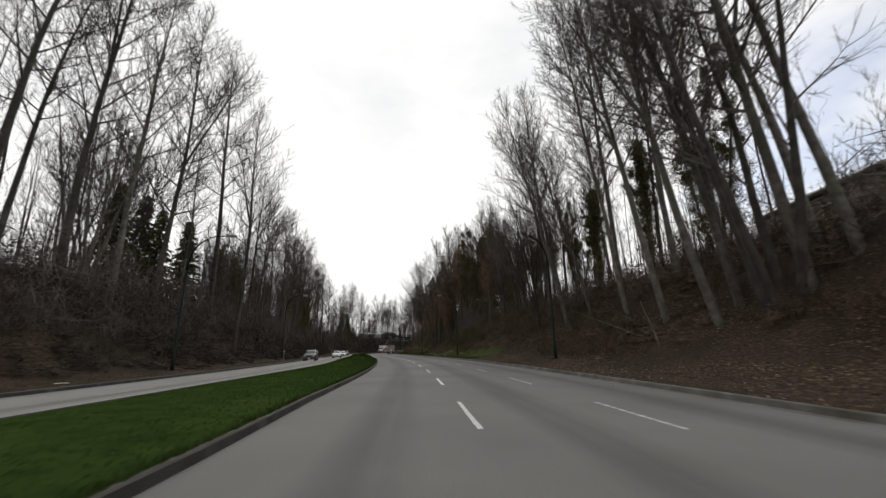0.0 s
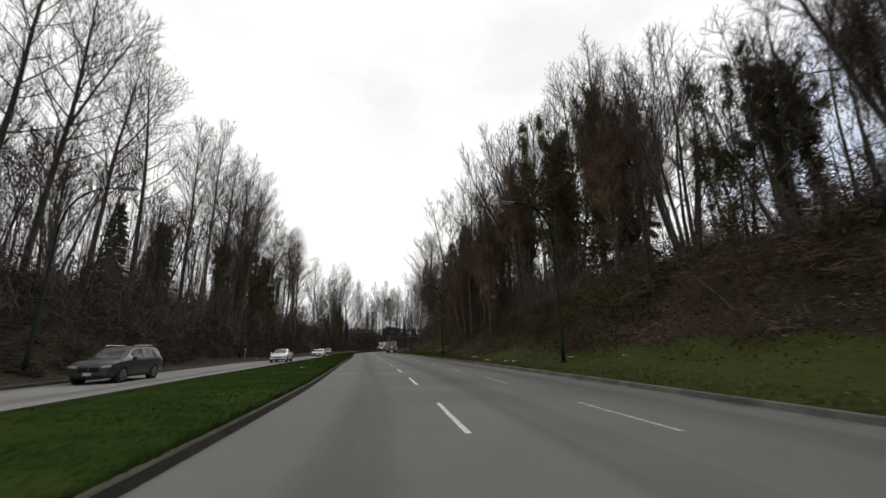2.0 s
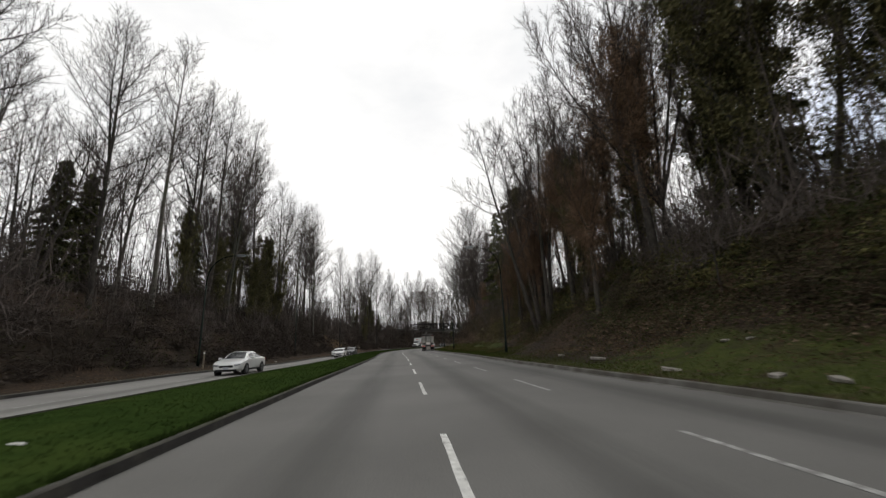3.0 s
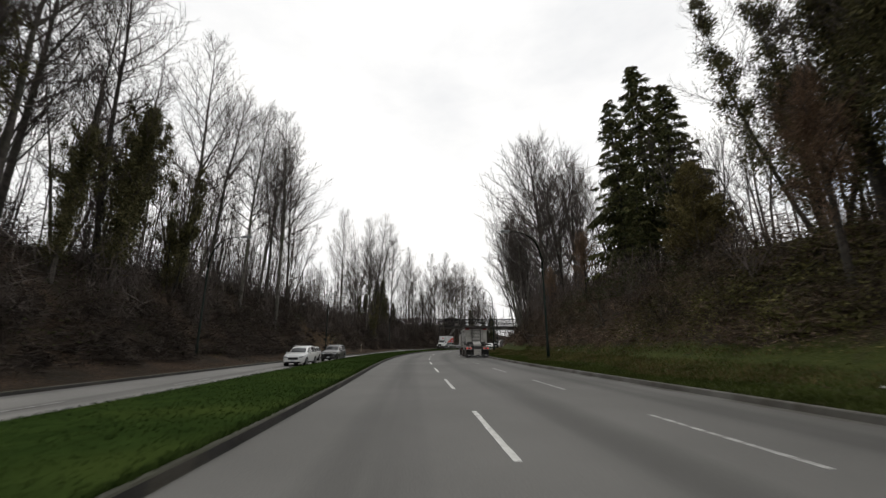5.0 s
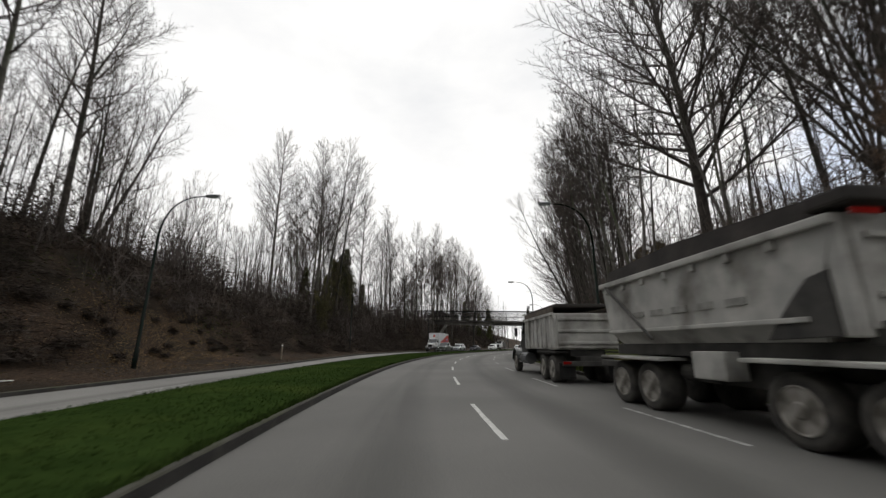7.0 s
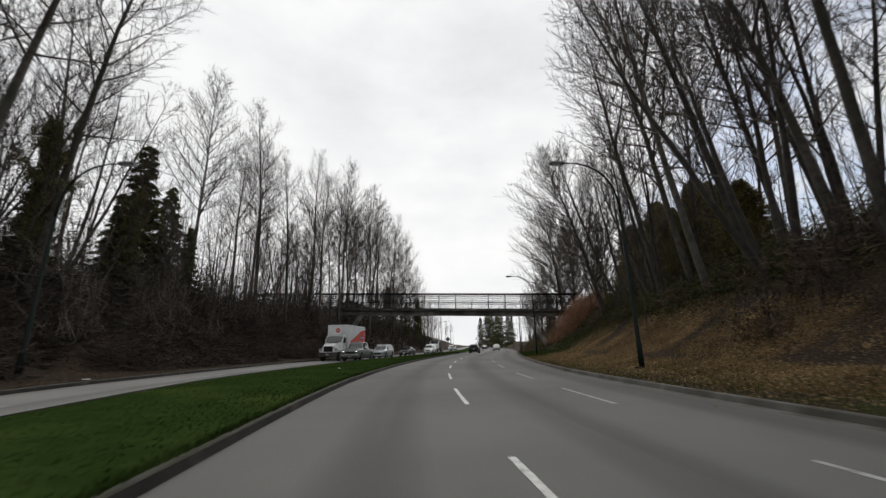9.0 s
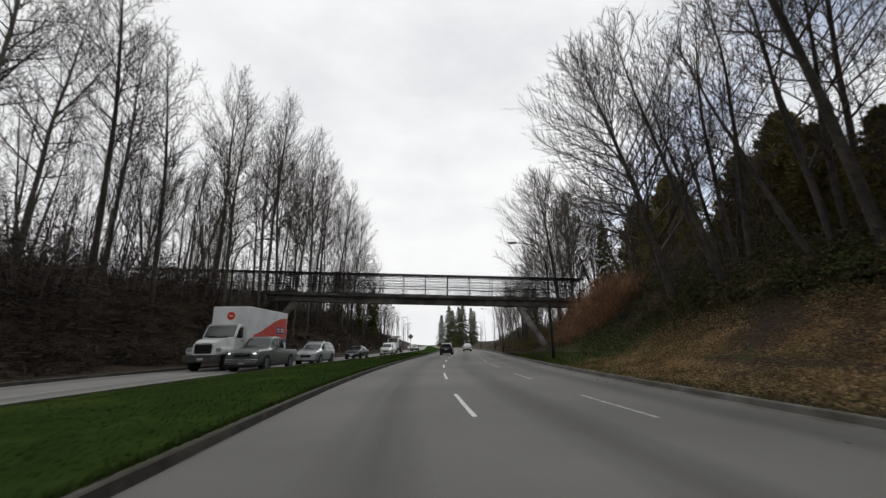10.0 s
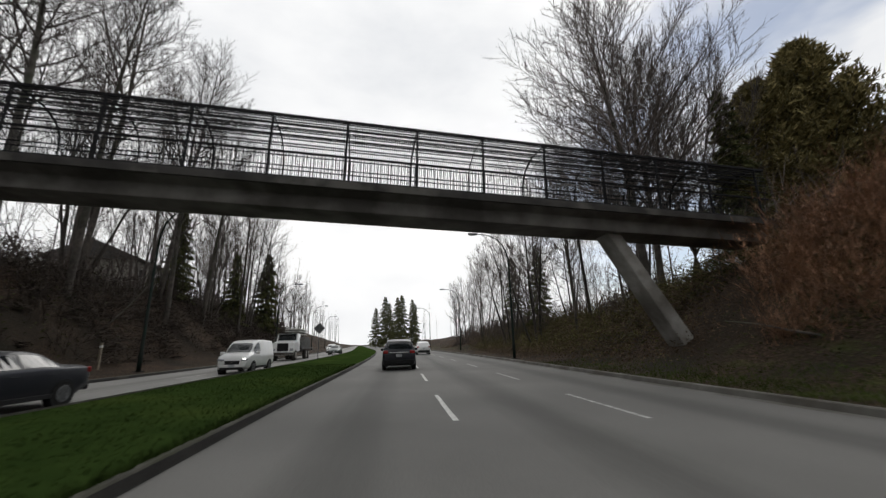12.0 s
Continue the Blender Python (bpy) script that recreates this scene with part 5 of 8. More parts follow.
low = [(rw.uniform(60, 190), -rw.uniform(22.5, 30), rw.uniform(0.6, 1.0)) for _ in range(24)] + [(rw.uniform(190, 330), -rw.uniform(22.0, 30), rw.uniform(0.6, 1.05)) for _ in range(46)]
low += [(rw.uniform(150, 196), -rw.uniform(22.5, 31), rw.uniform(0.5, 0.8)) for _ in range(18)]
low += [(rw.uniform(262, 330), rw.uniform(15, 27), rw.uniform(0.45, 0.8)) for _ in range(16)]
scatter_trees("low_wood", crest, low, M_TWIG, "low leafless trees crowding the top of the bank")
scatter_trees("saplings", sapling, spots, M_TWIG, "thin leafless saplings crowding under the trees")


# ---- brush ----
def brush(name, seed, zones, count, size, shape, mat, label, up=0.5):
    """Thickets: many thin sticks in overlapping mounds; zones: (bushes, s0, s1, u0, u1, radius, height)."""
    rs = np.random.RandomState(seed)
    cs, sz = [], []
    for bushes, s0, s1, u0, u1, radius, height in zones:
        s, u = rs.uniform(s0, s1, bushes), rs.uniform(u0, u1, bushes)
        x, y = along(s, u)
        z = bank_height(s, u)
        k = rs.uniform(0.55, 1.25, bushes)
        k = np.where((s > 250) & (s < 263) & (u > -20.5) & (u < -14), 0.3 * k, k)  # the bridge leg stands free
        k = np.where((s > 165) & (s < 177) & (u > -20.2) & (u < -15), 0.3 * k, k)  # a bare patch
        per = count
        d = rs.normal(size=(bushes, per, 3))
        d /= np.linalg.norm(d, axis=2)[:, :, None]
        rad = rs.rand(bushes, per) ** 0.45
        c = np.stack([x, y, z], 1)[:, None] + d * np.array([radius, radius, height]) * (rad * k[:, None])[:, :, None]
        c[:, :, 2] = np.maximum(c[:, :, 2], (z[:, None] + 0.05))
        cs.append(c.reshape(-1, 3))
        sz.append(rs.uniform(size[0], size[1], bushes * per))
    me = leaf_cloud(name, np.concatenate(cs), up, np.concatenate(sz), mat, seed, 0.0, (shape[0], shape[1] * 1.7), 3)
    return tagged(new(name, me), label, "brush", kind="stuff")


def bush_template(seed, stems, height, spread, arch, thick=0.010, side=3):
    rnd = random.Random(seed)
    segs = []
    for _ in range(stems):
        az, out = rnd.uniform(0, 6.283), rnd.uniform(0.1, 1.0)
        p = Vector((rnd.gauss(0, 0.25) * spread, rnd.gauss(0, 0.25) * spread, -0.1))
        d = Vector((math.cos(az) * out, math.sin(az) * out, rnd.uniform(0.7, 1.5))).normalized()
        ln = height * rnd.uniform(0.55, 1.1)
        r = thick * rnd.uniform(0.7, 1.6)
        for k in range(4):
            d = (d + Vector((rnd.uniform(-0.2, 0.2), rnd.uniform(-0.2, 0.2), -arch * rnd.uniform(0.4, 1.2)))).normalized()
            q = p + d * ln / 4
            segs.append((p, q, r * (1 - k / 5), r * (1 - (k + 1) / 5)))
            for _k in range(side if k else 0):
                e = (d + Vector((rnd.uniform(-0.9, 0.9), rnd.uniform(-0.9, 0.9), rnd.uniform(-0.5, 0.7)))).normalized()
                segs.append((p, p + e * ln * rnd.uniform(0.12, 0.3), r * 0.55, r * 0.2))
            p = q
    return segs


def scatter_segments(name, templates, spots, mat, label, category="brush", sides=2):
    """Copies of bush templates at (x, y, z, scale, turn), joined as one mesh."""
    vs, ls, base = [], [], 0
    packed = [segment_arrays(segs, sides, True) for segs in templates]
    for i, (x, y, z, sc, tn) in enumerate(spots):
        co, lp = packed[i % len(packed)]
        c, sn = math.cos(tn) * sc, math.sin(tn) * sc
        vs.append(np.stack([co[:, 0] * c - co[:, 1] * sn + x, co[:, 0] * sn + co[:, 1] * c + y, co[:, 2] * sc + z], 1))
        ls.append(lp + base)
        base += len(co)
    return tagged(new(name, fast_mesh(name, np.concatenate(vs), np.concatenate(ls), 3, mat)), label, category, kind="stuff")


def spots_on(seed, count, s0, s1, u0, u1, sc0, sc1, sink=0.0):
    rs = np.random.RandomState(seed)
    out = []
    for _ in range(count):
        s, u = rs.uniform(s0, s1), rs.uniform(u0, u1)
        x, y = along(s, u)
        out.append((float(x), float(y), float(bank_height(s, u)) - sink, rs.uniform(sc0, sc1), rs.uniform(0, 6.283)))
    return out


def leaves_on(name, seed, count, s0, s1, u0, u1, rise, size0, size1, mat, label, flat=0.6, clump=1.3):
    """Low leaves in clumps over a bank."""
    rs = np.random.RandomState(seed)
    n_clump = max(1, count // 60)
    cs, cu = rs.uniform(s0, s1, n_clump), rs.uniform(u0, u1, n_clump)
    pick = rs.randint(0, n_clump, count)
    s, u = cs[pick] + rs.normal(size=count) * clump, cu[pick] + rs.normal(size=count) * clump * 0.7
    hmax = (0.3 + 0.7 * rs.rand(n_clump))[pick] * rise
    x, y = along(s, u)
    z = bank_height(s, u) + np.abs(rs.normal(size=count)) * 0.5 * hmax
    me = leaf_cloud(name, np.stack([x, y, z], 1), flat, rs.uniform(size0, size1, count) * 1.25, mat, seed, 0.0, (1.0, 0.75), 3)
    return tagged(new(name, me), label, "undergrowth", kind="stuff")


thicket = [bush_template(k, 26, 3.4, 1.3, 0.12, 0.020, 2) for k in range(4)]
bramble = [bush_template(20 + k, 26, 2.2, 1.6, 0.42, 0.017, 2) for k in range(4)]
upright = [bush_template(40 + k, 40, 3.6, 1.4, 0.16, 0.016, 2) for k in range(3)]
brush("brush", 31, [(420, -14, 330, -21.5, -17.6, 1.3, 1.6), (240, -14, 250, -19.6, -16.8, 1.0, 0.8), (150, 118, 164, -21.0, -17.0, 1.3, 1.7), (190, 179, 249, -21.0, -17.0, 1.3, 1.8), (560, -14, 250, -25.5, -20.0, 1.9, 3.3), (110, 250, 330, -24, -19.5, 1.7, 2.0), (360, -14, 248, -38, -25, 2.6, 5.6), (90, 248, 330, -36, -24, 2.2, 2.4), (110, 198, 252, -25, -21, 2.0, 4.2), (170, 190, 264, -36, -24, 2.2, 6.5), (260, 60, 250, -38, -25, 2.4, 6.2), (90, 195, 250, -22, -17.4, 1.4, 2.0), (170, 175, 262, -27, -20, 2.0, 4.0), (110, 5, 70, -30, -20, 2.0, 4.5), (120, 262, 345, -32, -18, 2.0, 4.2), (100, 263, 310, -24, -16.5, 1.3, 2.0), (110, 140, 196, -27, -20.5, 1.9, 4.4), (150, 196, 226, -33, -22.5, 2.1, 6.0)], 170, (0.14, 0.42), (1.0, 0.075), M_BRUSH,
      "dense dark brown leafless thicket on the left bank")
brush("brush", 32, [(60, -4, 72, 13.5, 17, 1.2, 1.0), (170, -4, 72, 16.5, 24, 1.6, 1.8), (150, 8, 72, 17, 26, 2.0, 3.6), (150, 108, 200, 13.0, 18, 1.3, 1.4), (240, 108, 200, 16.5, 26, 1.8, 3.2), (70, 150, 186, 17, 25, 2.0, 4.2), (60, 194, 204, 16.5, 24, 1.6, 2.0), (90, 200, 234, 17.0, 20, 1.2, 1.3), (150, 204, 242, 19, 28, 1.8, 3.2), (60, 236, 262, 17, 26, 1.8, 2.2), (140, 258, 330, 13, 26, 1.6, 2.0), (150, 259, 330, 14, 28, 2.0, 3.6), (110, 0, 262, 24, 34, 2.6, 3.4), (120, 36, 72, 17, 27, 2.0, 4.0)], 170,
      (0.12, 0.36), (1.0, 0.075), M_BRUSH_BROWN, "brown leafless thicket on the right bank")
# taller leafless growth between the trunks
brush("undergrowth_stems", 33, [(340, -14, 250, -33, -20.5, 2.0, 5.8), (40, 250, 335, -33, -22, 1.8, 3.0), (80, 74, 112, 17, 28, 2.0, 5.0), (60, 148, 186, 17, 28, 2.2, 6.0), (70, -4, 72, 18, 30, 2.0, 4.6), (90, 106, 200, 17, 30, 2.0, 4.8), (60, 262, 340, 15, 28, 1.8, 3.6), (40, 200, 262, 21, 32, 2.0, 4.4)], 260, (0.5, 1.3), (1.0, 0.028), M_TWIG,
      "upright leafless stems crowding between the trunks", 2.6)
scatter_segments("brush_canes", thicket, spots_on(1, 190, -14, 330, -24, -17.5, 0.7, 1.4) + spots_on(2, 40, -5, 70, 14.5, 22, 0.6, 1.1) + spots_on(3, 90, 106, 200, 13.0, 20, 0.6, 1.2), M_BRUSH,
                 "bare canes standing in the thickets")
scatter_segments("bramble", bramble, spots_on(5, 150, 5, 72, 12.6, 18.5, 0.6, 1.1) + spots_on(6, 80, 70, 110, 14.5, 22, 0.5, 0.9) + spots_on(7, 50, 200, 240, 17.0, 20, 0.5, 0.9), M_BRUSH_RED,
                 "arching rust-brown bramble canes on the right bank")
scatter_segments("rust_brush", upright, spots_on(8, 130, 238.5, 254.0, 15.4, 20.5, 0.7, 1.15) + spots_on(9, 34, 241, 251, 13.6, 15.6, 0.45, 0.7), M_RUST, "rust-brown upright leafless shrubs beside the footbridge")
leaves_on("undergrowth", 11, 36000, 30, 110, 13, 24, 1.0, 0.035, 0.09, M_UNDER, "low dark green undergrowth on the right bank")
leaves_on("undergrowth", 19, 70000, 68, 108, 14.2, 22, 1.1, 0.03, 0.08, M_UNDER, "leafy dark green bramble hedge on the right bank", 0.8)
leaves_on("undergrowth", 20, 44000, 66, 108, 13.2, 21, 1.0, 0.025, 0.06, M_DRY, "brown withered bramble leaves on the right bank", 0.8)
leaves_on("undergrowth", 12, 26000, 108, 200, 14.8, 23, 2.0, 0.03, 0.08, M_THICKET, "dull brown hedge leaves on the right bank")
leaves_on("undergrowth", 13, 30000, 200, 262, 17.5, 24, 1.6, 0.035, 0.09, M_UNDER, "low green undergrowth below the evergreens")
leaves_on("undergrowth", 27, 30000, 228, 252, 13.5, 21, 0.9, 0.03, 0.08, M_UNDER, "low green shrubs on the slope before the footbridge", 0.8)
leaves_on("undergrowth", 31, 60000, 258, 300, 13.0, 22, 1.9, 0.03, 0.09, M_HEDGE, "dull green scrub beyond the footbridge", 0.8)
leaves_on("undergrowth", 32, 26000, 254, 290, 11.0, 19, 1.2, 0.03, 0.07, M_DRY, "withered brown scrub beyond the footbridge", 0.8)
leaves_on("undergrowth", 35, 26000, 108, 130, 14.0, 19, 1.3, 0.03, 0.075, M_HEDGE, "leafy olive green bramble hedge below the evergreens", 0.8)
leaves_on("undergrowth", 14, 26000, -10, 320, -26, -18, 1.4, 0.05, 0.12, M_UNDER, "sparse dull green undergrowth on the left bank")
leaves_on("leaf_litter", 15, 40000, 0, 222, 9.5, 15, 0.05, 0.02, 0.06, M_DRY, "fallen brown leaves along the right verge", 0.15)
leaves_on("leaf_litter", 18, 16000, 74, 104, 12.6, 15.8, 0.08, 0.03, 0.08, M_DRY, "brown leaf litter at the foot of the right bank", 0.2)
leaves_on("leaf_litter", 39, 30000, 50, 192, 13.9, 15.6, 0.16, 0.03, 0.08, M_PALE_LITTER, "pale fallen leaves between the grass and the brambles", 0.35, 0.8)
leaves_on("leaf_litter", 40, 13000, 4, 50, 9.8, 17.0, 0.10, 0.02, 0.05, M_PALE_LITTER, "pinkish brown fallen leaves on the right bank", 0.35, 1.4)
leaves_on("leaf_litter", 16, 14000, 0, 262, -17.0, -14.9, 0.06, 0.025, 0.06, M_DRY, "fallen brown leaves along the left kerb", 0.15)
leaves_on("bracken", 24, 12000, 166, 176, -20.5, -16.4, 0.12, 0.015, 0.045, M_BRACKEN, "bare straw-brown patch on the left bank", 0.3)
leaves_on("bracken", 17, 160000, 192, 227, 10.2, 15.8, 0.14, 0.018, 0.046, M_BRACKEN, "dead orange-brown bracken on the bank", 0.6, 2.0)
stalk_spots = spots_on(28, 520, 194, 228, 11.0, 15.6, 0.10, 0.2)
scatter_segments("bracken_stalks", bramble, stalk_spots, M_BRACKEN, "straw-brown dead stalks lying on the bank")
brush("thicket", 36, [(70, 108, 148, 14.3, 18.5, 1.1, 1.5), (60, 146, 192, 13.6, 17.0, 0.9, 1.3), (56, 112, 192, 15.5, 20.0, 1.5, 2.2), (56, 66, 100, 14.6, 18.0, 1.0, 1.3)], 520, (0.06, 0.16), (1.0, 0.16), M_THICKET, "mounds of brown bramble thicket above the mown verge", 0.9)
brush("thicket", 37, [(60, 66, 112, 15.5, 19.5, 1.1, 1.3), (36, 108, 124, 14.0, 18.5, 1.0, 1.2), (30, 44, 68, 18.5, 23.5, 1.3, 1.6)], 420, (0.05, 0.13), (1.0, 0.5), M_HEDGE, "mounds of leafy dull green bramble on the right bank", 0.9)
brush("shrubs", 34, [(70, 222, 247, 19.0, 26.0, 1.6, 3.0), (46, 130, 148, 17.0, 22.5, 1.4, 2.0), (130, 190, 232, 17.0, 21.5, 1.0, 1.2), (60, 190, 226, 19.5, 24, 1.3, 2.2)], 480, (0.05, 0.12), (1.0, 0.5), M_UNDER, "dark evergreen shrubs crowding the top of the bank", 0.8)
leaves_on("undergrowth", 29, 60000, 190, 232, 16.4, 22.5, 1.5, 0.03, 0.075, M_UNDER, "dark leafy shrubs along the top of the bracken slope", 0.8)
leaves_on("undergrowth", 30, 22000, 190, 232, 16.2, 22.0, 1.3, 0.025, 0.07, M_DRY, "withered brown shrub leaves above the bracken slope", 0.8)


def grass_blades(name, seed, count, s0, s1, u_of, z_of, height, mat, label):
    rs = np.random.RandomState(seed)
    s = rs.uniform(s0, s1, count)
    u = u_of(rs, s)
    x, y = along(s, u)
    z = z_of(s, u)
    h = rs.uniform(0.5, 1.3, count) * height
    a = rs.uniform(0, 6.283, count)
    w = rs.uniform(0.006, 0.016, count)
    lean = rs.uniform(0.1, 0.7, count) * h
    b = rs.uniform(0, 6.283, count)
    base = np.stack([x, y, z], 1)
    side = np.stack([np.cos(a) * w, np.sin(a) * w, 0 * w], 1)
    tip = base + np.stack([np.cos(b) * lean, np.sin(b) * lean, h], 1)
    verts = np.stack([base - side, base + side, tip], 1).reshape(-1, 3)
    return tagged(new(name, fast_mesh(name, verts, np.arange(3 * count), 3, mat)), label, "grass", kind="stuff")


def med_z(s, u):
    return np.where(u > -4.6, np.interp(u - med_right(s), [-2.3, -1.5, -0.7, -0.11], [0.26, 0.24, 0.19, 0.15]), np.interp(u - med_edge(s), [-0.02, 0.5, 1.4], [0.15, 0.22, 0.25]))


grass_blades("grass", 21, 150000, -4, 265, lambda r, s: med_edge(s) + 0.05 + (med_right(s) - 0.22 - med_edge(s)) * r.rand(len(s)) ** 0.8, med_z, 0.045, M_BLADE, "short green mown grass on the median")
grass_blades("grass", 22, 45000, -4, 265, lambda r, s: med_right(s) - 0.08 - np.abs(r.normal(size=len(s))) * 0.10, lambda s, u: med_z(s, u), 0.085, M_BLADE, "longer grass hanging over the median kerb")
grass_blades("grass", 23, 60000, 48, 262, lambda r, s: kerb_right(s) + 0.2 + np.abs(r.normal(size=len(s))) * 2.6, lambda s, u: bank_height(s, u), 0.11, M_VERGE, "rough green grass along the right verge")


grass_blades("grass", 25, 45000, 105, 205, lambda r, s: kerb_right(s) + 1.0 + 1.6 * np.abs(np.sin(s * 0.21)) + np.abs(r.normal(size=len(s))) * 2.2, lambda s, u: bank_height(s, u), 0.15, M_STRAW, "straw-coloured dead grass on the right verge")
grass_blades("grass", 26, 18000, 222, 252, lambda r, s: kerb_right(s) + 0.3 + r.rand(len(s)) * 8.0, lambda s, u: bank_height(s, u), 0.10, M_BLADE, "green grass on the slope before the footbridge")


grass_blades("grass", 27, 60000, 98, 168, lambda r, s: kerb_right(s) + 0.2 + r.rand(len(s)) ** 1.3 * 5.0, lambda s, u: bank_height(s, u), 0.14, M_VERGE, "green grass on the right verge below the evergreens")


# ---- street lamps ----
def street_lamp(toward):
    """A tapered pole with a long bent arm; toward: +1 if the arm reaches to its local +x."""
    root = tagged(new("street_lamp"), "dark green street lamp with long curved arm", "street lamp", "street lamps along the road", "thing")
    part("base_plate", one_box(0, 0, 0.03, 0.42, 0.42, 0.06, 0.01), M_POLE, root)
    part("pole", one_tube([(0, 0, 0), (0, 0, 1.1), (0, 0, 1.12), (0, 0, 7.4)], [0.125, 0.12, 0.10, 0.065], 10), M_POLE, root, smooth=True)
    part("access_door", one_box(0.0, -0.125, 0.55, 0.12, 0.02, 0.3, 0.004), M_POLE, root)
    arc = []
    for f in np.linspace(0, 1, 14):
        g = 1 - f
        arc.append((toward * (3 * g * f * f * 0.95 + f ** 3 * 2.7), 0, 7.4 * g ** 3 + 3 * g * g * f * 9.3 + 3 * g * f * f * 10.25 + f ** 3 * 10.15))
    part("arm", one_tube(arc, list(np.linspace(0.062, 0.032, 14)), 8), M_POLE, root, smooth=True)
    x, z = arc[-1][0], arc[-1][2]
    bm = bmesh.new()
    prism(bm, [(-0.16, 0.0), (-0.13, 0.10), (0.0, 0.15), (0.13, 0.10), (0.16, 0.0), (0.10, -0.05), (-0.10, -0.05)], x - toward * 0.15, x + toward * 0.62, 0.02)
    bmesh.ops.translate(bm, vec=(0, 0, z - 0.02), verts=bm.verts)
    head = part("lamp_head", bm, M_LAMPHEAD, root, "grey metal lamp head")
    part("lens", one_box(x + toward * 0.28, 0, z - 0.075, 0.42, 0.2, 0.06, 0.02), M_LENS, head)
    return root


lamp_r = street_lamp(-1)
lamp_l = street_lamp(1)
right_lamps = [(30.0, 11.8), (66.7, 11.3), (101, 10.6), (134.8, 10.6), (168.8, 10.6), (202.2, 10.2), (236.6, 10.7), (268.8, 9.5), (303, 11.5), (338, 11.5), (373, 11.5)]
left_lamps = [(31, -16.6), (67.6, -17.2), (103, -17.2), (137.8, -17.4), (166.6, -16.1), (202, -17.4), (234, -16.2), (263, -14.4), (300, -17), (335, -17), (370, -17)]
for lamp, spots in ((lamp_r, right_lamps), (lamp_l, left_lamps)):
    for k, (s, u) in enumerate(spots):
        m = at_su(s, u, float(bank_height(s, u)) - 0.02)
        if k == 0:
            lamp.matrix_world = m
        else:
            copy_thing(lamp, m)


# ---- footbridge ----
def footbridge():
    """Concrete girder on two slanting legs with a caged black railing; local x runs across the road to the right."""
    root = tagged(new("footbridge"), "concrete footbridge with caged black railings over the road", "bridge", kind="thing")
    x0, x1 = -36.0, 24.0
    bm = bmesh.new()
    prism(bm, [(-0.85, 0.0), (0.85, 0.0), (0.9, 0.55), (1.3, 0.74), (1.3, 1.05), (-1.3, 1.05), (-1.3, 0.74), (-0.9, 0.55)], x0, x1, 0.02)
    part("girder", bm, M_GIRDER, root, "weathered concrete girder")
    # strips along both deck edges, coloured darker than the girder
    for side in (-1, 1):
        part("deck_edge", one_box((x0 + x1) / 2, side * 1.35, 0.93, x1 - x0, 0.10, 0.32, 0.015), M_DECK_EDGE, root, "dark edge strip along the deck")
    for sx in (-1, 1):
        bm = bmesh.new()
        pts = [(15.4, 0.05), (19.6, -6.2)] if sx > 0 else [(-14.4, 0.05), (-18.5, -6.2)]
        a, b = Vector((pts[0][0], 0, pts[0][1])), Vector((pts[1][0], 0, pts[1][1]))
        d = (b - a).normalized()
        n = Vector((d.z, 0, -d.x))
        vs = []
        for p, half in ((a - d * 0.4, 0.29), (b, 0.38)):
            for yy, sg in ((-0.5, -1), (0.5, -1), (0.5, 1), (-0.5, 1)):
                vs.append(bm.verts.new(p + n * half * sg + Vector((0, yy, 0))))
        for f in ((0, 1, 2, 3), (7, 6, 5, 4), (0, 4, 5, 1), (1, 5, 6, 2), (2, 6, 7, 3), (3, 7, 4, 0)):
            bm.faces.new([vs[k] for k in f])
        bmesh.ops.bevel(bm, geom=list(bm.edges), offset=0.03, segments=2, affect="EDGES")
        part("leg", bm, M_CONCRETE, root, "pale concrete slanting leg")
    # railing: tall posts on the near side, an arched cage that rises from the far side to the near top rail
    near, far = -1.28, 1.28
    arch = [(far, 0.0), (far, 1.15), (far - 0.02, 1.7), (far - 0.16, 2.15), (far - 0.45, 2.48), (far - 0.95, 2.68), (0.0, 2.76), (near, 2.74)]

    def shared(name, bm):
        me = bpy.data.meshes.new(name)
        bm.to_mesh(me)
        bm.free()
        me.materials.append(M_RAIL)
        return me
    post_me = shared("railing_post", one_box(0, 0, 1.37, 0.085, 0.085, 2.74, 0.008))
    hoop_me = shared("cage_hoop", one_tube([(0, y, z) for y, z in arch], 0.036, 6))
    for k in range(21):
        x = x0 + 0.6 + k * 2.94
        for name, me, y in (("railing_post", post_me, near), ("cage_hoop", hoop_me, 0)):
            ob = new(name, me)
            ob.parent = root
            ob.matrix_basis = pose(x, y, 1.05)
    mid = (x0 + x1) / 2
    for y, z, t in ((near, 1.14, 0.06), (near, 2.19, 0.08), (near, 3.79, 0.11), (far, 1.14, 0.06), (far, 2.19, 0.08)):
        part("rail", one_box(mid, y, z, x1 - x0, t, t, 0.006), M_RAIL, root)
    for y, z in [(near, 2.55), (near, 2.92), (near, 3.18), (near, 3.38), (near, 3.54), (near, 3.66)] + [(far, 2.55)] + arch[2:7] + [(0.6, 2.71), (0.25, 2.74), (-0.3, 2.76), (-0.65, 2.76)]:
        part("cage_wire", one_box(mid, y, z + (1.05 if z < 2.8 and (y, z) not in ((near, 2.55), (far, 2.55)) else 0), x1 - x0, 0.042, 0.042), M_RAIL, root)
    for side in (near, far):
        segs = [(Vector((x, side, 1.05)), Vector((x, side, 2.15)), 0.014, 0.014) for x in np.arange(x0 + 0.1, x1, 0.14)]
        tagged(part("baluster", segments_mesh("baluster", segs, 4, M_RAIL), M_RAIL, root), kind="stuff")
    segs = []
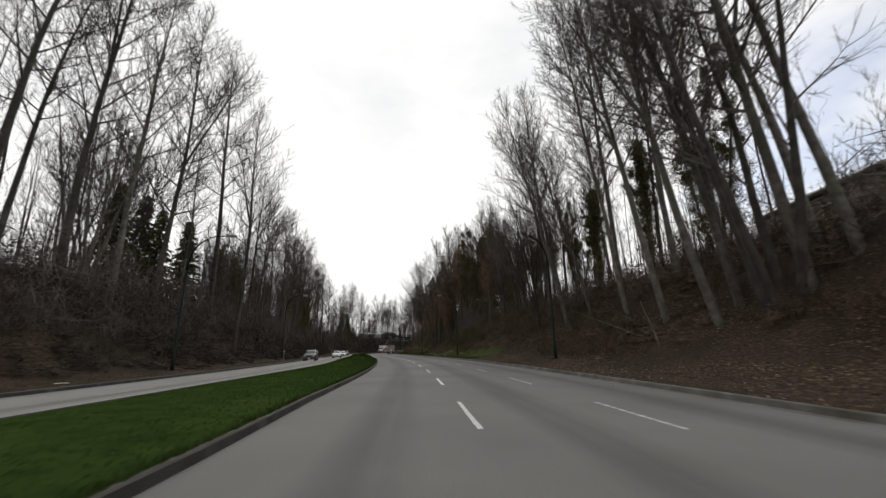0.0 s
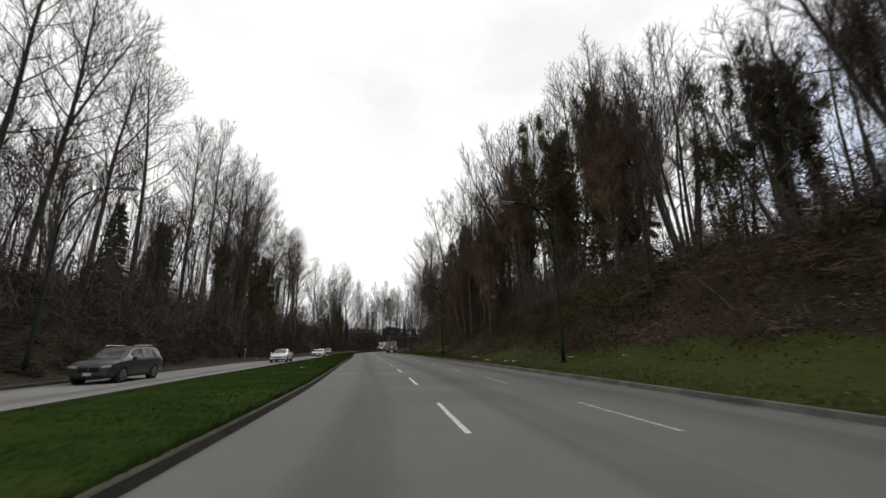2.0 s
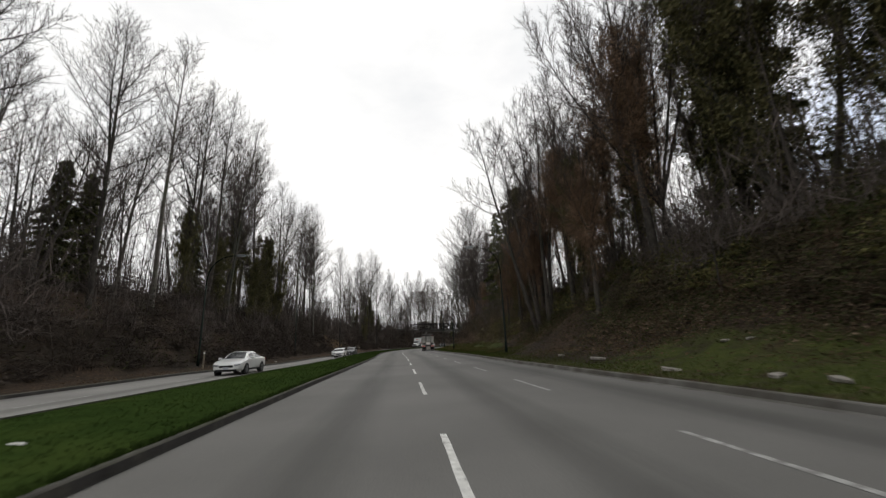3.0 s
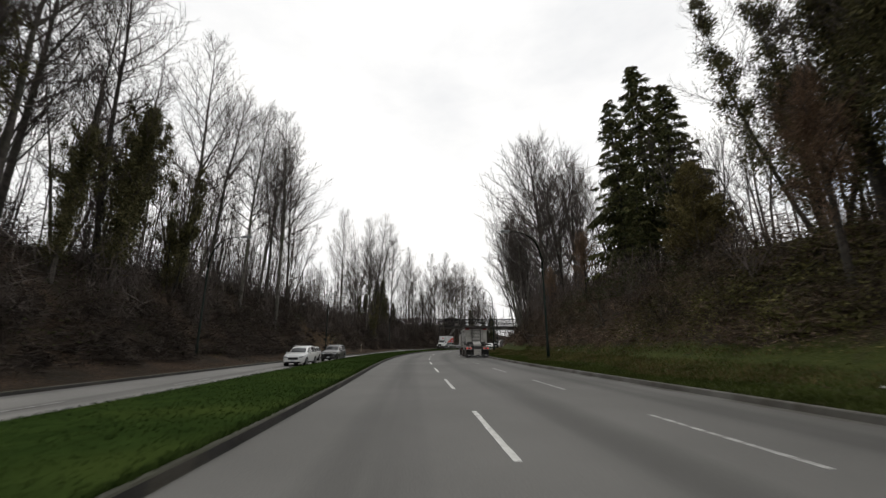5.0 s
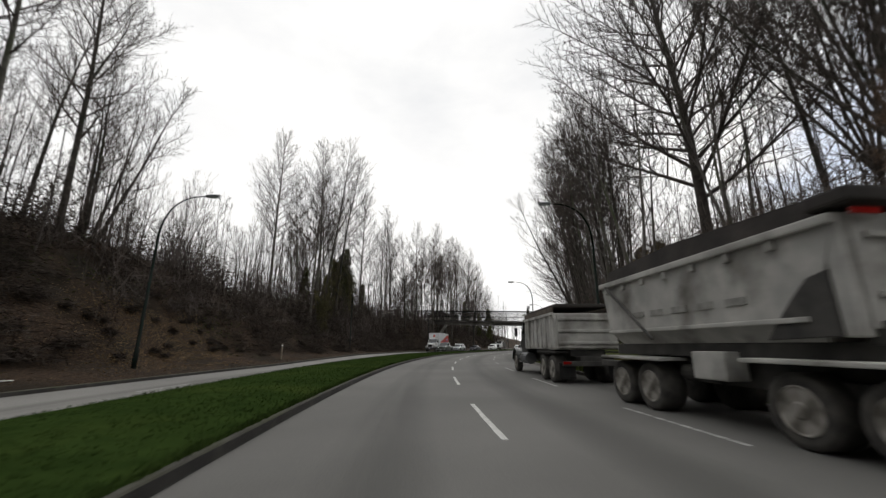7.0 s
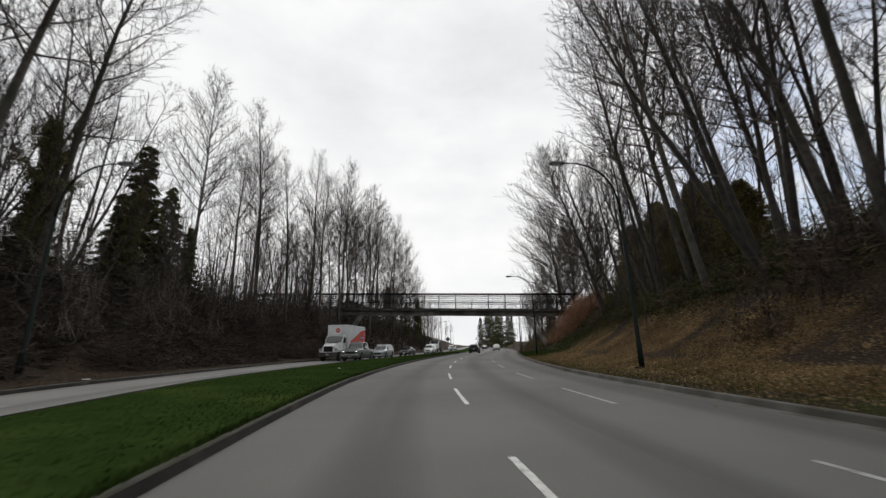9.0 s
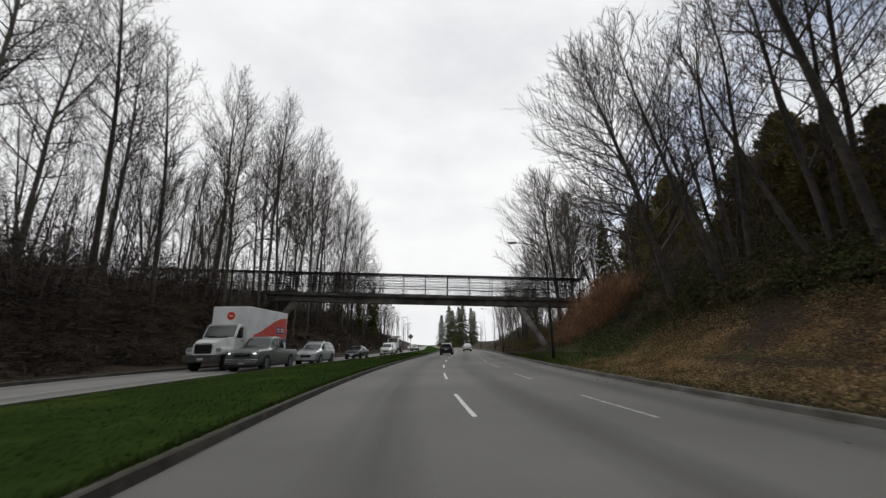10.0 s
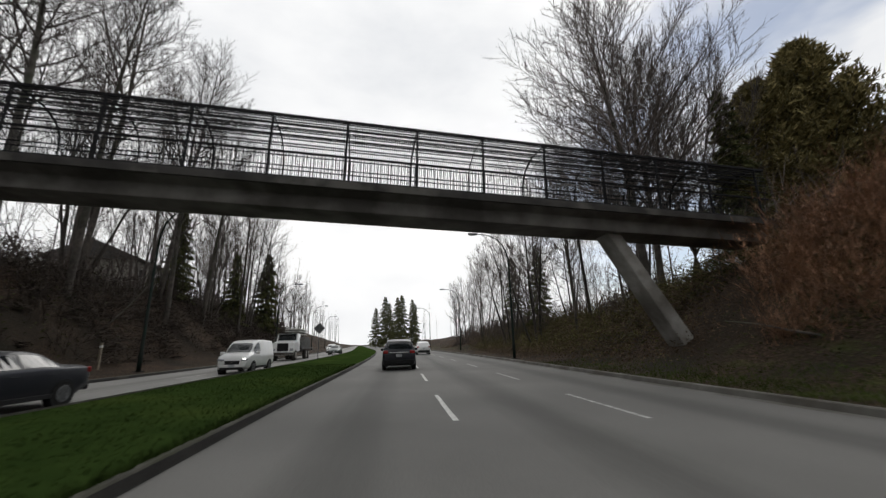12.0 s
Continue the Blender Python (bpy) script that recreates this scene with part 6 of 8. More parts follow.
    for x in np.arange(x0 + 0.1, x1, 0.10):
        for (ya, za), (yb, zb) in zip(arch[1:], arch[2:]):
            segs.append((Vector((x, ya, za + 1.05)), Vector((x, yb, zb + 1.05)), 0.015, 0.015))
    tagged(part("mesh_wire", segments_mesh("mesh_wire", segs, 3, M_RAIL), M_RAIL, root), kind="stuff")
    return root


BRIDGE_X, BRIDGE_Y, BRIDGE_Z, BRIDGE_TURN, BRIDGE_TILT = -22.2, 251.2, 6.78, -11.1, 1.8
bridge = footbridge()
bridge.matrix_world = pose(BRIDGE_X, BRIDGE_Y, BRIDGE_Z, 0, BRIDGE_TILT, BRIDGE_TURN)


# ---- vehicles: local y runs ahead, x to the right ----
def ring_points(st, W):
    l, top, belt, wf, wr = st
    w = W / 2 * wf
    zb = 0.24 if abs(l) < 2.05 else 0.32
    return [(0, zb), (w * 0.82, zb), (w * 0.96, zb + 0.10), (w, min(0.62, belt)), (w * 0.975, belt), (W / 2 * wr, top - 0.05 if top - belt > 0.1 else top - 0.015), (W / 2 * wr * 0.72, top), (0, top + 0.012)]


def ring_full(st, W):
    """The whole half section, rounder than its key points."""
    h = ring_points(st, W)
    (w4, z4), (w5, z5), (w6, z6) = h[4], h[5], h[6]
    w, z3 = h[3]
    zb = h[0][1]
    out = [(0, zb), (w * 0.80, zb), (w * 0.92, zb + 0.05), (w * 0.975, zb + 0.13), (w * 0.995, zb + (z3 - zb) * 0.7), (w, z3), (w * 0.998, z3 + (z4 - z3) * 0.45), (w * 0.988, z3 + (z4 - z3) * 0.85), (w4, z4)]
    out += [(w4 + (w5 - w4) * f, z4 + (z5 - z4) * f) for f in (0.12, 0.55, 0.93)]
    out += [(w5 * 0.985, z5 + (z6 - z5) * 0.25), (w5 * 0.93, z5 + (z6 - z5) * 0.62), (w5 * 0.84, z5 + (z6 - z5) * 0.88), (w6, z6), (w6 * 0.5, z6 + 0.01), (0, h[7][1])]
    return out


def lerp_station(stations, l):
    """A smooth curve through the stations, without overshoot."""
    L = [st[0] for st in stations]
    if l <= L[0]:
        return stations[0]
    if l >= L[-1]:
        return stations[-1]
    i = max(k for k in range(len(L) - 1) if L[k] <= l)
    hh = L[i + 1] - L[i]
    f = (l - L[i]) / hh
    out = [l]
    for c in range(1, 5):
        v = [st[c] for st in stations]
        d = [(v[k + 1] - v[k]) / (L[k + 1] - L[k]) for k in range(len(L) - 1)]

        def slope(k):
            if k == 0 or k == len(L) - 1 or d[k - 1] * d[k] <= 0:
                return 0.0
            return 2 * d[k - 1] * d[k] / (d[k - 1] + d[k])
        a, b = slope(i), slope(i + 1)
        out.append(v[i] * (2 * f**3 - 3 * f**2 + 1) + hh * a * (f**3 - 2 * f**2 + f) + v[i + 1] * (3 * f**2 - 2 * f**3) + hh * b * (f**3 - f**2))
    return tuple(out)


def car_loft(stations, W):
    bm = bmesh.new()
    rings = []
    L = [st[0] for st in stations]
    cuts = sorted(set(round(a + (b - a) * k / n, 4) for a, b in zip(L, L[1:]) for n in [max(2, int((b - a) / 0.09))] for k in range(n)) | {L[-1]})
    for l in cuts:
        h = ring_full(lerp_station(stations, l), W)
        full = h + [(-x, z) for x, z in h[-2:0:-1]]
        rings.append([bm.verts.new((x, l, z)) for x, z in full])
    n = len(rings[0])
    for a, b in zip(rings, rings[1:]):
        for k in range(n):
            bm.faces.new((a[k], a[(k + 1) % n], b[(k + 1) % n], b[k]))
    bm.faces.new(rings[0])
    bm.faces.new(rings[-1][::-1])
    return bm


def side_glass(stations, W, l0, l1, side, t0=0.14, t1=0.9):
    bm = bmesh.new()
    rows = []
    for l in np.linspace(l0, l1, 6):
        h = ring_points(lerp_station(stations, float(l)), W)
        (xa, za), (xb, zb) = h[4], h[5]
        rows.append([bm.verts.new((side * (xa + (xb - xa) * t + 0.012), float(l), za + (zb - za) * t)) for t in (t0, t1)])
    for a, b in zip(rows, rows[1:]):
        bm.faces.new((a[0], a[1], b[1], b[0]) if side > 0 else (a[0], b[0], b[1], a[1]))
    return bm


def screen_glass(stations, W, l0, l1, lift=0.014):
    """Glass over the sloping top between two stations."""
    bm = bmesh.new()
    rows = []
    for l in np.linspace(l0, l1, 5):
        st = lerp_station(stations, float(l))
        h = ring_points(st, W)
        w5, z5, w6, z6, z7 = h[5][0] * 0.93, h[5][1], h[6][0], h[6][1], h[7][1]
        d = lift if l1 > 0 else -lift
        rows.append([bm.verts.new((x, float(l) + d, z + lift)) for x, z in ((-w5, z5 + 0.004), (-w6, z6), (0, z7), (w6, z6), (w5, z5 + 0.004))])
    for a, b in zip(rows, rows[1:]):
        for k in range(4):
            bm.faces.new((a[k], a[k + 1], b[k + 1], b[k]))
    return bm


def wheel(root, x, y, r, width, rim_mat=None, tyre_mat=None, spokes=5):
    side = 1 if x > 0 else -1
    w = new("wheel")
    w.parent = root
    w.matrix_basis = pose(x, y, r)
    bm = bmesh.new()
    disc_stack(bm, [-side * width, -side * width * 0.9, -side * 0.03, 0.0, 0.0], [r * 0.9, r, r, r * 0.95, r * 0.68], 24)
    part("tyre", bm, tyre_mat or M_RUBBER, w, smooth=False)
    bm = bmesh.new()
    disc_stack(bm, [side * 0.004, side * 0.012, side * 0.012, side * 0.002], [r * 0.68, r * 0.66, r * 0.58, r * 0.56], 24)
    for k in range(spokes):
        a = 2 * math.pi * k / spokes
        box(bm, side * 0.012, math.sin(a) * r * 0.33, math.cos(a) * r * 0.33, 0.02, r * 0.16, r * 0.56, rot=None)
        disc_stack(bm, [side * 0.004, side * 0.03, side * 0.03], [r * 0.16, r * 0.14, r * 0.01], 12)
    part("rim", bm, rim_mat or M_RIM, w)
    return w


def truck_wheel(root, x, y, r, width):
    """A heavy wheel: rounded dusty tyre, dished steel disc with hand holes, hub and bolts."""
    side = 1 if x > 0 else -1
    w = new("wheel")
    w.parent = root
    w.matrix_basis = pose(x, y, r)
    part("tyre", disc_stack(bmesh.new(), [-side * v for v in (width, width * 0.96, width * 0.85, 0.07, 0.02, 0.0, 0.03)], [r * 0.86, r * 0.95, r, r, r * 0.95, r * 0.82, r * 0.62], 28), M_RUBBER_DUSTY, w, smooth=True)
    rim = part("rim", disc_stack(bmesh.new(), [-side * v for v in (0.02, 0.0, 0.015, 0.09, 0.11, 0.11)], [r * 0.66, r * 0.63, r * 0.58, r * 0.52, r * 0.4, r * 0.02], 28), M_RIM_STEEL, w, "dusty grey steel rim")
    part("hub", disc_stack(bmesh.new(), [-side * v for v in (0.12, 0.02, 0.0, 0.0)], [r * 0.26, r * 0.24, r * 0.19, r * 0.01], 16), M_RIM_STEEL, w)
    for k in range(5):
        a = 2 * math.pi * k / 5 + 0.3
        bm = disc_stack(bmesh.new(), [-side * 0.12, -side * 0.104], [r * 0.075, r * 0.075], 10)
        bmesh.ops.translate(bm, vec=(0, math.sin(a) * r * 0.4, math.cos(a) * r * 0.4), verts=bm.verts)
        part("hand_hole", bm, M_TRIM, rim)
    return w


SUV_ST = [(-2.30, 0.62, 0.60, 0.86, 0.80), (-2.27, 0.98, 0.94, 0.93, 0.84), (-2.20, 1.10, 1.04, 0.95, 0.84), (-1.93, 1.55, 1.06, 0.98, 0.74), (-1.5, 1.64, 1.06, 1.0, 0.72), (-0.5, 1.68, 1.04, 1.0, 0.73),
          (0.25, 1.62, 1.02, 1.0, 0.72), (0.55, 1.50, 1.01, 1.0, 0.74), (1.22, 1.10, 1.01, 0.99, 0.82), (1.80, 1.02, 0.96, 0.97, 0.82), (2.10, 0.92, 0.88, 0.93, 0.80), (2.24, 0.78, 0.75, 0.85, 0.72), (2.30, 0.56, 0.54, 0.72, 0.60)]
SEDAN_ST = [(-2.35, 0.60, 0.58, 0.84, 0.78), (-2.32, 0.92, 0.88, 0.90, 0.80), (-2.2, 1.02, 0.96, 0.94, 0.80), (-1.55, 1.08, 0.98, 0.98, 0.78), (-0.75, 1.40, 0.98, 1.0, 0.66), (-0.2, 1.45, 0.96, 1.0, 0.66),
            (0.35, 1.40, 0.95, 1.0, 0.66), (1.25, 0.98, 0.93, 0.99, 0.78), (1.9, 0.86, 0.82, 0.97, 0.78), (2.17, 0.78, 0.74, 0.91, 0.74), (2.30, 0.64, 0.61, 0.82, 0.66), (2.35, 0.50, 0.48, 0.70, 0.58)]
VAN_ST = [(-2.2, 0.7, 0.68, 0.9, 0.84), (-2.18, 1.72, 1.06, 0.95, 0.80), (-2.05, 1.80, 1.06, 0.98, 0.80), (-0.5, 1.86, 1.06, 1.0, 0.80), (0.5, 1.80, 1.05, 1.0, 0.78), (0.85, 1.66, 1.04, 1.0, 0.78),
          (1.55, 1.12, 1.02, 0.99, 0.80), (1.95, 0.98, 0.92, 0.95, 0.78), (2.13, 0.80, 0.76, 0.88, 0.72), (2.2, 0.58, 0.56, 0.82, 0.66)]
PICK_ST = [(-2.85, 0.62, 0.60, 0.92, 0.86), (-2.83, 1.08, 1.04, 0.97, 0.92), (-0.75, 1.10, 1.06, 1.0, 0.94), (-0.70, 1.74, 1.10, 1.0, 0.74), (-0.3, 1.80, 1.10, 1.0, 0.74), (0.55, 1.78, 1.10, 1.0, 0.74), (0.8, 1.70, 1.10, 1.0, 0.75),
           (1.35, 1.20, 1.10, 0.99, 0.84), (2.5, 1.12, 1.06, 0.98, 0.86), (2.78, 1.04, 1.00, 0.95, 0.84), (2.85, 0.62, 0.60, 0.9, 0.8)]


def car(name, label, stations, W, paint, wheel_r, wheel_y, side_span, front_span, rear_span=None, pillar=None, rails=False, tail=True, head_on=False, length_scale=1.0, roof_scale=1.0, grille_mat=None, category="car"):
    st = [(l * length_scale, 0.3 + (t - 0.3) * roof_scale, 0.3 + (b - 0.3) * (1 + (roof_scale - 1) * 0.6), wf, wr) for l, t, b, wf, wr in stations]
    front, rear = st[-1][0], st[0][0]
    root = tagged(new(name), label, category, kind="thing")
    part("body", car_loft(st, W), paint, root, smooth=True)
    for sd in (-1, 1):
        a, b = side_span[0] * length_scale, side_span[1] * length_scale
        cuts = [a] + [p * length_scale for p in (pillar or [])] + [b]
        for c, d in zip(cuts, cuts[1:]):
            part("side_window", side_glass(st, W, c + 0.04, d - 0.04, sd), M_GLASS, root)
        h = ring_points(lerp_station(st, b - 0.25), W)
        part("mirror", one_box(sd * (h[4][0] + 0.13), b - 0.15, h[4][1] + 0.08, 0.22, 0.11, 0.15, 0.035), paint, root)
        for c in cuts[:-1]:
            part("door_handle", one_box(sd * (h[4][0] + 0.008), c + 0.22, h[4][1] - 0.12, 0.03, 0.18, 0.035, 0.008), paint, root)
        part("sill", one_box(sd * (W / 2 - 0.02), 0, 0.30, 0.06, wheel_y[0] - wheel_y[1] - 2 * wheel_r - 0.1, 0.12, 0.02), M_TRIM, root)
        for wy in wheel_y:
            bm = bmesh.new()
            disc_stack(bm, [sd * (W / 2 - 0.2), sd * (W / 2 + 0.004), sd * (W / 2 + 0.004)], [wheel_r + 0.055, wheel_r + 0.055, wheel_r + 0.02], 24)
            bmesh.ops.translate(bm, vec=(0, wy * length_scale, wheel_r), verts=bm.verts)
            part("wheel_arch", bm, M_TRIM, root)
            wheel(root, sd * (W / 2 + 0.012), wy * length_scale, wheel_r, 0.22)
        zf = lerp_station(st, front - 0.12)[1]
        hl = one_box(sd * W * 0.345, front - 0.10, zf - 0.10, W * 0.2, 0.22, 0.11, 0.045, rot=Matrix.Rotation(sd * -0.35, 4, "Z") @ Matrix.Rotation(sd * -0.12, 4, "Y"))
        part("headlight", hl, M_LAMP_ON if head_on else M_HEADLIGHT, root)
        if tail:
            zr = lerp_station(st, rear + 0.06)[2]
            part("tail_light", one_box(sd * W * 0.395, rear + 0.09, zr - 0.02, W * 0.15, 0.16, 0.17, 0.04), M_TAIL, root)
        if rails:
            hr = ring_points(lerp_station(st, -0.5), W)
            part("roof_rail", one_tube([(sd * hr[5][0] * 0.97, -1.55, hr[5][1] + 0.06), (sd * hr[5][0] * 0.97, -1.3, hr[5][1] + 0.10), (sd * hr[5][0] * 0.97, 0.1, hr[5][1] + 0.09), (sd * hr[5][0] * 0.97, 0.3, hr[5][1] + 0.04)], 0.02, 6), M_CHROME, root)
    part("windscreen", screen_glass(st, W, front_span[0] * length_scale, front_span[1] * length_scale), M_GLASS, root)
    if rear_span:
        part("rear_window", screen_glass(st, W, rear_span[0] * length_scale, rear_span[1] * length_scale), M_GLASS, root)
    zf = lerp_station(st, front - 0.05)[1]
    gr = part("grille", one_box(0, front - 0.02, zf - 0.12, W * 0.44, 0.08, 0.2, 0.03), grille_mat or M_TRIM, root)
    part("emblem", one_box(0, front + 0.025, zf - 0.10, 0.12, 0.02, 0.05, 0.006), M_CHROME, gr)
    part("bumper", one_box(0, front - 0.05, 0.43, W * 0.80, 0.16, 0.16, 0.06), paint, root)
    part("lower_grille", one_box(0, front - 0.01, 0.31, W * 0.70, 0.08, 0.13, 0.02), M_TRIM, root)
    part("number_plate", one_box(0, front + 0.035, 0.45, 0.32, 0.015, 0.14, 0.004), M_PLATE, root)
    part("rear_bumper", one_box(0, rear + 0.03, 0.45, W * 0.88, 0.18, 0.24, 0.05), M_TRIM if tail else paint, root)
    part("rear_plate", one_box(0, rear - 0.02, 0.80, 0.32, 0.03, 0.15, 0.004), M_PLATE, root)
    return root


lead = car("suv", "dark blue sport utility car with its tail lights off", SUV_ST, 1.86, M_DARKBLUE, 0.35, (1.40, -1.36), (-1.95, 0.95), (0.62, 1.18), (-2.17, -1.95), (-1.25, -0.2), rails=True)
lead.matrix_world = at_su(262.5, 0.45, 0.0)
part("rear_wiper", one_box(0.1, -2.21, 1.2, 0.4, 0.02, 0.02), M_TRIM, lead)
part("tailgate_strip", one_box(0, -2.31, 0.95, 1.05, 0.03, 0.06, 0.01), M_CHROME, lead)

ob = car("sedan", "white four-door sedan driving with clear headlights", SEDAN_ST, 1.84, M_WHITE, 0.33, (1.42, -1.40), (-1.2, 0.95), (0.42, 1.2), (-1.5, -0.8), (-0.15,), tail=True)
ob.matrix_world = at_su(93.8, -10.1, float(opp_level(93.8)), 180)
ob = car("crossover", "dark grey crossover car on the opposing carriageway", SUV_ST, 1.86, M_DARKGREY, 0.36, (1.40, -1.36), (-1.95, 0.95), (0.62, 1.18), (-2.17, -1.95), (-1.25, -0.2), rails=True)
ob.matrix_world = at_su(67.0, -12.7, float(opp_level(67)), 180)
ob = car("suv", "white compact sport utility car with black lower trim", SUV_ST, 1.82, M_WHITE, 0.36, (1.38, -1.34), (-1.95, 0.95), (0.62, 1.18), (-2.17, -1.95), (-1.25, -0.2), rails=True, length_scale=0.96)
ob.matrix_world = at_su(141.0, -10.0, float(opp_level(140)), 180)
ob = car("hatchback", "white rounded hatchback car with dark windows", SUV_ST, 1.79, M_WHITE, 0.34, (1.35, -1.32), (-1.85, 0.95), (0.62, 1.18), (-2.17, -1.95), (-1.1, -0.2), length_scale=0.95, roof_scale=0.93)
ob.matrix_world = at_su(150.2, -12.3, float(opp_level(149)), 180)
ob = car("suv", "black boxy four-wheel-drive car with bull bar", SUV_ST, 1.85, M_BLACKCAR, 0.38, (1.40, -1.38), (-2.0, 0.95), (0.62, 1.18), (-2.17, -1.95), (-1.25, -0.2), rails=True, roof_scale=1.07)
part("bull_bar", one_tube([(-0.6, 2.42, 0.45), (-0.55, 2.44, 0.85), (0.55, 2.44, 0.85), (0.6, 2.42, 0.45)], 0.03, 6), M_CHROME, ob)
ob.matrix_world = at_su(150.9, -9.6, float(opp_level(150)), 180)
ob = car("crossover", "silver crossover car with roof rails", SUV_ST, 1.90, M_SILVER, 0.39, (1.42, -1.38), (-1.95, 0.95), (0.62, 1.18), (-2.17, -1.95), (-1.25, -0.2), rails=True, length_scale=1.03, roof_scale=1.10)
for sd in (-1, 1):
    part("running_lamp", one_box(sd * 0.62, 2.31, 0.84, 0.1, 0.06, 0.05, 0.015), M_LAMP_ON, ob)
ob.matrix_world = at_su(236.3, -9.5, 0.0, 180)
ob = car("sedan", "dark blue four-door sedan on the opposing carriageway", SEDAN_ST, 1.78, M_DARKBLUE, 0.32, (1.42, -1.40), (-1.2, 0.95), (0.42, 1.2), (-1.5, -0.8), (-0.15,), grille_mat=M_CHROME)
ob.matrix_world = at_su(248.7, -9.3, 0.0, 180)
ob = car("van", "white compact delivery van with one headlight lit", VAN_ST, 1.75, M_WHITE, 0.32, (1.42, -1.30), (0.3, 1.3), (0.9, 1.5), (-2.16, -2.08))
part("lit_lamp", one_box(-0.62, 2.19, 0.80, 0.16, 0.06, 0.1, 0.02), M_LAMP_ON, ob)
ob.matrix_world = at_su(263.3, -8.6, 0.0, 180)
ob = car("pickup", "grey-green pickup truck with chrome bumper", PICK_ST, 1.98, M_GREYGREEN, 0.42, (1.85, -1.70), (-0.62, 1.05), (0.85, 1.3), None, (0.15,), roof_scale=1.12, grille_mat=M_TRIM)
for sd in (-1, 1):
    part("lit_lamp", one_box(sd * 0.70, 2.83, 0.99, 0.13, 0.08, 0.07, 0.02), M_LAMP_ON, ob)
part("bed_liner", one_box(0, -1.75, 1.185, 1.6, 1.9, 0.05), M_TRIM, ob)
part("chrome_bumper", one_box(0, 2.88, 0.60, 1.85, 0.14, 0.20, 0.06), M_CHROME, ob)
part("grille_bar", one_box(0, 2.90, 0.97, 1.3, 0.06, 0.05, 0.01), M_CHROME, ob)
part("air_dam", one_box(0, 2.90, 0.34, 1.75, 0.12, 0.14, 0.03), M_TRIM, ob)
ob.matrix_world = at_su(227.6, -9.7, 0.08, 180)
for s, u, turn, lab, mat, st in ((292, 4.0, 0, "white car far ahead on the road", M_WHITE, SUV_ST), (330, 0.3, 0, "dark car far ahead on the road", M_BLACKCAR, SEDAN_ST), (305, -8.9, 180, "grey car far off on the opposing carriageway", M_GREYGREEN, SEDAN_ST),
                                 (322, -11.3, 180, "white car far off on the opposing carriageway", M_WHITE, SUV_ST)):
    ob = car("car", lab, st, 1.82, mat, 0.34, (1.38, -1.36), (-1.5, 0.95), (0.62, 1.18), None, (-0.2,))
    ob.matrix_world = at_su(s, u, 0.0, turn)


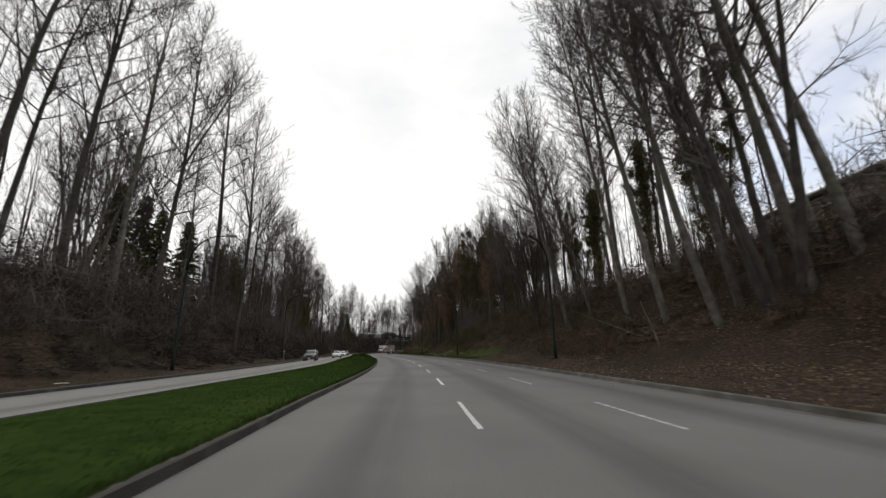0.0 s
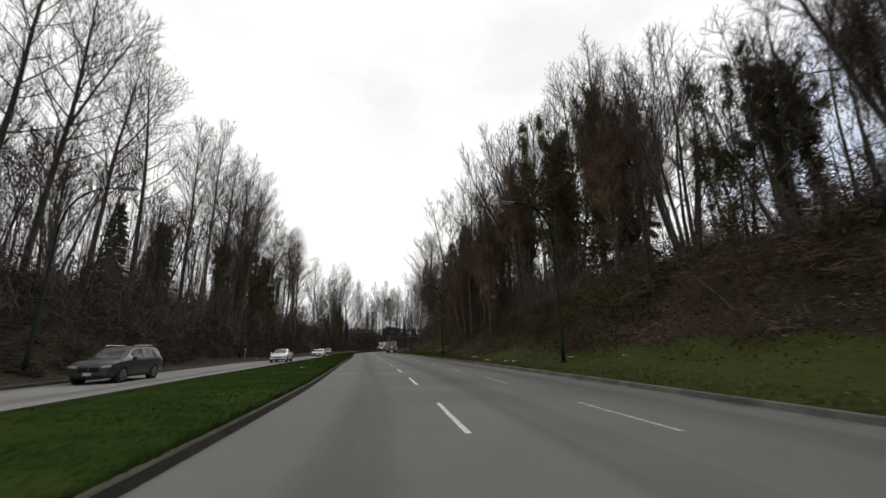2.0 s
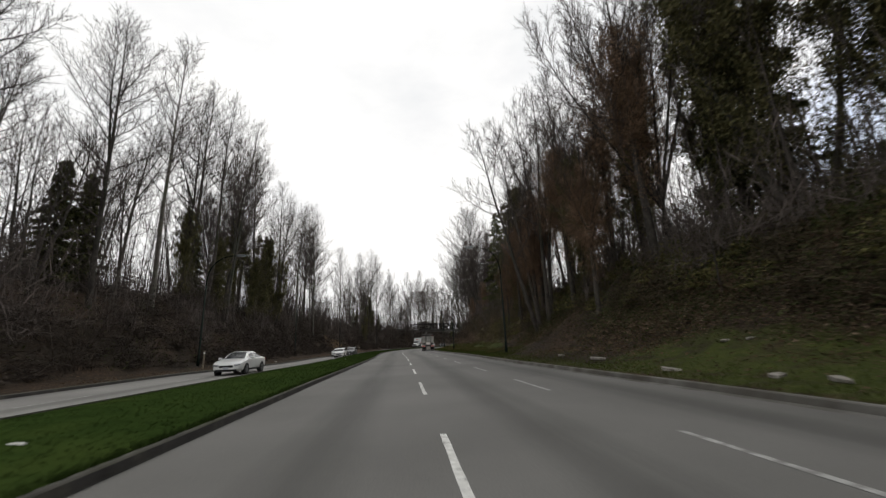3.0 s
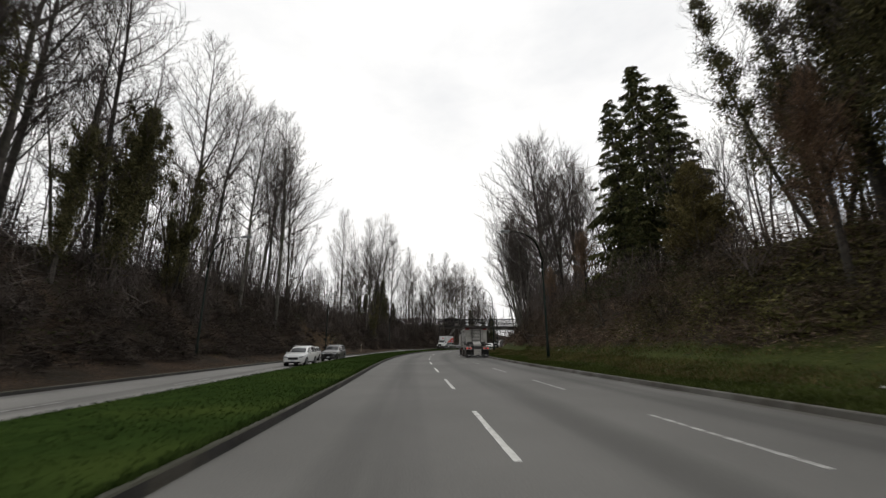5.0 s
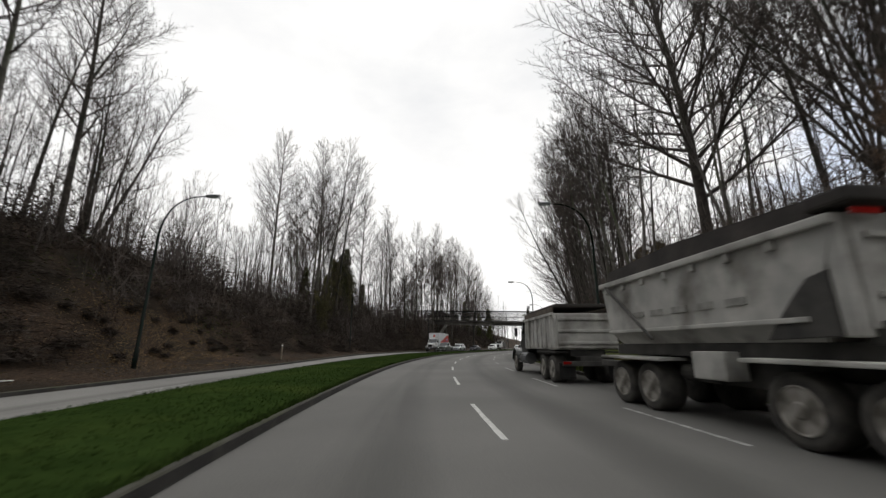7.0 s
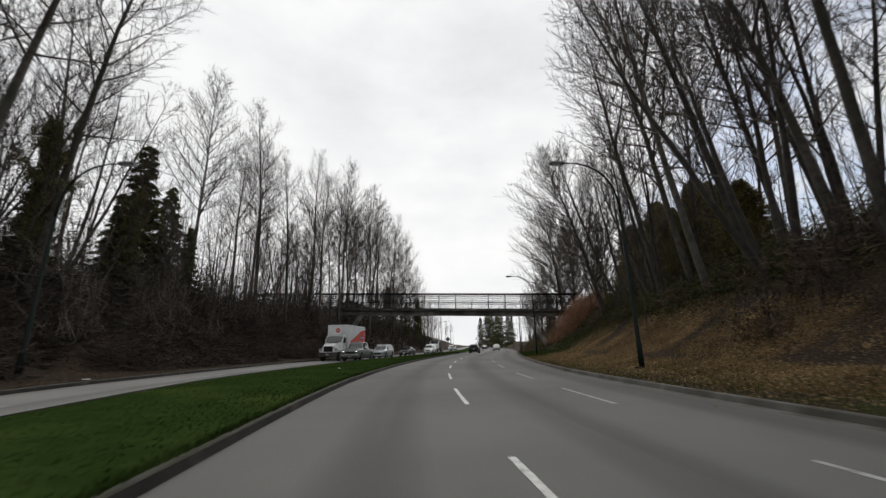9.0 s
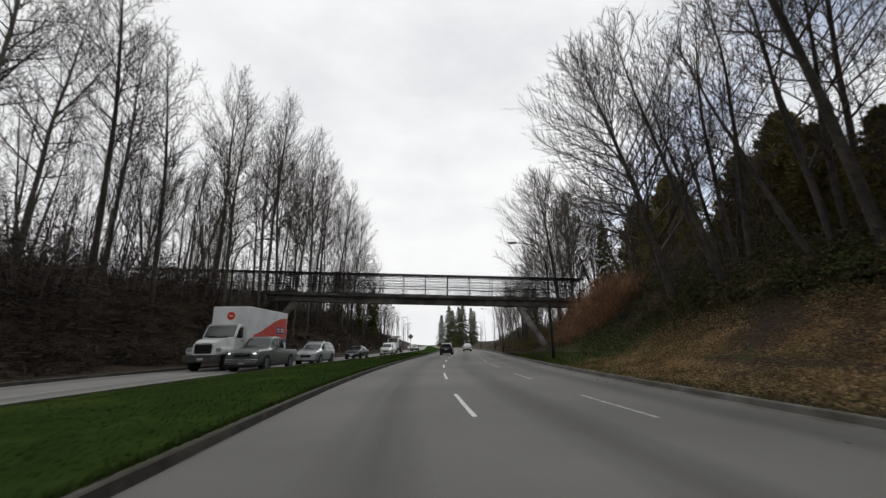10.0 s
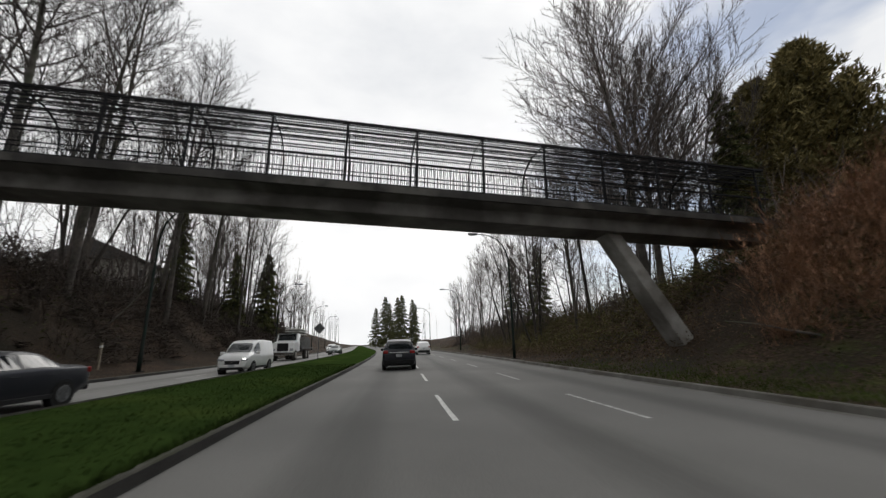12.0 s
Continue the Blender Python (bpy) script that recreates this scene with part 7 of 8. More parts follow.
def box_truck():
    root = tagged(new("box_truck"), "white box delivery truck with red and blue side stripe", "truck", kind="thing")
    part("chassis", one_box(0, -1.2, 0.72, 0.9, 7.6, 0.25, 0.02), M_DUMPDARK, root)
    part("cargo_box", one_box(0, -1.75, 2.52, 2.45, 6.2, 2.9, 0.05), M_BOXWHITE, root)
    part("cab", prism(bmesh.new(), [(1.4, 0.75), (1.4, 2.66), (1.55, 2.76), (1.95, 2.76), (2.08, 2.7), (2.5, 1.96), (2.55, 0.75)], -1.02, 1.02, 0.05), M_WHITE, root)
    part("hood", prism(bmesh.new(), [(2.52, 0.85), (2.52, 1.94), (3.5, 1.78), (3.82, 1.58), (3.94, 0.8), (2.7, 0.75)], -0.68, 0.68, 0.07), M_WHITE, root)
    bm = bmesh.new()
    v = [bm.verts.new(p) for p in ((-0.92, 2.12, 2.66), (0.92, 2.12, 2.66), (0.94, 2.505, 1.99), (-0.94, 2.505, 1.99))]
    bm.faces.new(v)
    part("windscreen", bm, M_GLASS, root)
    for sd in (-1, 1):
        bm = bmesh.new()
        v = [bm.verts.new((sd * 1.026, y, z)) for y, z in ((1.55, 1.9), (1.55, 2.58), (1.98, 2.58), (2.34, 1.92))]
        bm.faces.new(v)
        part("side_window", bm, M_GLASS, root)
        part("mirror", one_box(sd * 1.24, 2.35, 2.2, 0.2, 0.1, 0.46, 0.03), M_TRIM, root)
        part("headlight", one_box(sd * 0.86, 3.78, 1.22, 0.3, 0.16, 0.24, 0.06), M_HEADLIGHT, root)
        part("fender", one_box(sd * 0.87, 3.15, 1.14, 0.44, 1.36, 0.42, 0.16), M_WHITE, root)
        for wy in (3.05, -3.2):
            wheel(root, sd * 1.05, wy, 0.48, 0.28, M_RIM, M_RUBBER)
        # livery: a red wave over a blue one on the side
        for mat, lo, hi, dx in ((M_RED, lambda f: 0.10 + 0.28 * math.sin(f * math.pi * 0.9), lambda f: 0.45 + 1.35 * math.sin(min(1, f * 1.05) * math.pi * 0.5) ** 1.5, 0.006),
                                (M_BLUE, lambda f: -0.12 + 0.30 * math.sin(f * math.pi * 0.95), lambda f: 0.09 + 0.28 * math.sin(f * math.pi * 0.9), 0.006)):
            bm = bmesh.new()
            rows = []
            for f in np.linspace(0, 1, 20):
                y = 0.6 - f * 5.35
                rows.append([bm.verts.new((sd * (1.225 + dx), y, 1.72 + g(float(f)))) for g in (lo, hi)])
            for a, b in zip(rows, rows[1:]):
                bm.faces.new((a[0], a[1], b[1], b[0]))
            part("stripe", bm, mat, root, "red wave stripe" if mat is M_RED else "blue wave stripe")
        part("logo_panel", one_box(sd * 1.236, -3.55, 2.55, 0.012, 1.25, 0.5), M_BLUE, root, "dark blue panel with illegible white bars")
        for z in (2.65, 2.48):
            part("text_bar", one_box(sd * 1.244, -3.2, z, 0.008, 0.4, 0.07), M_BOXWHITE, root)
            part("text_bar", one_box(sd * 1.244, -3.95, z, 0.008, 0.4, 0.07), M_BOXWHITE, root)
        part("logo_disc", disc_stack(bmesh.new(), [sd * 1.242, sd * 1.25], [0.17, 0.17], 20), M_RED, root).matrix_basis = pose(0, -3.58, 2.57)
        part("side_skirt", one_box(sd * 1.1, -0.6, 0.85, 0.08, 3.0, 0.3, 0.02), M_DUMPDARK, root)
    bm = disc_stack(bmesh.new(), [0.0, 0.012], [0.26, 0.26], 24)
    part("front_logo", bm, M_RED, root, "red round logo on the box front").matrix_basis = pose(0, 1.352, 3.35, 0, 0, 90)
    part("front_logo_bar", one_box(0, 1.37, 3.35, 0.24, 0.012, 0.07), M_BOXWHITE, root)
    part("grille", one_box(0, 3.9, 1.26, 1.0, 0.1, 0.52, 0.05), M_TRIM, root)
    part("grille_surround", prism(bmesh.new(), [(3.88, 1.53), (3.96, 1.53), (3.96, 1.57), (3.88, 1.57)], -0.54, 0.54), M_CHROME, root)
    for z in (1.1, 1.22, 1.34, 1.45):
        part("grille_bar", one_box(0, 3.955, z, 0.94, 0.02, 0.014), M_CHROME, root)
    part("hood_vent", one_box(0, 2.62, 1.945, 1.2, 0.14, 0.03, 0.01, rot=Matrix.Rotation(-0.17, 4, "X")), M_TRIM, root)
    part("visor", one_box(0, 2.06, 2.77, 1.8, 0.16, 0.04, 0.015), M_WHITE, root)
    for wx in (-0.42, 0.42):
        part("wiper", one_box(wx, 2.51, 2.04, 0.6, 0.02, 0.025), M_TRIM, root)
    for sd in (-1, 1):
        part("door_seam", one_box(sd * 1.022, 1.98, 1.2, 0.012, 1.0, 0.02), M_TRIM, root)
        part("door_handle", one_box(sd * 1.04, 1.7, 1.75, 0.03, 0.2, 0.05, 0.01), M_TRIM, root)
        part("step", one_box(sd * 1.0, 2.1, 0.55, 0.3, 0.9, 0.08, 0.02), M_TRIM, root)
    part("bumper", one_box(0, 3.98, 0.72, 2.15, 0.22, 0.42, 0.06), M_DUMPDARK, root)
    part("number_plate", one_box(0, 4.098, 0.7, 0.32, 0.012, 0.14), M_PLATE, root)
    part("rear_door", one_box(0, -4.86, 2.5, 2.2, 0.03, 2.6), M_BOXWHITE, root)
    return root


ob = box_truck()
ob.matrix_world = at_su(229.4, -12.4, 0.08, 180)


def dump_trailer():
    root = tagged(new("dump_trailer"), "dusty grey steel dump trailer with black mud flaps", "trailer", kind="thing")
    # tapered hopper with ribs
    bm = bmesh.new()
    lo = [(-0.95, 1.6), (0.95, 1.6), (0.95, 6.9), (-0.95, 6.9)]
    hi = [(-1.22, 1.0), (1.22, 1.0), (1.22, 7.3), (-1.22, 7.3)]
    a = [bm.verts.new((x, y, 1.45)) for x, y in lo]
    m = [bm.verts.new((x, y, 1.75)) for x, y in [(-1.2, 1.5), (1.2, 1.5), (1.2, 7.05), (-1.2, 7.05)]]
    b = [bm.verts.new((x, y, 3.0)) for x, y in hi]
    for r0, r1 in ((a, m), (m, b)):
        for k in range(4):
            bm.faces.new((r0[k], r0[(k + 1) % 4], r1[(k + 1) % 4], r1[k]))
    bm.faces.new(a[::-1])
    bm.faces.new(b)
    part("hopper", bm, M_DUMP, root, "dusty ribbed steel hopper")
    for sd in (-1, 1):
        part("top_rail", one_box(sd * 1.25, 4.15, 3.02, 0.12, 6.35, 0.14, 0.03), M_DUMP, root)
        for y in np.arange(1.9, 7.2, 0.85):
            part("rib", one_box(sd * 1.24, float(y), 2.9, 0.08, 0.14, 0.22, 0.02), M_DUMP, root)
        part("side_ledge", one_box(sd * 1.22, 4.3, 1.75, 0.1, 5.5, 0.08, 0.02), M_DUMP, root)
        part("rear_post", one_box(sd * 1.1, 1.1, 2.3, 0.2, 0.22, 1.6, 0.03), M_DUMP, root)
        part("splash_plate", prism(bmesh.new(), [(1.18, 1.52), (2.25, 1.48), (2.05, 1.72), (1.75, 2.05), (1.5, 2.3), (1.2, 2.38)], min(sd * 1.14, sd * 1.236), max(sd * 1.14, sd * 1.236), 0.01), M_DUMPDARK, root, "plate black with road dirt")
        for k in range(5):
            part("letter_bar", one_box(sd * 1.216, 2.75 + 0.72 * k, 2.12, 0.02, 0.44, 0.13, 0.004), M_WORN_LETTER, root, "worn illegible lettering bar")
        part("side_rail", one_box(sd * 0.86, 4.0, 1.32, 0.12, 6.6, 0.26, 0.02), M_DUMPDARK, root)
        part("air_tank", one_tube([(sd * 0.7, 3.9, 0.85), (sd * 0.7, 4.9, 0.85)], 0.17, 12), M_DUMPDARK, root)
        part("inner_guard", one_box(sd * 0.62, 4.0, 0.95, 0.05, 5.6, 0.55, 0.02), M_DUMPDARK, root)
        part("tarp_arm", one_tube([(sd * 1.32, 6.9, 2.95), (sd * 1.34, 5.0, 1.55)], 0.035, 6), M_DUMPDARK, root)
        part("marker_light", one_box(sd * 1.0, 0.78, 3.05, 0.4, 0.05, 0.09, 0.01), M_TAIL, root)
        part("fender", one_box(sd * 1.05, 1.25, 1.18, 0.72, 2.9, 0.07, 0.02), M_DUMP, root, "flat steel mudguard")
        part("front_fender", one_box(sd * 1.05, 6.1, 1.12, 0.68, 2.6, 0.07, 0.02), M_DUMP, root)
        lights = part("light_box", one_box(sd * 0.92, -0.22, 0.98, 0.62, 0.1, 0.26, 0.02), M_DUMP, root)
        for dx in (-0.2, -0.07, 0.07, 0.2):
            part("brake_light", one_box(sd * 0.92 + dx, -0.28, 0.99, 0.1, 0.03, 0.12, 0.015), M_BRAKE if abs(dx) > 0.1 else M_TAIL, lights)
        for fx in (0.92, 0.32):
            flap = part("mud_flap", one_box(sd * fx, -0.2, 0.46, 0.58, 0.025, 0.76, 0.008), M_RUBBER, root, "black rubber mud flap")
            part("flap_mark", one_box(sd * fx, -0.22, 0.26, 0.3, 0.012, 0.09), M_WORN_LETTER, flap, "worn pale emblem bar")
            for zz, ww, hh in ((0.12, 0.54, 0.022), (0.38, 0.54, 0.022)):
                part("flap_rim", one_box(sd * fx, -0.22, zz, ww, 0.012, hh), M_SIGN, flap)
            for dx in (-0.27, 0.27):
                part("flap_rim", one_box(sd * fx + dx, -0.22, 0.25, 0.022, 0.012, 0.28), M_SIGN, flap)
        for y in (0.75, 2.0, 5.5, 6.7):
            truck_wheel(root, sd * 1.22, y, 0.52, 0.55)
    part("tailgate", one_box(0, 0.98, 2.35, 2.1, 0.12, 1.5, 0.03), M_DUMP, root)
    for z in (1.85, 2.2, 2.55, 2.9):
        part("ladder_rung", one_tube([(-0.42, 0.84, z), (0.42, 0.84, z)], 0.025, 6), M_DUMPDARK, root)
    for sd in (-1, 1):
        part("ladder_rail", one_box(sd * 0.47, 0.86, 2.3, 0.08, 0.08, 1.5, 0.01), M_DUMPDARK, root)
    part("tarp_hood", one_box(0, 1.0, 3.27, 2.55, 0.6, 0.2, 0.04), M_TARP, root)
    part("tarp", prism(bmesh.new(), [(1.2, 3.05), (7.2, 3.05), (7.0, 3.4), (4.2, 3.52), (1.4, 3.4)], -1.15, 1.15, 0.03), M_TARP, root, "black roll-over tarp")
    part("frame", one_box(0, 3.4, 1.08, 0.8, 7.6, 0.3, 0.03), M_DUMPDARK, root)
    part("axle_frame", one_box(0, 1.3, 0.75, 1.7, 2.8, 0.35, 0.03), M_DUMPDARK, root)
    part("chute", prism(bmesh.new(), [(-0.28, 1.4), (0.95, 1.72), (0.95, 1.64), (-0.28, 1.32)], -0.42, 0.42), M_DUMP, root, "sloping steel spill chute")
    part("gate_linkage", one_box(0, 0.98, 1.55, 2.0, 0.3, 0.3, 0.04), M_DUMPDARK, root, "black greasy gate linkage")
    part("gate_bar", one_box(0, 0.88, 2.78, 1.9, 0.05, 0.08, 0.01), M_DUMP, root)
    part("gate_bar", one_box(0, 0.88, 2.02, 1.9, 0.05, 0.08, 0.01), M_DUMP, root)
    panel = part("rear_panel", one_box(0, -0.27, 0.84, 0.8, 0.06, 1.06, 0.02), M_DUMP, root, "dirty perforated steel panel")
    for i in range(4):
        for k in range(5):
            part("panel_hole", one_box(-0.27 + 0.18 * i, -0.305, 0.48 + 0.18 * k, 0.05, 0.012, 0.05, 0.01), M_DUMPDARK, panel)
    part("bumper_bar", one_box(0, -0.25, 0.18, 1.3, 0.06, 0.06, 0.01), M_CHROME, root)
    part("toolbox", one_box(-1.0, 3.6, 1.05, 0.45, 0.8, 0.5, 0.03), M_DUMP, root)
    part("drawbar", one_box(0, 8.4, 0.85, 0.25, 3.2, 0.18, 0.02), M_DUMPDARK, root)
    return root


def dump_truck():
    root = tagged(new("dump_truck"), "dusty grey dump truck with stacked exhaust and black tarp", "truck", kind="thing")
    part("box", prism(bmesh.new(), [(0.0, 1.25), (0.2, 2.65), (5.0, 2.65), (5.2, 1.25)], -1.22, 1.22, 0.03), M_DUMP, root, "dusty steel dump box")
    gate = part("tailgate", one_box(0, -0.02, 1.95, 2.3, 0.1, 1.3, 0.03), M_DUMP, root)
    for z in (1.5, 1.95, 2.4):
        part("tailgate_bar", one_box(0, -0.09, z, 2.3, 0.07, 0.1, 0.02), M_DUMP, gate)
    part("tarp", one_box(0, 2.6, 2.95, 2.2, 4.8, 0.14, 0.04), M_TARP, root)
    part("cab_guard", prism(bmesh.new(), [(4.95, 2.6), (5.05, 3.0), (5.9, 3.0), (5.9, 2.93), (5.15, 2.9), (5.1, 2.6)], -1.15, 1.15, 0.01), M_DUMP, root)
    cab = part("cab", prism(bmesh.new(), [(5.45, 1.0), (5.45, 2.7), (5.6, 2.8), (6.3, 2.8), (6.42, 2.72), (6.88, 2.0), (6.92, 1.0)], -1.02, 1.02, 0.05), M_DARKGREY, root, "dark grey painted cab")
    part("hood", prism(bmesh.new(), [(6.9, 0.95), (6.9, 1.98), (8.2, 1.8), (8.5, 1.66), (8.58, 0.95)], -0.72, 0.72, 0.06), M_DARKGREY, root, "dark grey painted hood")
    bm = bmesh.new()
    bm.faces.new([bm.verts.new(p) for p in ((-0.88, 6.475, 2.66), (0.88, 6.475, 2.66), (0.9, 6.875, 2.04), (-0.9, 6.875, 2.04))])
    part("windscreen", bm, M_GLASS, cab)
    part("sun_visor", one_box(0, 6.52, 2.76, 1.9, 0.26, 0.04, 0.015), M_TRIM, cab)
    grille = part("grille", one_box(0, 8.57, 1.36, 0.95, 0.06, 0.62, 0.03), M_CHROME, root, "chrome radiator grille")
    for k in range(7):
        part("grille_slot", one_box(-0.36 + 0.12 * k, 8.605, 1.36, 0.05, 0.012, 0.52), M_TRIM, grille)
    part("front_bumper", one_box(0, 8.68, 0.68, 2.3, 0.16, 0.34, 0.05), M_CHROME, root)
    part("chassis", one_box(0, 4.0, 0.85, 0.9, 8.6, 0.3, 0.03), M_DUMPDARK, root)
    part("bumper_bar", one_box(0, -0.3, 0.75, 2.2, 0.1, 0.18, 0.02), M_DUMPDARK, root)
    part("sub_frame", one_box(0, 2.6, 1.13, 1.3, 5.0, 0.24, 0.02), M_DUMPDARK, root)
    for k in range(5):
        part("roof_marker", one_box(-0.7 + 0.35 * k, 6.2, 2.83, 0.1, 0.08, 0.05, 0.015), M_AMBER, cab)
    arch = [(math.cos(radians(a)), math.sin(radians(a))) for a in range(8, 173, 20)]
    for sd in (-1, 1):
        near, far = sorted((sd * 0.74, sd * 1.26))
        part("front_fender", prism(bmesh.new(), [(7.7 + 0.74 * c, 0.56 + 0.72 * z) for c, z in arch] + [(7.7 + 0.66 * c, 0.56 + 0.64 * z) for c, z in arch[::-1]], near, far), M_DARKGREY, root)
        part("headlight", one_box(sd * 0.9, 8.38, 1.18, 0.3, 0.14, 0.2, 0.04), M_HEADLIGHT, root)
        bm = bmesh.new()
        bm.faces.new([bm.verts.new((sd * 1.026, y, z)) for y, z in ((5.72, 2.02), (5.72, 2.6), (6.3, 2.6), (6.66, 2.02))])
        part("side_window", bm, M_GLASS, cab)
        door = part("door", one_box(sd * 1.022, 6.2, 1.5, 0.02, 1.1, 0.95, 0.008), M_DARKGREY, cab)
        part("door_handle", one_box(sd * 1.045, 5.8, 1.85, 0.03, 0.16, 0.05, 0.01), M_CHROME, door)
        part("fuel_tank", one_tube([(sd * 0.92, 5.3, 0.78), (sd * 0.92, 6.6, 0.78)], 0.29, 16), M_RIM, root, "polished metal fuel tank")
        for z in (0.6, 0.95):
            part("step", one_box(sd * 1.2, 6.2, z, 0.16, 0.55, 0.05, 0.01), M_CHROME, root)
        part("top_rail", one_box(sd * 1.23, 2.6, 2.62, 0.1, 4.8, 0.12, 0.02), M_DUMP, root)
        part("side_board", one_box(sd * 1.2, 2.6, 2.78, 0.05, 4.75, 0.22, 0.01), M_BOARD, root, "weathered timber side board")
        for k in range(7):
            part("box_rib", one_box(sd * 1.245, 0.5 + 0.7 * k, 1.95, 0.07, 0.12, 1.25, 0.02), M_DUMP, root)
        part("rear_mudguard", one_box(sd * 1.0, 1.45, 1.16, 0.5, 2.7, 0.05, 0.01), M_DUMPDARK, root)
        part("exhaust_stack", one_tube([(sd * 0.95, 5.3, 1.2), (sd * 0.95, 5.3, 3.2), (sd * 0.95, 5.15, 3.38)], 0.075, 10), M_CHROME, root)
        part("mirror_arm", one_tube([(sd * 1.02, 6.7, 2.4), (sd * 1.3, 6.8, 2.4), (sd * 1.3, 6.8, 1.85)], 0.015, 6), M_CHROME, root)
        part("mirror", one_box(sd * 1.32, 6.8, 2.12, 0.16, 0.08, 0.46, 0.03), M_TRIM, root)
        part("mud_flap", one_box(sd * 0.92, -0.25, 0.5, 0.6, 0.025, 0.55), M_RUBBER, root)
        part("tail_light", one_box(sd * 0.95, -0.37, 0.78, 0.3, 0.03, 0.1, 0.01), M_TAIL, root)
        for y in (0.8, 2.1, 7.7):
            truck_wheel(root, sd * 1.2, y, 0.52, 0.5 if y < 5 else 0.3)
    return root


ob = dump_trailer()
ob.matrix_world = at_su(147.9, 6.75, 0.0)
ob = dump_truck()
ob.matrix_world = at_su(159.6, 6.5, 0.0)


def flatbed_truck():
    root = tagged(new("work_truck"), "white heavy work truck with machinery on its back", "truck", kind="thing")
    part("cab", prism(bmesh.new(), [(1.6, 0.9), (1.6, 2.75), (2.7, 2.8), (2.95, 1.95), (4.4, 1.8), (4.6, 0.8)], -1.05, 1.05, 0.07), M_WHITE, root)
    bm = bmesh.new()
    bm.faces.new([bm.verts.new(p) for p in ((-0.9, 2.74, 2.7), (0.9, 2.74, 2.7), (0.92, 2.97, 2.05), (-0.92, 2.97, 2.05))])
    part("windscreen", bm, M_GLASS, root)
    part("grille", one_box(0, 4.58, 1.35, 1.1, 0.08, 0.8, 0.05), M_TRIM, root)
    part("bumper", one_box(0, 4.66, 0.7, 2.3, 0.2, 0.32, 0.05), M_CHROME, root)
    part("chassis", one_box(0, -0.5, 0.9, 0.95, 8.8, 0.3, 0.03), M_DUMPDARK, root)
    part("deck", one_box(0, -1.9, 1.2, 2.4, 6.4, 0.16, 0.02), M_DUMPDARK, root)
    part("machine", prism(bmesh.new(), [(-4.6, 1.28), (-4.6, 2.1), (-3.6, 2.5), (-1.2, 2.5), (-0.4, 2.0), (0.6, 2.0), (0.6, 1.28)], -0.95, 0.95, 0.05), M_DUMPDARK, root, "dark grey machinery")
    for z in (2.75, 3.05, 3.3):
        part("load", one_box(0, -1.2, z, 1.5, 4.6, 0.12, 0.02), M_DUMP, root, "stacked pale load")
    part("sun_visor", one_box(0, 2.86, 2.78, 1.9, 0.3, 0.05, 0.015), M_TRIM, root)
    for sd in (-1, 1):
        part("headlight", one_box(sd * 0.85, 4.55, 1.1, 0.3, 0.14, 0.25, 0.04), M_HEADLIGHT, root)
        part("mirror", one_box(sd * 1.3, 2.9, 2.1, 0.12, 0.1, 0.5, 0.03), M_CHROME, root)
        for y in (3.6, -1.6, -2.9):
            truck_wheel(root, sd * 1.15, y, 0.52, 0.4)
    return root


ob = flatbed_truck()
ob.matrix_world = at_su(285.0, -11.2, 0.0, 180)


# ---- houses at the top of the banks ----
def house(w, d, h, rise, label):
    root = tagged(new("house"), label, "house", kind="thing")
    part("wall", one_box(0, 0, h / 2 - 1, w, d, h + 2, 0.03), M_WALL, root)
    part("roof", prism(bmesh.new(), [(-d / 2 - 0.6, h - 0.1), (0, h + rise), (d / 2 + 0.6, h - 0.1), (d / 2 + 0.55, h - 0.3), (-d / 2 - 0.55, h - 0.3)], -w / 2 - 0.6, w / 2 + 0.6), M_ROOF, root, "dark shingled gable roof")
    for k in range(3):
        for sd in (-1, 1):
            win = part("window", one_box(-w / 3 + k * w / 3, sd * (d / 2 + 0.02), h * 0.6, 1.3, 0.08, 1.2, 0.02), M_LITTER, root, "white framed window")
            part("pane", one_box(-w / 3 + k * w / 3, sd * (d / 2 + 0.065), h * 0.6, 1.1, 0.02, 1.0), M_GLASS, win)
    return root


for s, u, turn, z, lab in ((24, 37, 80, None, "house with dark roof above the bank behind trees"), (296, -37, 95, None, "house with long dark roof behind bare trees")):
    h = house(13, 9, 4.2, 2.2, lab)
    h.matrix_world = at_su(s, u, float(bank_height(s, u)), turn)


# ---- small things ----
def blob(name, mat, sx, sy, sz, seed, label, category):
    bm = bmesh.new()
    bmesh.ops.create_icosphere(bm, subdivisions=2, radius=1.0)
    rn = random.Random(seed)
    off = Vector((rn.uniform(0, 50), 0, 0))
    for v in bm.verts:
        v.co *= 1 + 0.75 * noise.noise(v.co * 1.1 + off)
        v.co.z = max(-0.5, min(0.55, v.co.z))
        v.co = Vector((v.co.x * sx, v.co.y * sy, v.co.z * sz))
    return tagged(part(name, bm, mat), label, category, kind="thing")


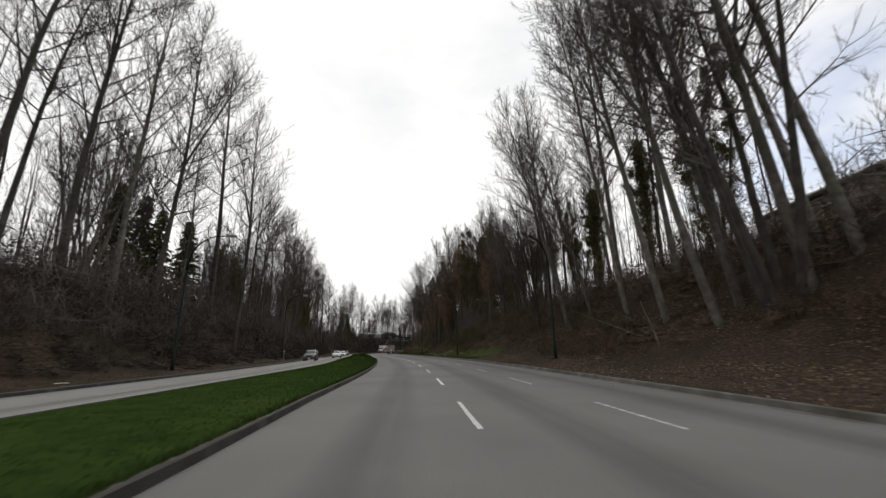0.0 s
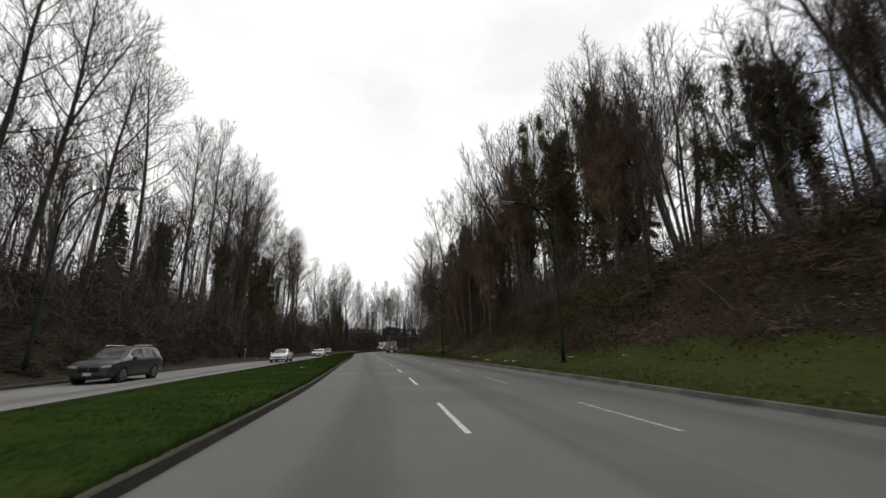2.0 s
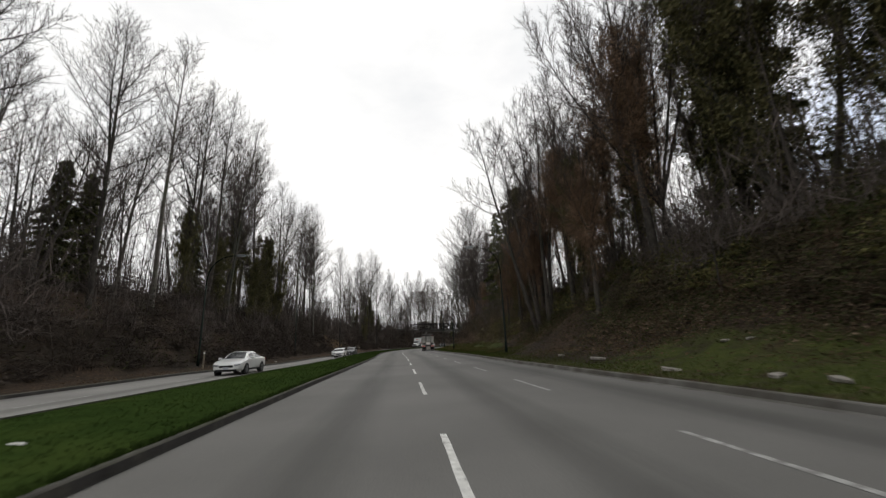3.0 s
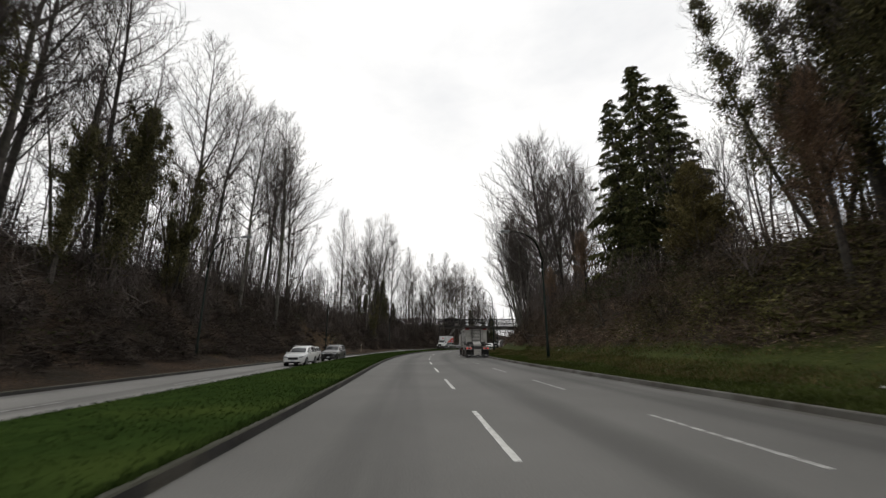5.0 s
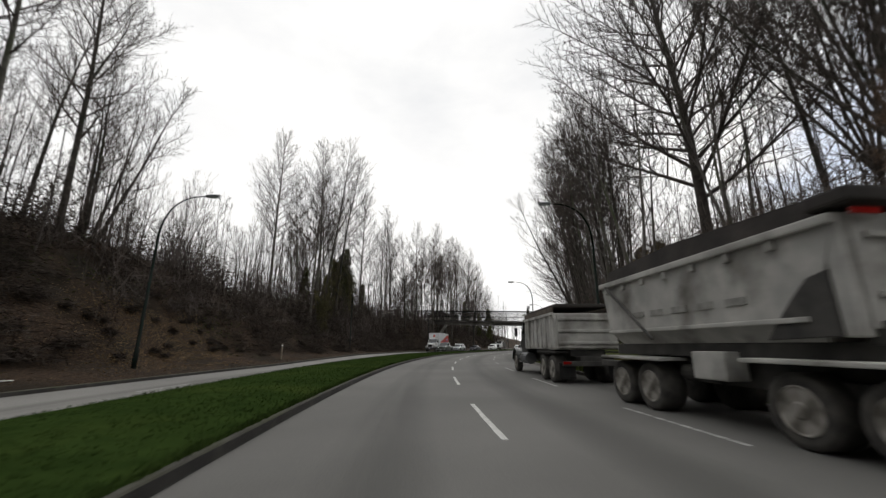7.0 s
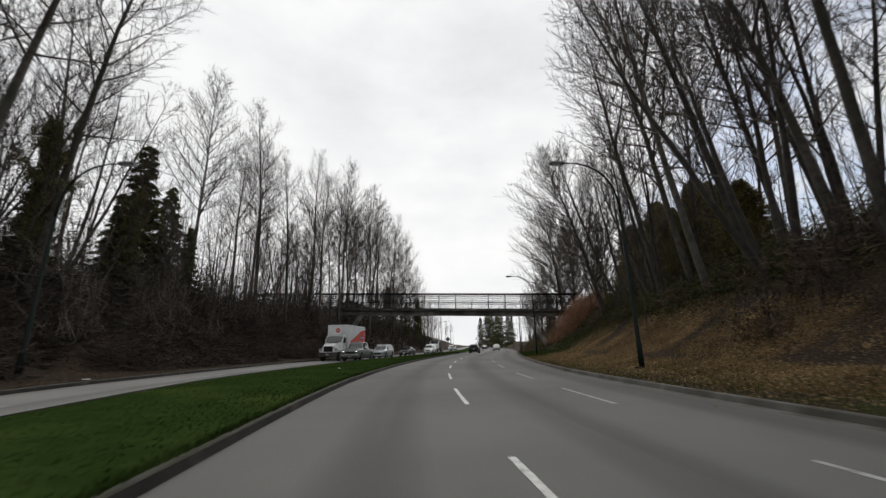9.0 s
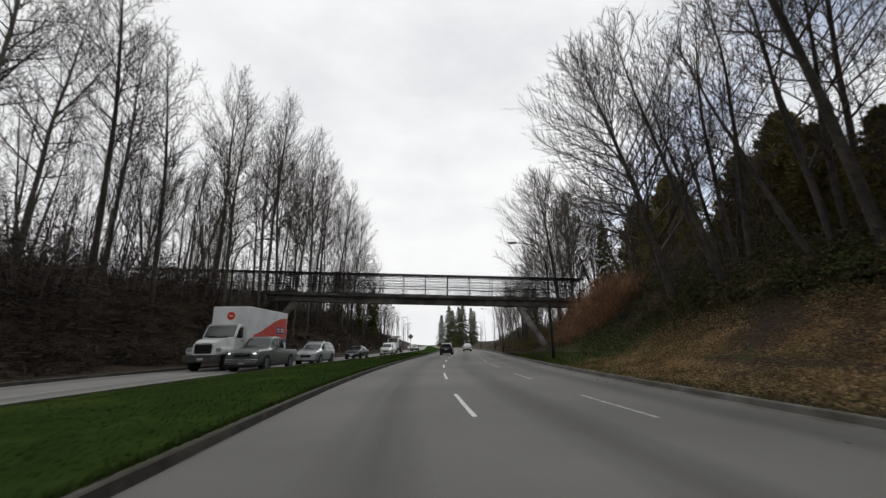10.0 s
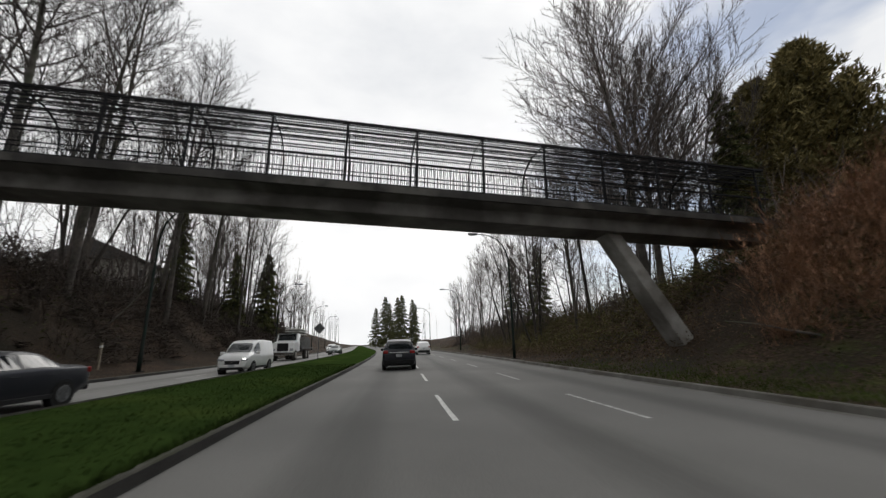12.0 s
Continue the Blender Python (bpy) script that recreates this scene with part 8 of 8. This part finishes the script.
rn = random.Random(9)
for k, (s, u) in enumerate([(72.9, 10.5), (74.3, 10.4), (77.6, 13.2), (78.6, 13.1), (77.7, 9.9), (83.7, 10.6), (88.4, 10.6), (67.4, 12.2), (62.8, 12.9)]):
    bm = bmesh.new()
    corners = rn.randint(5, 7)
    wide, deep = rn.uniform(0.3, 0.6), rn.uniform(0.15, 0.28)
    face = bm.faces.new([bm.verts.new((wide * rn.uniform(0.6, 1.1) * math.cos(6.283 * i / corners), deep * rn.uniform(0.6, 1.1) * math.sin(6.283 * i / corners), -0.05)) for i in range(corners)])
    out = bmesh.ops.extrude_face_region(bm, geom=[face])
    for v in out["geom"]:
        if isinstance(v, bmesh.types.BMVert):
            v.co += Vector((rn.uniform(-0.03, 0.03), rn.uniform(-0.03, 0.03), 0.1 + 0.12 * v.co.x * rn.uniform(0.2, 1.0)))
    bmesh.ops.bevel(bm, geom=list(bm.edges), offset=0.012, segments=1, affect="EDGES")
    bmesh.ops.recalc_face_normals(bm, faces=bm.faces)
    ob = tagged(part("slab", bm, M_STONE), "broken pale stone slab lying on the grass verge", "stone", kind="thing")
    tagged(ob, group="stone slabs on the verge")
    ob.matrix_world = at_su(s, u, float(bank_height(s, u)) + 0.04, rn.uniform(0, 180))
for k, (s, u, z) in enumerate([(8.5, -6.2, 0.19), (70.5, -5.8, 0.2), (71.5, -4.6, 0.25), (108, -4.9, 0.25), (110.5, -5.6, 0.2), (134, -5.5, 0.18), (199, -6.0, 0.19), (208, -5.0, 0.25), (213.5, -5.8, 0.2), (241, -5.2, 0.25),
                               (20, -15.6, 0.35), (106, -15.8, 0.3), (120, -15.4, 0.25), (160, -15.5, 0.1), (203, -15.3, 0.2), (113, 11.0, 0.4), (138, 12.6, 0.5), (205, 10.8, 0.3)]):
    ob = blob("litter", M_LITTER, rn.uniform(0.1, 0.3), rn.uniform(0.06, 0.14), 0.035, 100 + k, "scrap of pale litter lying on the grass", "litter")
    tagged(ob, group="litter beside the road")
    ob.matrix_world = at_su(s, u, z if u > -8 and u < 0 else float(bank_height(s, u)) + 0.03, rn.uniform(0, 180))
# fallen bare branches on the banks
for k, (s, u, ln, tilt, turn) in enumerate([(22, 14.2, 4.5, 62, 60), (20, 13.5, 3.0, 20, -20), (26, 16, 3.5, 55, 100), (58, 15, 4.0, 30, 40), (148, 14.5, 2.6, 84, 50), (134.6, 15.2, 4.2, 56, 150), (135.2, 15.6, 3.6, 48, 120), (134.9, 15.0, 3.0, 66, 170), (249, 14, 3.2, 70, 20), (266, -19, 6.0, 40, -30)]):
    rr = random.Random(k)
    pts, p, d = [], Vector((0, 0, 0)), Vector((0, math.sin(radians(tilt)), math.cos(radians(tilt))))
    for j in range(7):
        pts.append(tuple(p))
        d = (d + Vector((rr.uniform(-0.1, 0.1), rr.uniform(-0.1, 0.1), rr.uniform(-0.1, 0.1)))).normalized()
        p = p + d * ln / 6
    ob = part("fallen_branch", one_tube(pts, list(np.linspace(0.055, 0.015, 7)), 6), M_BARK_PALE, smooth=True)
    tagged(ob, "pale bare branch leaning on the bank", "branch", "fallen branches", "thing")
    ob.matrix_world = at_su(s, u, float(bank_height(s, u)) - 0.02, turn)


# marker posts and a sign beside the opposing carriageway
def marker_post():
    root = tagged(new("marker_post"), "pale wooden marker post beside the kerb", "post", "marker posts", "thing")
    part("post", one_box(0, 0, 0.75, 0.1, 0.1, 1.6, 0.01), M_WOOD, root)
    part("band", one_box(0, 0, 1.35, 0.106, 0.106, 0.14), M_LITTER, root)
    return root


mp = marker_post()
for k, (s, u) in enumerate([(102, -16.3), (62, -15.9), (182, -15.6), (262, -15.9)]):
    m = at_su(s, u, float(bank_height(s, u)) - 0.05)
    if k == 0:
        mp.matrix_world = m
    else:
        copy_thing(mp, m)
sg = tagged(new("road_sign"), "diamond road sign seen from behind on a post", "sign", kind="thing")
part("post", one_tube([(0, 0, -0.2), (0, 0, 2.9)], 0.035, 8), M_SIGN, sg)
part("panel", one_box(0, 0.05, 2.7, 0.75, 0.02, 0.75, 0.01, rot=Matrix.Rotation(radians(45), 4, "Y")), M_SIGN, sg, "grey back of a diamond panel")
sg.matrix_world = at_su(276, -6.9, 0.3)
